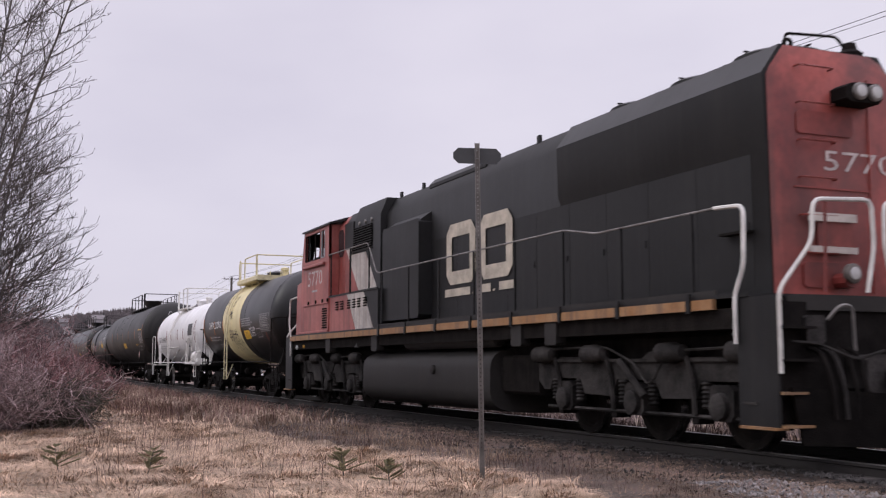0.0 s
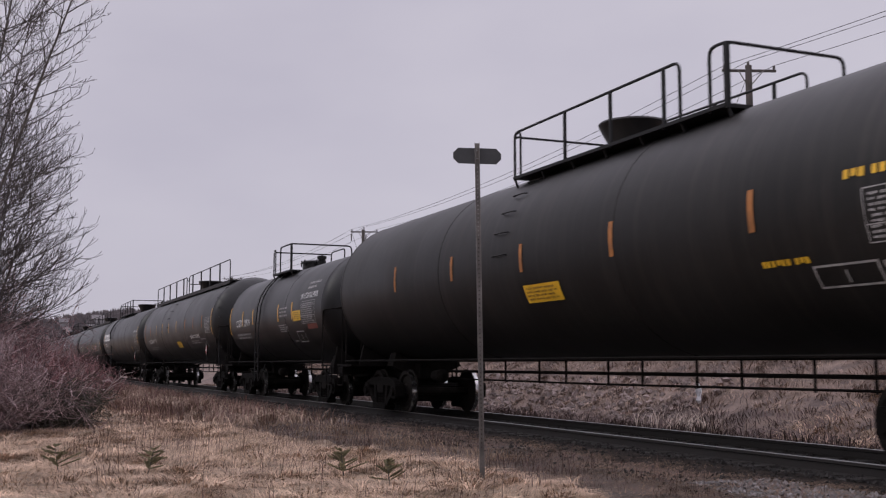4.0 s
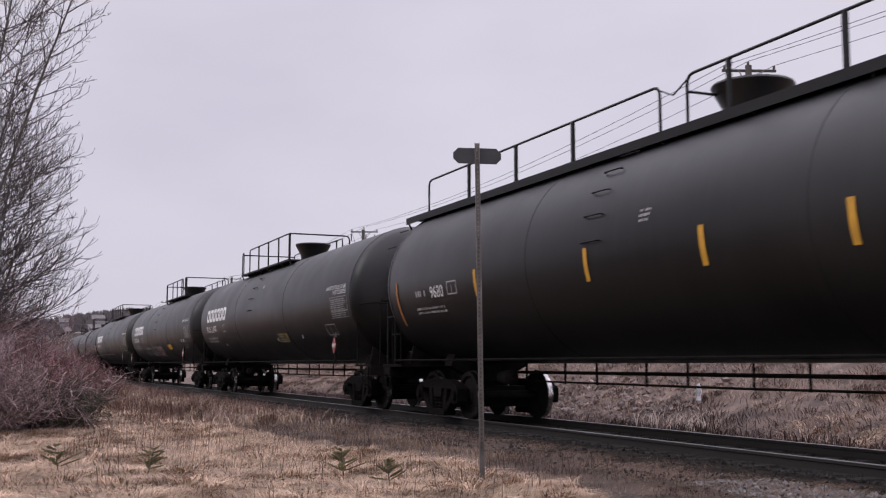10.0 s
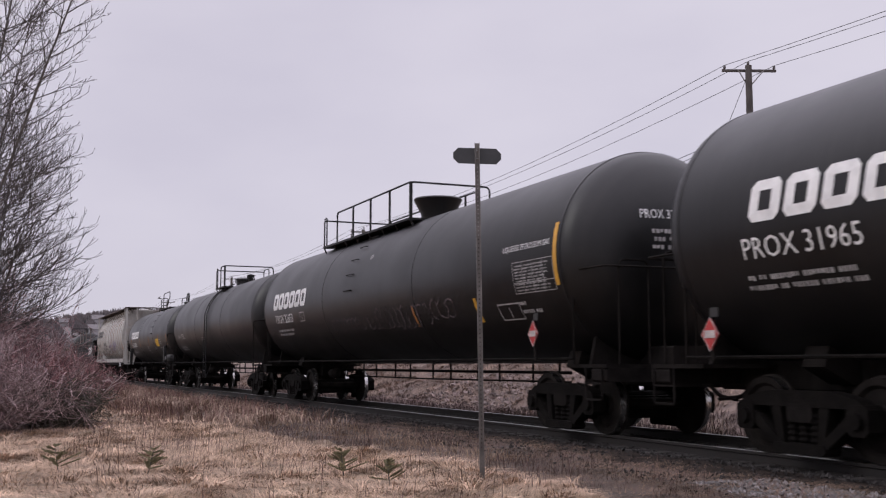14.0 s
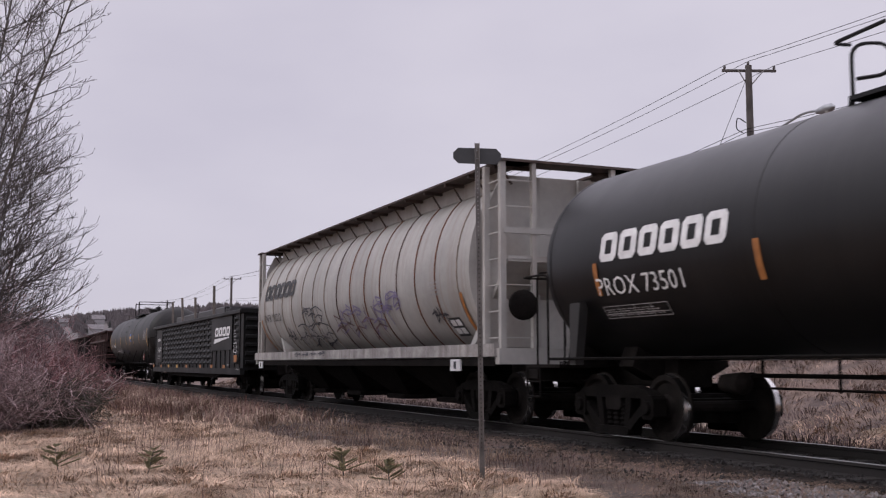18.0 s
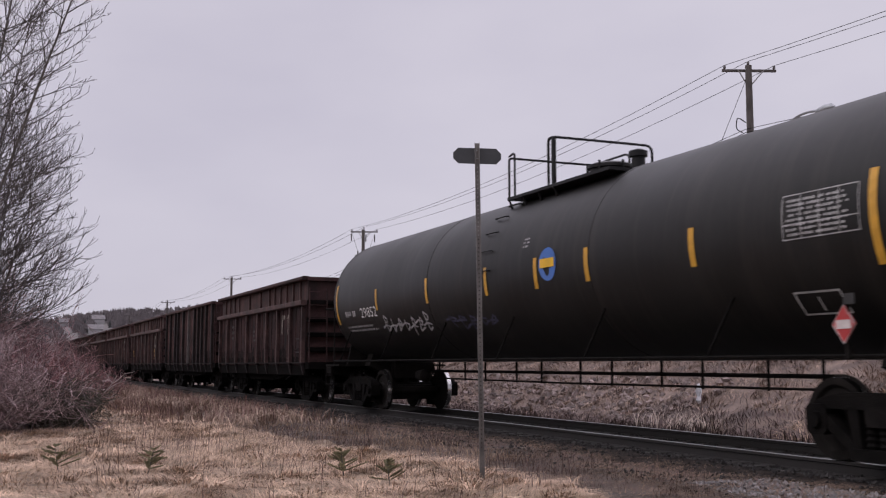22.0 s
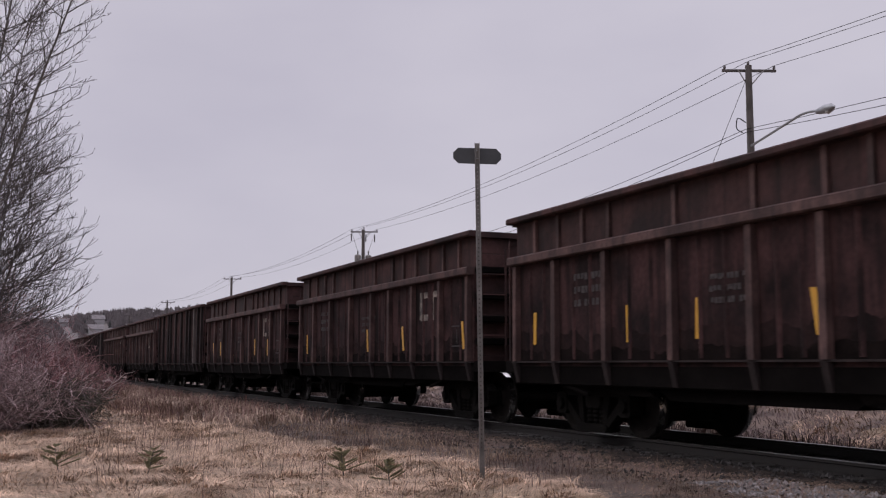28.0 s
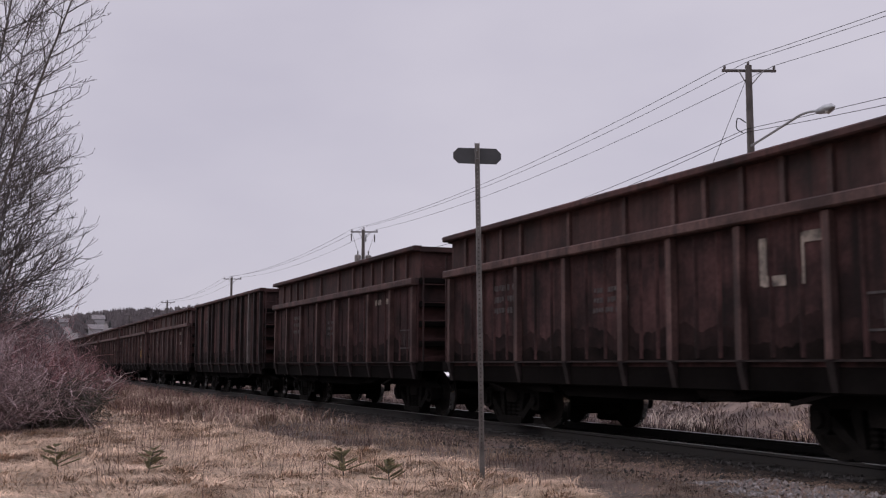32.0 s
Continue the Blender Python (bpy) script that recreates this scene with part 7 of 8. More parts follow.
def build_track():
    # the bed's colour is lowered to hold the shade under passing cars
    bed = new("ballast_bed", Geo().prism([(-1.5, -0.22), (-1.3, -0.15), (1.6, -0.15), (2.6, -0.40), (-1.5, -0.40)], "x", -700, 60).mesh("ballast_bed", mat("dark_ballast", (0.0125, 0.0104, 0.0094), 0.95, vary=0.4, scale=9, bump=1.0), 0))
    tagged(bed, "ballast under the rails, darkened for the shade beneath the train", "track bed", kind="structure")
    for y in (-0.7525, 0.7525):
        r = thing("rail", "worn steel rail with a bright running surface", "rail", "rails of the track", "structure")
        part("web", Geo().prism([(y - 0.07, -0.17), (y + 0.07, -0.17), (y + 0.07, -0.155), (y + 0.012, -0.13), (y + 0.012, -0.045), (y + 0.036, -0.035), (y + 0.036, -0.006), (y - 0.036, -0.006), (y - 0.036, -0.035), (y - 0.012, -0.045), (y - 0.012, -0.13), (y - 0.07, -0.155)], "x", -700, 60), STEEL_RAIL, r)
        part("head", Geo().bevel_box(-700, 60, y - 0.034, y + 0.034, -0.006, 0.0, 0.002), RAIL_TOP, r)
    me = Geo().bevel_box(-0.115, 0.115, -1.29, 1.29, -0.33, -0.135, 0.015, "y").mesh("sleeper", TIE)
    for i in range(150):
        t = new("sleeper", me)
        t.location = (4.0 - i * 0.53, random.uniform(-0.03, 0.03), random.uniform(-0.01, 0.005))
        t.parent = bed


build_track()


def stones(name, label, x0, x1, y0, y1, count, size, material, seed, dz=0.0):
    rng = np.random.default_rng(seed)
    xs, ys = rng.uniform(x0, x1, count), rng.uniform(y0, y1, count)
    g = Geo()
    base = [Vector(p) for p in ((1, 0, 0), (-1, 0, 0), (0, 1, 0), (0, -1, 0), (0, 0, 0.8), (0, 0, -0.8))]
    tri = [(0, 2, 4), (2, 1, 4), (1, 3, 4), (3, 0, 4), (2, 0, 5), (1, 2, 5), (3, 1, 5), (0, 3, 5)]
    for x, y in zip(xs, ys):
        s = size * rng.uniform(0.5, 1.4)
        e = Euler(rng.uniform(0, 6.28, 3)).to_matrix()
        k = Vector(rng.uniform(0.6, 1.3, 3))
        z = profile_z(x, y) if y > 1.9 or y < -1.3 else -0.155
        o = Vector((x, y, z + s * 0.25 + dz))
        g.add([o + e @ Vector((p.x * k.x, p.y * k.y, p.z * k.z)) * s for p in base], tri)
    ob = new(name, g.mesh(name, material, 0))
    return tagged(ob, label, "stones", kind="stuff")


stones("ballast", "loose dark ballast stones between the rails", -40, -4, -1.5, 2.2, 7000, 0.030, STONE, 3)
stones("gravel", "pale grey gravel showing between tufts of grass", -8.6, -6.8, -3.3, -2.2, 1000, 0.022, GRAVEL, 5)
stones("verge_stones", "brown stones scattered through the verge", -24.0, -7.0, -3.6, -1.3, 1500, 0.022, STONE, 6)


# ---- dry grass ----
def blades(name, label, spots, material, hmin, hmax, width, lean, seed, curl=0.5, heading=None):
    """Many bent blades, each of two joined pieces."""
    rng = np.random.default_rng(seed)
    n = len(spots)
    p = np.asarray(spots, dtype=float)
    h = rng.uniform(hmin, hmax, n)
    a = np.array([noise.noise(Vector((q[0] * 0.9, q[1] * 0.9, 2.0))) * 7.0 for q in spots]) + rng.normal(0, 0.7, n)
    if heading is not None:
        a = np.asarray(heading) + rng.normal(0, 0.35, n)
    ln = rng.uniform(0.25 * lean, lean, n) * h
    d = np.stack([np.cos(a), np.sin(a), np.zeros(n)], 1)
    b = a + np.pi / 2 + rng.normal(0, 0.5, n)
    side = np.stack([np.cos(b), np.sin(b), np.zeros(n)], 1) * (width * rng.uniform(0.6, 1.3, n))[:, None]
    up = np.array([0, 0, 1.0])
    mid = p + d * (ln * 0.35)[:, None] + up * (h * 0.6)[:, None]
    tip = p + d * (ln * (0.8 + curl))[:, None] + up * (h * (1 - 0.25 * curl))[:, None]
    vs = np.stack([p - side, p + side, mid + side * 0.8, mid - side * 0.8, tip], 1).reshape(-1, 3)
    k = np.arange(n) * 5
    quads = np.stack([k, k + 1, k + 2, k + 3], 1)
    tris = np.stack([k + 3, k + 2, k + 4], 1)
    me = bpy.data.meshes.new(name)
    me.vertices.add(len(vs))
    me.vertices.foreach_set("co", vs.ravel())
    loops = np.concatenate([quads.ravel(), tris.ravel()])
    me.loops.add(len(loops))
    me.loops.foreach_set("vertex_index", loops.astype(np.int32))
    starts = np.concatenate([np.arange(n) * 4, n * 4 + np.arange(n) * 3]).astype(np.int32)
    me.polygons.add(2 * n)
    me.polygons.foreach_set("loop_start", starts)
    me.update(calc_edges=True)
    me.validate()
    me.materials.append(material)
    ob = new(name, me)
    return tagged(ob, label, "grass", kind="stuff")


STRAW = mat("dry_straw", (0.55, 0.385, 0.275), 0.9, vary=0.4, scale=2.2, second=(0.69, 0.495, 0.352), island=0.5)
DITCH = mat("dull_ditch_weed", (0.125, 0.084, 0.074), 0.9, vary=0.4, scale=1.0, island=0.45)
BANK = mat("mauve_bank_grass", (0.30, 0.212, 0.180), 0.9, vary=0.4, scale=0.8, second=(0.40, 0.29, 0.22), island=0.5)
STUBBLE = mat("pinkish_stubble", (0.33, 0.225, 0.165), 0.9, vary=0.35, scale=1.4, second=(0.50, 0.36, 0.25), island=0.6)
VERGE = mat("brown_verge_litter", (0.165, 0.108, 0.074), 0.9, vary=0.35, scale=1.3, island=0.55)
STRAW_DULL = mat("dull_matted_straw", (0.33, 0.24, 0.175), 0.9, vary=0.25, scale=1.0, island=0.4)
WEED = mat("brown_weed_stalk", (0.135, 0.090, 0.080), 0.9, vary=0.3, scale=2.0, island=0.4)
REDSTEM = mat("red_osier_bark", (0.225, 0.092, 0.098), 0.75, vary=0.35, scale=2.0, second=(0.30, 0.165, 0.165), island=0.6)
REDWEED = mat("dull_red_weed_stalk", (0.19, 0.088, 0.080), 0.85, vary=0.35, scale=1.5, second=(0.30, 0.19, 0.15), island=0.5)
GREYSTEM = mat("grey_twig_bark", (0.285, 0.208, 0.206), 0.85, vary=0.3, scale=3.0, island=0.55)
BARK = mat("grey_brown_bark", (0.085, 0.072, 0.064), 0.9, vary=0.3, scale=6.0, bump=0.5)
TWIG = mat("fine_grey_twig", (0.072, 0.061, 0.058), 0.9, vary=0.25, scale=5.0, island=0.25)
DARKTWIG = mat("green_black_twig", (0.062, 0.058, 0.045), 0.9, vary=0.3, scale=3.0, second=(0.11, 0.10, 0.075), island=0.5)
BLEACHED = mat("bleached_dead_wood", (0.42, 0.35, 0.335), 0.85, vary=0.2, scale=5.0, bump=0.3)
REED = mat("bleached_reed", (0.56, 0.46, 0.385), 0.9, vary=0.15, scale=3.0, island=0.3)
NEEDLE = mat("young_fir_needles", (0.185, 0.165, 0.090), 0.8, vary=0.3, scale=5.0, island=0.4)


def scatter(n, x0, x1, y0, y1, seed, clump=0.9, keep=0.42):
    """Places on the ground, gathered in tufts."""
    rng = np.random.default_rng(seed)
    out = []
    while len(out) < n:
        x, y = rng.uniform(x0, x1), rng.uniform(y0, y1)
        q = noise.noise(Vector((x * clump, y * clump, seed))) * 0.5 + 0.5
        if q > keep * rng.uniform(0.6, 1.2):
            out.append((x, y, profile_z(x, y) - 0.02))
    return out


def straw_zone(x, y):
    """True where straw covers the ground; nearer the track it thins out into weeds."""
    edge = -4.5 - 0.10 * max(0.0, min(20.0, -9.0 - x)) + 0.9 * noise.noise(Vector((x * 0.3, y * 0.3, 7.0)))
    return y < edge


def split(spots):
    return [q for q in spots if straw_zone(q[0], q[1])], [q for q in spots if not straw_zone(q[0], q[1])]


near_straw, near_verge = split(scatter(175000, -20, -7.0, -10.2, -1.2, 21, keep=0.30))
blades("matted_grass", "matted pale dry grass lying flat", near_straw, STRAW, 0.015, 0.075, 0.0046, 4.6, 1, 0.9)
near_verge = [q for q in near_verge if q[1] < -2.35 + 0.5 * noise.noise(Vector((q[0] * 0.7, q[1] * 0.7, 8.0)))]
blades("verge_litter", "thin brown litter on the gravelly verge", near_verge[:36000], VERGE, 0.012, 0.06, 0.0042, 6.0, 11, 0.9)
tufts, verge = split(scatter(46000, -22, -7.0, -10.5, -2.2, 22, clump=1.6, keep=0.60))
blades("dry_grass", "pale dry grass tufts standing in matted grass", tufts[:30000], STUBBLE, 0.03, 0.13, 0.0040, 1.8, 2, 0.9)
blades("verge_weeds", "thin mauve-brown weed stalks on the verge", [q for q in verge if q[1] < -2.5][:5500], WEED, 0.03, 0.14, 0.0026, 1.1, 12, 0.5)
# tussocks: blades combed outwards from a crown and swept over to one side
rt = np.random.default_rng(61)
crown, comb = [], []
for i in range(230):
    x, y, sweep = rt.uniform(-19, -7.6), rt.uniform(-9.8, -4.3), rt.uniform(0, 6.28)
    if not straw_zone(x, y):
        continue
    for k in range(85):
        a, r = rt.uniform(0, 6.28), 0.13 * math.sqrt(rt.random())
        px, py = x + r * math.cos(a), y + r * math.sin(a)
        crown.append((px, py, profile_z(px, py) - 0.01))
        comb.append(math.atan2(math.sin(a) + 1.2 * math.sin(sweep), math.cos(a) + 1.2 * math.cos(sweep)))
blades("grass_tussocks", "bleached tussocks combed flat by winter", crown, STRAW, 0.05, 0.13, 0.0050, 2.6, 62, 1.0, comb)
far_straw, far_verge = split(scatter(60000, -80, -19, -11.0, -3.1, 23, keep=0.40))
blades("dry_grass_far", "pale dry grass further along the track", far_straw, STRAW, 0.03, 0.16, 0.010, 4.0, 3, 0.9)
blades("verge_weeds_far", "brown and red weeds along the track", far_verge[:16000], STRAW_DULL, 0.06, 0.30, 0.009, 1.6, 13, 0.6)
blades("weeds", "thin brown weed stalks", scatter(2600, -24, -8.0, -8.5, -3.0, 24, clump=0.6, keep=0.62), WEED, 0.10, 0.34, 0.0026, 0.6, 4, 0.3)
blades("track_side_litter", "short brown grass withered beside the rails", scatter(22000, -20, -7.0, -3.8, -1.75, 37, clump=1.3, keep=0.5), VERGE, 0.012, 0.055, 0.0030, 3.0, 38, 0.9)
blades("straw_stems", "upright pale stems standing in the straw", scatter(7000, -24, -11.0, -7.2, -3.6, 34, clump=1.1, keep=0.55), STUBBLE, 0.05, 0.19, 0.0022, 0.8, 35, 0.4)
blades("red_weeds", "reddish weed stalks along the track", scatter(12000, -70, -19.5, -6.8, -3.2, 25, keep=0.50), REDWEED, 0.12, 0.45, 0.005, 0.6, 5, 0.4)
bank = scatter(110000, -75, 0, 4.4, 12.0, 26, keep=0.36)
at_foot = lambda q: -23 < q[0] < -16.6 and q[1] < 6.6 + noise.noise(Vector((q[0] * 0.6, q[1] * 0.6, 6.0)))
blades("bank_grass", "dry grass lying on the bank behind the track", [q for q in bank if not at_foot(q) and q[0] < -17], BANK, 0.04, 0.20, 0.0085, 3.0, 6, 1.0)
blades("bank_stubble", "tawny dry grass lying on the bank", [q for q in bank if not at_foot(q) and q[0] >= -17], STUBBLE, 0.04, 0.16, 0.0075, 3.2, 39, 1.0)
blades("bank_brush", "dark brown brush at the foot of the bank", [q for q in bank if at_foot(q)], DITCH, 0.05, 0.24, 0.0070, 2.0, 36, 0.9)
blades("bank_straw", "pale dry grass on top of the bank", scatter(34000, -17.4, -1.5, 4.1, 12.0, 31, clump=0.35, keep=0.42), STRAW, 0.05, 0.22, 0.0085, 3.0, 31, 1.0)
blades("bank_weeds", "brown weeds scattered over the bank", scatter(6000, -75, -8, 4.4, 10.0, 29, clump=0.35, keep=0.60), DITCH, 0.08, 0.32, 0.007, 1.4, 9, 0.6)
blades("ditch_weeds", "brown weeds in the ditch behind the track", scatter(15000, -60, -4, 2.3, 5.4, 27, keep=0.40), DITCH, 0.08, 0.34, 0.008, 1.6, 7, 0.7)
blades("reeds", "bleached broken reeds in the ditch", scatter(190, -20.5, -16.9, 3.0, 4.2, 28, clump=0.8, keep=0.45), REED, 0.22, 0.62, 0.0095, 0.9, 8, 0.3)
stones("bank_rocks", "pale rocks piled on the bank", -38, -22, 4.4, 8.6, 800, 0.105, mat("pale_bank_rock", (0.23, 0.18, 0.165), 0.9, vary=0.35, scale=3, bump=0.6, island=0.4), 17)


def white_rag():
    t = thing("plastic_bag", "white torn plastic bag caught on a ditch stake", "bag")
    rng = random.Random(4)
    x, y, z = -18.19, 4.0, 0.30
    part("stake", Geo().tube([(x, y + 0.02, profile_z(x, y) - 0.05), (x + 0.02, y + 0.02, 0.66)], 0.014, 5), WEED, t)
    ring = lambda h, r: [Vector((x + r * math.cos(a) * rng.uniform(0.6, 1.3), y - 0.02 + r * math.sin(a) * rng.uniform(0.6, 1.3), h)) for a in [k * math.pi / 4 for k in range(8)]]
    rings = [ring(h, r) for h, r in ((0.66, 0.02), (0.60, 0.05), (0.50, 0.07), (0.40, 0.045), (0.32, 0.06), (0.26, 0.02))]
    g = Geo().add([p for q in rings for p in q], [(i * 8 + j, i * 8 + (j + 1) % 8, (i + 1) * 8 + (j + 1) % 8, (i + 1) * 8 + j) for i in range(5) for j in range(8)])
    part("sheet", g, mat("white_plastic_film", (0.70, 0.70, 0.72), 0.4, vary=0.15, scale=9), t)


white_rag()


# ---- bare trees and shrubs ----
def branch(g, rng, p, d, length, r, depth, up=0.25, spread=0.6, kids=4, curve=0.18, thin=0.0):
    """One bent limb with its side twigs."""
    n = 5 if depth > 1 else 3
    pts, q = [p], d.normalized()
    for i in range(n):
        q = (q + Vector((rng.uniform(-curve, curve), rng.uniform(-curve, curve), rng.uniform(-curve, curve) + up * 0.12))).normalized()
        pts.append(pts[-1] + q * (length / n))
    g.tube(pts, r, 5 if depth > 2 else 3, max(0.0040, r * 0.3))
    if depth <= 0:
        return
    for k in range(kids):
        f = rng.uniform(0.18, 1.0)
        i = min(n - 1, int(f * n))
        s = pts[i] + (pts[i + 1] - pts[i]) * (f * n - i)
        a = (pts[i + 1] - pts[i]).normalized()
        o = a.orthogonal().normalized()
        o.rotate(Matrix.Rotation(rng.uniform(0, 6.28), 3, a))
        nd = (a * (1 - spread * 0.5) + o * spread + Vector((0, 0, up))).normalized()
        branch(g, rng, s, nd, length * rng.uniform(0.35, 0.62), max(0.0047, r * 0.45), depth - 1, up, spread, kids, curve)


def spray(g, rng, p, d, length, r, depth, rise, gap):
    """A limb that curves up towards its tip, with alternate twigs along it and buds at the ends."""
    n = (2, 4, 7)[depth]
    pts, q = [p], d.normalized()
    for i in range(n):
        q = (q + Vector((rng.gauss(0, 0.07), rng.gauss(0, 0.07), rise * 1.4 / n + rng.gauss(0, 0.06)))).normalized()
        pts.append(pts[-1] + q * (length / n))
    g.tube(pts, r, 5 if depth == 2 else 3, max(0.0036, r * 0.35))
    if depth == 0:
        if rng.random() < 0.5:
            o, s = pts[-1], rng.uniform(0.007, 0.012)
            g.add([o + Vector(k) * s for k in ((1, 0, 0), (-1, 0, 0), (0, 1, 0), (0, -1, 0), (0, 0, 1.6), (0, 0, -1))], [(0, 2, 4), (2, 1, 4), (1, 3, 4), (3, 0, 4), (2, 0, 5), (1, 2, 5), (3, 1, 5), (0, 3, 5)])
        return
    count = max(2, int(length / gap))
    turn = rng.uniform(0, 6.28)
    for k in range(count):
        f = 0.14 + 0.84 * (k + rng.random()) / count
        i = min(n - 1, int(f * n))
        s = pts[i] + (pts[i + 1] - pts[i]) * (f * n - i)
        a = (pts[i + 1] - pts[i]).normalized()
        o = a.orthogonal().normalized()
        o.rotate(Matrix.Rotation(turn + (k % 2) * math.pi + rng.uniform(-1.1, 1.1), 3, a))
        w = rng.uniform(0.55, 0.95)
        nd = (a + o * w + Vector((0, 0, 0.08))).normalized()
        ln = (length * rng.uniform(0.30, 0.55) * (1.1 - 0.72 * f) + 0.10) if depth == 2 else length * rng.uniform(0.20, 0.50) * (1.15 - 0.5 * f) + 0.03
        spray(g, rng, s, nd, ln, max(0.0042, r * (0.42 if depth == 2 else 0.6)), depth - 1, rise, gap * 1.1)


def bare_tree(stems, seed, reach, limbs, low=0.12, gap=0.17):
    """Stems are bent lines from the ground or from one another; limbs spring from each all round."""
    rng = random.Random(seed)
    t = thing("bare_tree", "leafless grey-brown tree with fine upswept twigs", "tree", "bare trees by the track")
    for j, (pts, r) in enumerate(stems):
        pts = bend([Vector(p) for p in pts], 0.5, 4)
        pts[0].z = profile_z(pts[0].x, pts[0].y) - 0.1 if j == 0 else pts[0].z
        part("trunk" if j == 0 else "leader", Geo().tube(pts, r, 8, r * 0.25), BARK, t)
        run = [0.0]
        for p, q in zip(pts, pts[1:]):
            run.append(run[-1] + (q - p).length)
        m = limbs if j == 0 else int(limbs * run[-1] / 10.0)
        for k in range(m):
            f = low + (1 - low) * (k + rng.random()) / m
            i = max(i for i in range(len(run) - 1) if run[i] <= f * run[-1])
            s = pts[i] + (pts[i + 1] - pts[i]) * ((f * run[-1] - run[i]) / (run[i + 1] - run[i]))
            a = k * 2.4 + rng.uniform(-0.5, 0.5)
            up = 0.10 + 0.42 * min(1.0, (s.z - 1.0) / 6.0)
            g = Geo()
            ln = reach * rng.uniform(0.75, 1.05) * (1.0 if j == 0 else 0.55) * (1.0 - 0.25 * f)
            spray(g, rng, s, Vector((math.cos(a), math.sin(a), up)), ln, 0.0085 + 0.004 * ln, 2, 0.34, gap)
            part("limb", g, TWIG, t, angle=0)
    return t


def shrub(x, y, height, seed, material, stems=26, label="leafless shrub with dark red twigs", old=2):
    rng = random.Random(seed)
    t = thing("shrub", label, "shrub", "shrubs by the track")
    z = profile_z(x, y)
    for k in range(5):
        g = Geo()
        for i in range(stems // 5):
            a, q = rng.uniform(0, 6.28), rng.uniform(0.2, 1.3)
            o = Vector((x + rng.uniform(-0.45, 0.45), y + rng.uniform(-0.45, 0.45), z - 0.03))
            branch(g, rng, o, Vector((math.cos(a) * q, math.sin(a) * q, 1)), height * rng.uniform(0.55, 1.05), 0.0085, 2, 0.05, 0.85, 6, 0.32)
        part("branch", g, material, t, angle=0)
    for k in range(old):
        a = rng.uniform(0, 6.28)
        g = Geo()
        branch(g, rng, Vector((x, y, z - 0.03)), Vector((math.cos(a), math.sin(a), 0.55)), height * 1.15, 0.024, 2, -0.02, 0.7, 4, 0.42)
        part("old_branch", g, GREYSTEM, t, "bleached arching branch", angle=0)
    return t


def snag(x, y, z, height, seed, lean):
    """A dead forked branch standing out of the shrubs."""
    rng = random.Random(seed)
    t = thing("dead_branch", "bleached forked dead branch standing among shrubs", "branch", "dead branches in the shrubs")
    p, d, pts = Vector((x, y, profile_z(x, y) - 0.05)), Vector((lean[0], lean[1], 1)).normalized(), []
    for i in range(7):
        pts.append(p.copy())
        d = (d + Vector((rng.gauss(0, 0.16), rng.gauss(0, 0.16), rng.gauss(0, 0.10)))).normalized()
        p = p + d * (height / 6)
    part("stem", Geo().tube(pts, 0.022, 6, 0.009), BLEACHED, t)
    for k, i in enumerate((2, 3, 4, 4, 5, 5)):
        g = Geo()
        a = lean[1] * 2 + (1.3 if k % 2 else -1.3) + rng.uniform(-0.5, 0.5)
        branch(g, rng, pts[i], Vector((0.4 * math.cos(a), math.sin(a), rng.uniform(0.1, 0.7))), height * rng.uniform(0.25, 0.42), 0.012, 1, 0.2, 0.7, 3, 0.3)
        part("fork", g, BLEACHED, t, angle=0)
    return t


# the tall tree nearest the picture's edge, with a slender leader leaning over the track side
bare_tree([([(-22, -10.0, 0), (-22.1, -9.95, 4.0), (-21.9, -9.85, 8.0), (-22, -9.8, 12.5)], 0.11),
           ([(-22, -9.93, 2.6), (-22, -9.25, 4.5), (-22, -8.62, 6.7), (-22, -8.05, 8.5), (-22, -7.9, 9.6)], 0.035),
           ([(-22.1, -9.95, 3.0), (-22.6, -9.6, 5.6), (-22.8, -9.2, 8.6), (-22.9, -9.0, 10.4)], 0.035)], 5, 2.75, 46)
bare_tree([([(-27, -10.6, 0), (-27, -10.5, 5.0), (-27.2, -10.2, 10.0), (-27.2, -10.0, 14.0)], 0.12),
           ([(-27, -10.5, 3.2), (-27, -9.3, 6.2), (-26.8, -8.7, 9.5)], 0.04)], 8, 3.3, 38)
# lower, wider trees whose limbs reach out almost level
bare_tree([([(-24, -9.75, 0), (-24, -9.6, 2.2), (-24.1, -9.4, 5.6)], 0.07),
           ([(-24, -9.7, 1.0), (-23.6, -9.0, 3.0), (-23.4, -8.6, 4.6)], 0.03)], 21, 2.7, 44, 0.24)
bare_tree([([(-28.5, -9.6, 0), (-28.5, -9.3, 2.6), (-28.4, -9.0, 6.0)], 0.07)], 33, 2.9, 36, 0.24)
rs = random.Random(77)
RED_LABEL, GREY_LABEL = "leafless shrub with dark red twigs", "leafless shrub with pale grey twigs"
for i in range(40):
    x = rs.uniform(-32, -17.6)
    red = i % 2 if x < -22 else i % 4 == 0
    shrub(x, rs.uniform(-10.4, -9.12 + 0.065 * (-17 - x)), rs.uniform(0.9, 1.7) if x > -24 else rs.uniform(1.3, 2.1), 100 + i, REDSTEM if red else GREYSTEM, 36, RED_LABEL if red else GREY_LABEL, 1)
for x, y, hgt in ((-19.6, -8.35, 0.75), (-20.4, -8.05, 0.8), (-20.9, -8.45, 0.9), (-19.2, -8.75, 0.7)):
    shrub(x, y, hgt, int(-x * 31), DARKTWIG, 44, "low dense bush with green-black twigs", 0)
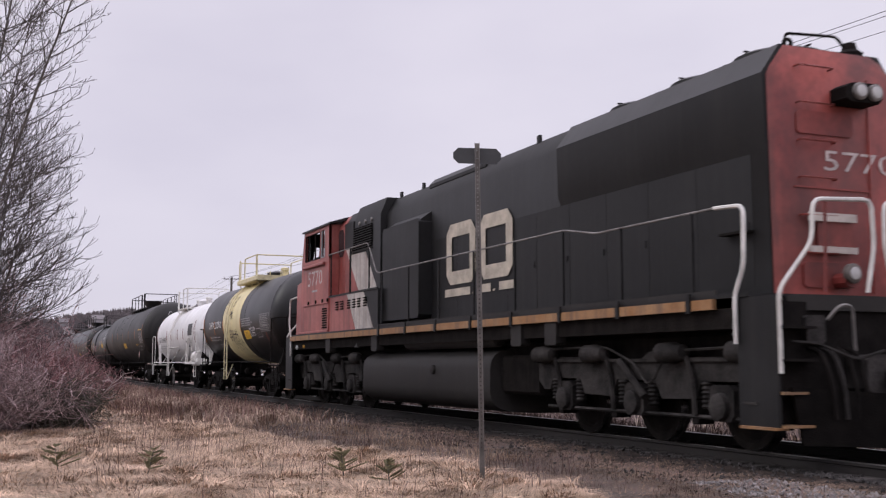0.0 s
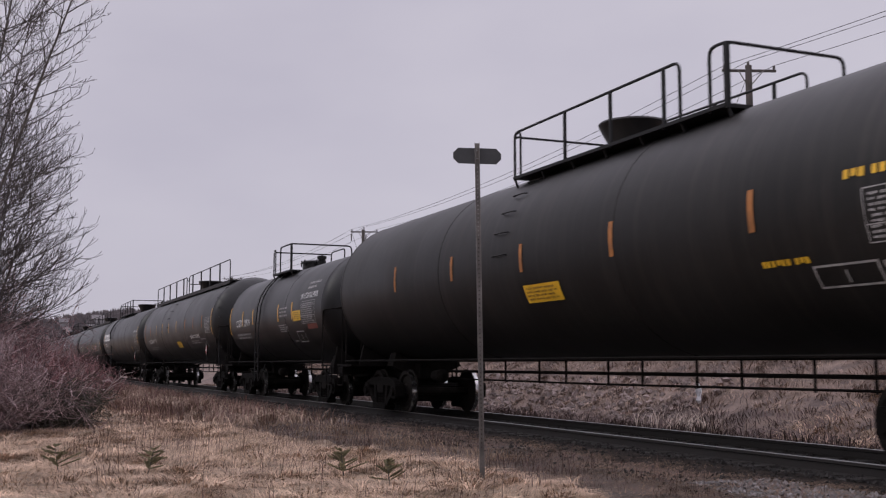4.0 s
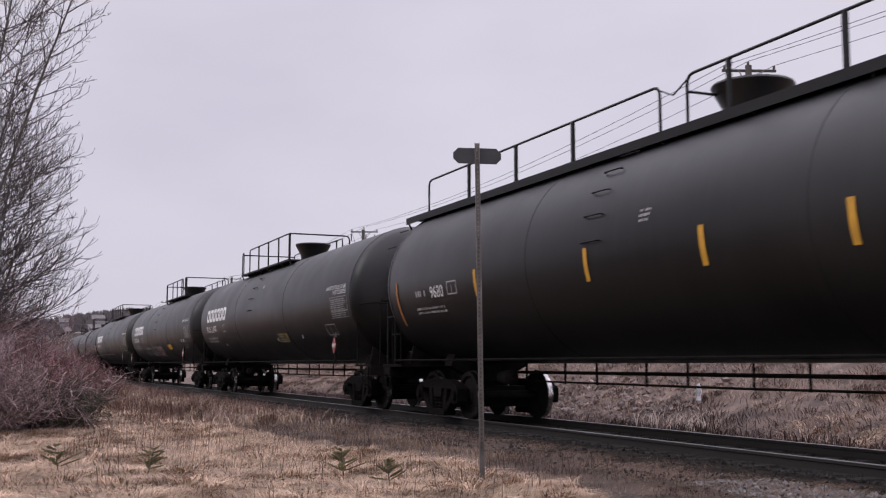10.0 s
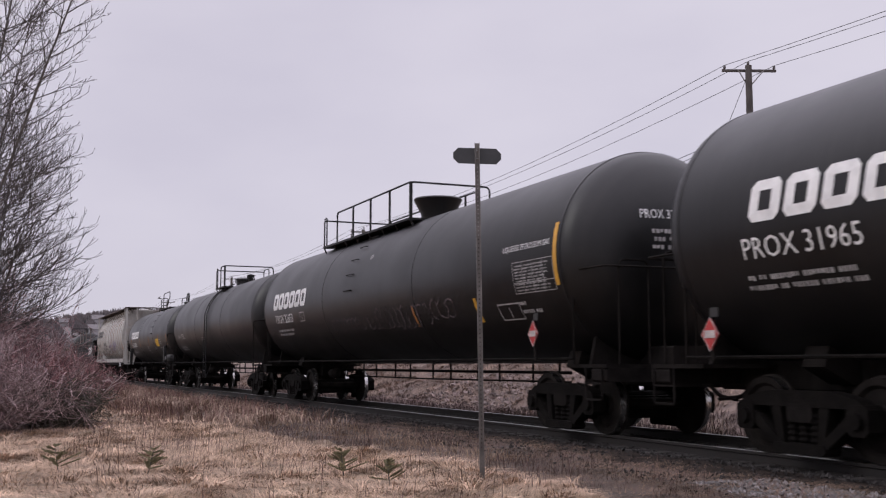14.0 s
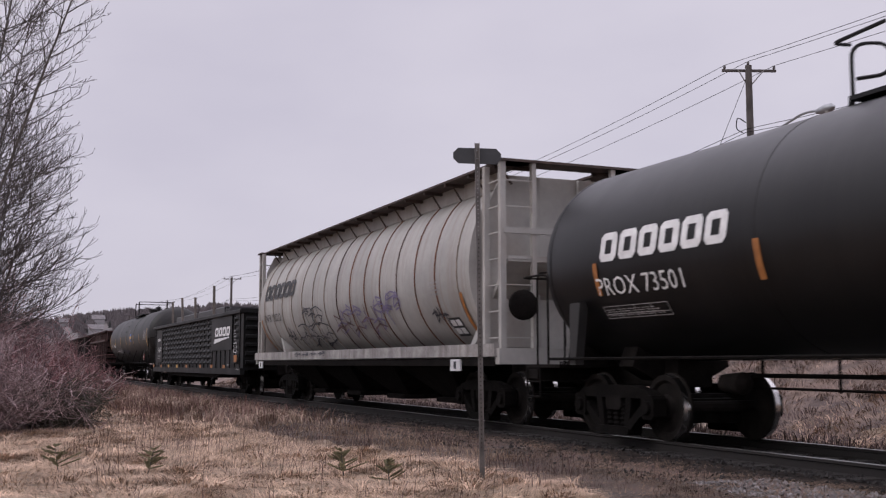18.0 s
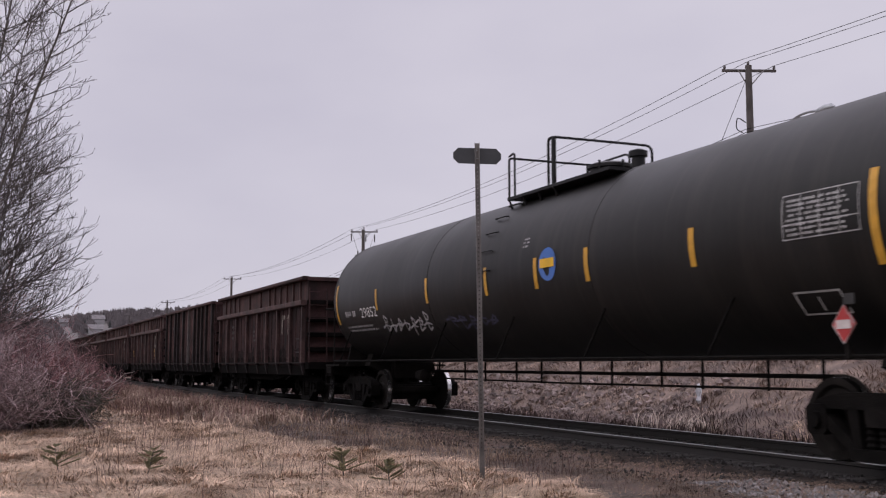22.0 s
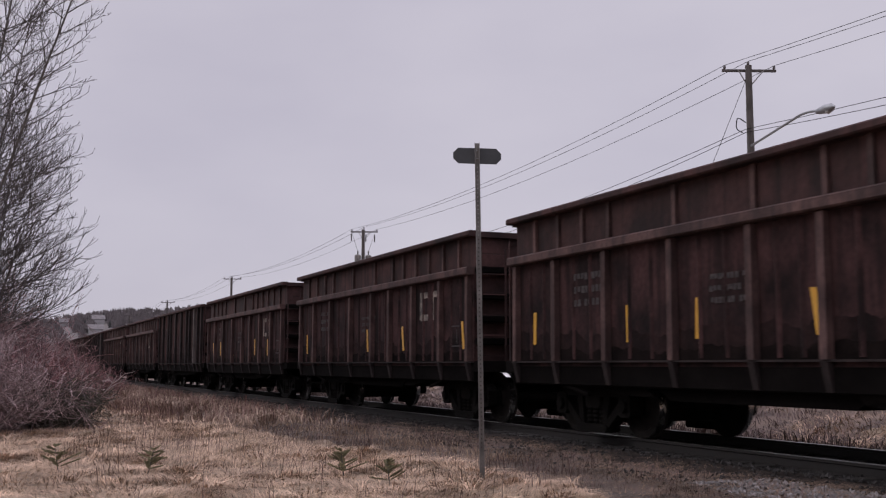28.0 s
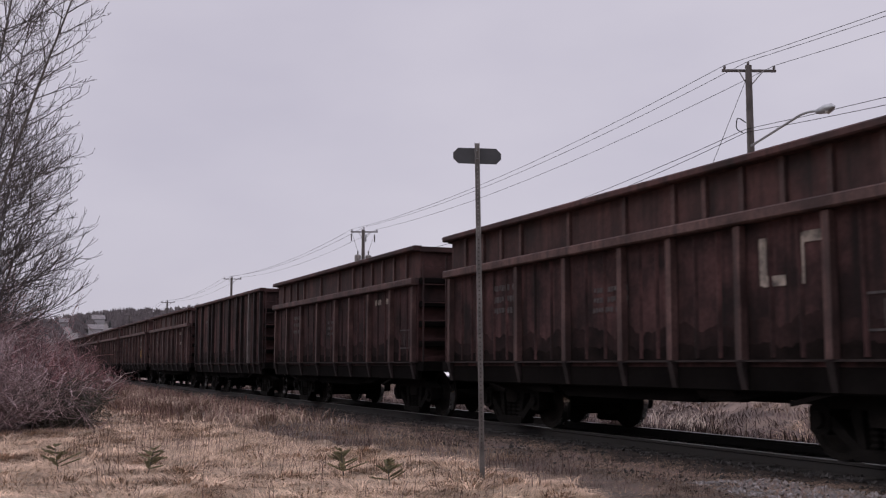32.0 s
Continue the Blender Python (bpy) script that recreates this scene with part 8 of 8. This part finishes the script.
for i in range(9):
    shrub(rs.uniform(-36, -24), rs.uniform(-10.8, -9.4), rs.uniform(1.9, 2.7), 180 + i, GREYSTEM if i % 2 else REDSTEM, 30, GREY_LABEL if i % 2 else RED_LABEL, 0)
for i in range(12):
    shrub(rs.uniform(-52, -32), rs.uniform(-8.2, -5.2), rs.uniform(0.8, 1.6), 140 + i, REDSTEM, 20, RED_LABEL, 0)
for x, y, hgt, seed, lean in ((-21.5, -7.72, 1.25, 3, (0.0, 0.35)), (-19.5, -9.1, 1.2, 4, (0.2, -0.7)), (-18.6, -9.0, 0.8, 6, (0.3, 0.9)), (-20.5, -8.9, 1.5, 9, (0.1, -0.4)), (-22.5, -8.3, 1.3, 12, (0.0, 0.6)), (-18.2, -9.3, 0.9, 15, (0.2, 0.8)), (-19.0, -8.95, 1.0, 18, (0.1, -0.9))):
    snag(x, y, 0.0, hgt, seed, lean)


def young_fir(x, y, height, seed):
    rng = random.Random(seed)
    t = thing("young_fir", "small green fir seedling in dry grass", "fir tree", "fir seedlings")
    z = profile_z(x, y)
    lean = rng.uniform(-0.25, 0.25)
    part("trunk", Geo().tube([(x, y, z - 0.03), (x, y + lean * height, z + height)], 0.008, 5, 0.003), BARK, t)
    for k in range(7):
        f = 0.28 + 0.72 * k / 6
        for q in range(rng.choice((2, 2, 3))):
            a = rng.uniform(0, 6.28)
            ln = height * rng.uniform(0.55, 1.0) * (1.25 - f)
            d = Vector((math.cos(a), math.sin(a), rng.uniform(0.12, 0.65))).normalized()
            o = Vector((x, y + lean * height * f, z + height * f))
            g = Geo().tube([o, o + d * ln], 0.003, 3)
            for i in range(20):
                s = o + d * ln * (0.12 + 0.88 * i / 19)
                for sg in (-1, 1):
                    e = (d * 0.6 + Vector((-d.y, d.x, 0)) * sg + Vector((0, 0, rng.uniform(-0.1, 0.5)))).normalized() * (0.022 + 0.05 * height)
                    w = Vector((0, 0, 0.0075))
                    g.add([s - w, s + w, s + e], [(0, 1, 2)])
            part("twig", g, NEEDLE, t, angle=0)
    return t


for x, y, hgt, seed in ((-12.17, -8.66, 0.30, 1), (-10.72, -7.96, 0.25, 2), (-10.10, -6.18, 0.27, 3), (-9.30, -6.00, 0.24, 4), (-20.9, -8.0, 0.75, 5), (-20.3, -8.3, 0.6, 6)):
    young_fir(x, y, hgt, seed)


# ---- sign post ----
def build_sign():
    t = thing("track_sign", "dark sign plate seen from behind on a perforated steel post", "sign")
    x, y = -9.36, -5.05
    z = profile_z(x, y)
    side = Vector((0.3926, 0.9197, 0.0))
    fwd = Vector((-0.9197, 0.3926, 0.0))
    lean = -0.012

    def at(a, d, h):
        return Vector((x, y, z)) + side * (a + lean * h) + fwd * d + Vector((0, 0, h))

    ring = [(-0.024, -0.03), (-0.018, -0.03), (-0.018, 0.0), (0.018, 0.0), (0.018, -0.03), (0.024, -0.03), (0.024, 0.006), (-0.024, 0.006)]
    vs = [at(a, d, h) for h in (-0.1, 3.24) for a, d in ring]
    g = Geo().add(vs, [(i, (i + 1) % 8, (i + 1) % 8 + 8, i + 8) for i in range(8)] + [tuple(range(7, -1, -1)), tuple(range(8, 16))])
    part("post", g, GALV, t)
    for i in range(66):
        h = 0.3 + i * 0.0415
        part("punched_hole", Geo().add([at(0.006 * math.cos(q), -0.004, h + 0.008 * math.sin(q)) for q in [k * math.pi / 3 for k in range(6)]], [(0, 1, 2, 3, 4, 5)]), LETTER_DIM if h > 2.3 else HOLE, t, angle=0)
    w, hh, c = 0.235, 0.078, 0.05
    ring = [(-w, -hh + c), (-w + c, -hh), (w - c, -hh), (w, -hh + c), (w, hh - c), (w - c, hh), (-w + c, hh), (-w, hh - c)]
    vs = [at(a, 0.008, 3.115 + b - 0.03 * a) for a, b in ring] + [at(a, 0.013, 3.115 + b - 0.03 * a) for a, b in ring]
    part("plate", Geo().add(vs, [tuple(range(8)), tuple(range(15, 7, -1))] + [(i, (i + 1) % 8 + 0, (i + 1) % 8 + 8, i + 8) for i in range(8)]), SIGN_BACK, t)
    for a in (3.08, 3.16):
        part("bolt", Geo().lathe([(0, 0.012), (0.01, 0.012)], "z", tuple(at(0, -0.002, a)), n=6), ALU, t)


build_sign()


# ---- utility poles, wires, street lamp ----
POLES = ((-31.6, 16.5, 12.2), (-76.1, 16.5, 11.15), (-122.9, 16.5, 11.0), (-170.0, 16.5, 10.8), (-217.0, 16.5, 10.6), (13.0, 16.5, 12.6))


def utility_pole(x, y, top, i):
    p = thing("utility_pole", "weathered wooden utility pole with a cross-arm", "utility pole", "poles along the road")
    z = 1.5
    part("pole", Geo().tube([(x, y, z), (x, y, top)], 0.17, 10, 0.12), POLE_WOOD, p)
    d = Vector((-0.30, -0.76, 0))
    c = Vector((x, y + 0.12, top - 0.16))
    part("cross_arm", Geo().tube([c - d * 1.25 - Vector((0.12, 0, 0)), c + d * 1.25 - Vector((0.12, 0, 0))], 0.065, 4), POLE_WOOD, p)
    for s in (-1, 1):
        part("arm_brace", Geo().tube([c + d * 0.6 * s, Vector((x, y, top - 0.85))], 0.02, 4), GALV, p)
    for s in (-1.15, 0.05, 1.15):
        o = c + d * s
        part("insulator", Geo().lathe([(0.05, 0.03), (0.09, 0.055), (0.13, 0.05), (0.17, 0.055), (0.20, 0.03)], "z", (o.x - 0.1, o.y, o.z if abs(s) > 0.5 else top), n=10), INSULATOR, p)
    if i == 1:
        for s in (-1, 1):
            part("transformer", Geo().lathe([(-1.9, 0.05), (-1.85, 0.24), (-1.25, 0.24), (-1.18, 0.18), (-1.15, 0.05)], "z", (x, y + s * 0.42, top - 0.75), n=14), GALV, p, "grey transformer can")
            part("bushing", Geo().lathe([(-1.15, 0.05), (-0.95, 0.06), (-0.85, 0.03)], "z", (x, y + s * 0.42, top - 0.75), n=8), INSULATOR, p)
            part("drop_lead", Geo().tube([(x, y + s * 0.9, top - 0.3), (x, y + s * 0.45, top - 1.6)], 0.012, 3), UNDER, p)
        for s in (-0.9, 0.25, 0.95):
            part("cutout_fuse", Geo().tube([(x - 0.1, y + s, top - 0.35), (x - 0.15, y + s, top - 0.9)], 0.05, 6), INSULATOR, p)
    if i == 0:
        part("drip_loop", Geo().tube(bend([(x, y - 0.2, top - 2.2), (x, y - 0.6, top - 2.0), (x, y - 0.65, top - 2.5), (x, y - 0.35, top - 2.6)], 0.2), 0.02, 4), UNDER, p)
        part("splice_box", Geo().bevel_box(x - 0.1, x + 0.9, y - 0.3, y - 0.1, 6.6, 7.0, 0.05), ALU, p)
    return p


for i, (x, y, top) in enumerate(POLES):
    utility_pole(x, y, top, i)


def wire(a, b, sag, r=0.016):
    pts = [Vector(a).lerp(Vector(b), k / 14) - Vector((0, 0, sag * 4 * (k / 14) * (1 - k / 14))) for k in range(15)]
    ob = new("power_line", Geo().tube(pts, r, 4).mesh("power_line", UNDER, 60))
    tagged(ob, "thin dark overhead wire between poles", "wire", "overhead wires")


ORDER = [POLES[5], POLES[0], POLES[1], POLES[2], POLES[3], POLES[4]]
for (xa, ya, ta), (xb, yb, tb) in zip(ORDER, ORDER[1:]):
    for s in (-1.15, 0.05, 1.15):
        fa = 0.20 if abs(s) < 0.5 else 0.04
        wire((xa - 0.1 - s * 0.30, ya + 0.12 - s * 0.76, ta + fa), (xb - 0.1 - s * 0.30, yb + 0.12 - s * 0.76, tb + fa), 0.7, 0.0105)
    for k in range(2):
        wire((xa, ya - 0.2, ta - 2.45 - 0.12 * k), (xb, yb - 0.2, tb - 2.45 - 0.12 * k), 0.8 + 0.25 * k, 0.012)
    for k in range(3):
        wire((xa, ya - 0.2, ta - 3.72 - 0.16 * k), (xb, yb - 0.2, tb - 3.72 - 0.16 * k), 0.35 + 0.05 * k, 0.020)
wire((-31.6, 16.4, 11.7), (-35.0, 13.6, 1.5), 0.0, 0.010)


def street_lamp():
    t = thing("street_lamp", "grey curved-arm street lamp fixed to the pole", "street lamp")
    b = Vector((-31.45, 16.4, 9.10))
    e = Vector((-27.45, 16.0, 9.52))
    part("arm", Geo().tube(bend([b, Vector((-28.25, 16.05, 9.62)), e], 0.5, 5), 0.045, 6), ALU, t)
    part("lamp_head", Geo().lathe([(-0.35, 0.05), (-0.25, 0.10), (0.1, 0.16), (0.35, 0.14), (0.5, 0.03)], "x", tuple(e + Vector((0.2, 0, -0.02))), n=12), ALU, t)
    part("lens", Geo().lathe([(-0.16, 0.02), (-0.12, 0.10), (-0.02, 0.13)], "z", tuple(e + Vector((0.4, 0, -0.05))), n=12), LENS, t)


street_lamp()


# ---- far hill with woods and houses ----
HOUSES = ((41, 1.0, 6), (63, 0.95, 8), (57, 0.62, 9))


def far_hill():
    rng = random.Random(9)
    X0 = -640.0
    g = Geo()
    rows_y = [-160 + 6 * i for i in range(110)]

    def crest(y):
        return 31.5 + 3 * noise.noise(Vector((y * 0.02, 2.0, 0))) + 0.115 * (max(-30.0, min(150.0, y)) - 47)

    def slope(dx):
        for (xa, fa), (xb, fb) in zip(cols, cols[1:]):
            if xa <= dx <= xb:
                return fa + (fb - fa) * (dx - xa) / (xb - xa)
        return 1.0

    cols = [(0, 0.0), (30, 0.25), (70, 0.5), (120, 0.78), (170, 0.95), (210, 1.0), (320, 0.9)]
    vs = [Vector((X0 - dx, y, crest(y) * f + noise.noise(Vector((y * 0.05, dx * 0.05, 1))) * 1.2)) for y in rows_y for dx, f in cols]
    n = len(cols)
    g.add(vs, [(i * n + j, i * n + j + 1, (i + 1) * n + j + 1, (i + 1) * n + j) for i in range(len(rows_y) - 1) for j in range(n - 1)])
    ob = new("hill", g.mesh("hill", mat("hazy_hillside", (0.125, 0.112, 0.112), 0.95, vary=0.25, scale=0.03, second=(0.16, 0.142, 0.135)), 60))
    tagged(ob, "distant low hill of bare woods", "hill", kind="structure")
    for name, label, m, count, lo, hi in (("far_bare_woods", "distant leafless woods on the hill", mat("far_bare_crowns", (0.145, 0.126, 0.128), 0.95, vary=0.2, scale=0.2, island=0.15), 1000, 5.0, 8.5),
                                          ("far_conifers", "distant dark conifers on the hill", mat("far_conifer", (0.045, 0.046, 0.045), 0.95, vary=0.3, scale=0.2, island=0.3), 70, 5.0, 7.5)):
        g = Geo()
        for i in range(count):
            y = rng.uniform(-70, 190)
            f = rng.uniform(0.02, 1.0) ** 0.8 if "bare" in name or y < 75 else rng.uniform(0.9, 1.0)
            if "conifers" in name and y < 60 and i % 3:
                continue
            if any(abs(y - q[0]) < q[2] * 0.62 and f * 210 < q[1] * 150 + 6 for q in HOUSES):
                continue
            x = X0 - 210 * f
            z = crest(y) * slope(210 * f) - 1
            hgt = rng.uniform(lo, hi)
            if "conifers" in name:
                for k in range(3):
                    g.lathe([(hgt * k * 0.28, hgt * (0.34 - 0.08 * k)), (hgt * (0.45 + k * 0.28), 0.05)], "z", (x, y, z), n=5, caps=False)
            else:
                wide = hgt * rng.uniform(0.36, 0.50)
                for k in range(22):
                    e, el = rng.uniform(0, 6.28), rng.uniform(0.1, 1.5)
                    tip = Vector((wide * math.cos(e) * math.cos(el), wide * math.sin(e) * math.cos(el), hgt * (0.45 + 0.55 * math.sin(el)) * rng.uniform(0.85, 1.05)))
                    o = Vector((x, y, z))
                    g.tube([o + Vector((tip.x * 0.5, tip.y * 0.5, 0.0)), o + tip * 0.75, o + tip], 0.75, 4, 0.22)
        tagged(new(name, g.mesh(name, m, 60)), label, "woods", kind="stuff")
    wall_m = mat("far_house_siding", (0.36, 0.345, 0.35), 0.8, vary=0.1, scale=0.5, per_object=0.4)
    roof_m = mat("far_house_roof", (0.155, 0.142, 0.145), 0.9, vary=0.2, scale=0.5, per_object=0.4)
    for y, f, w in HOUSES:
        hs = thing("house", "small distant pale house on the hill", "house", "houses on the hill")
        x = X0 - 150 * f
        z = crest(y) * slope(150 * f) - 1.2
        part("wall", Geo().box(x - 5, x + 5, y - w / 2, y + w / 2, z - 3, z + 4.2), wall_m, hs)
        part("roof", Geo().prism([(x - 5.6, z + 4.2), (x + 5.6, z + 4.2), (x, z + 7.4)], "y", y - w / 2 - 0.5, y + w / 2 + 0.5), roof_m, hs)



far_hill()
motions()
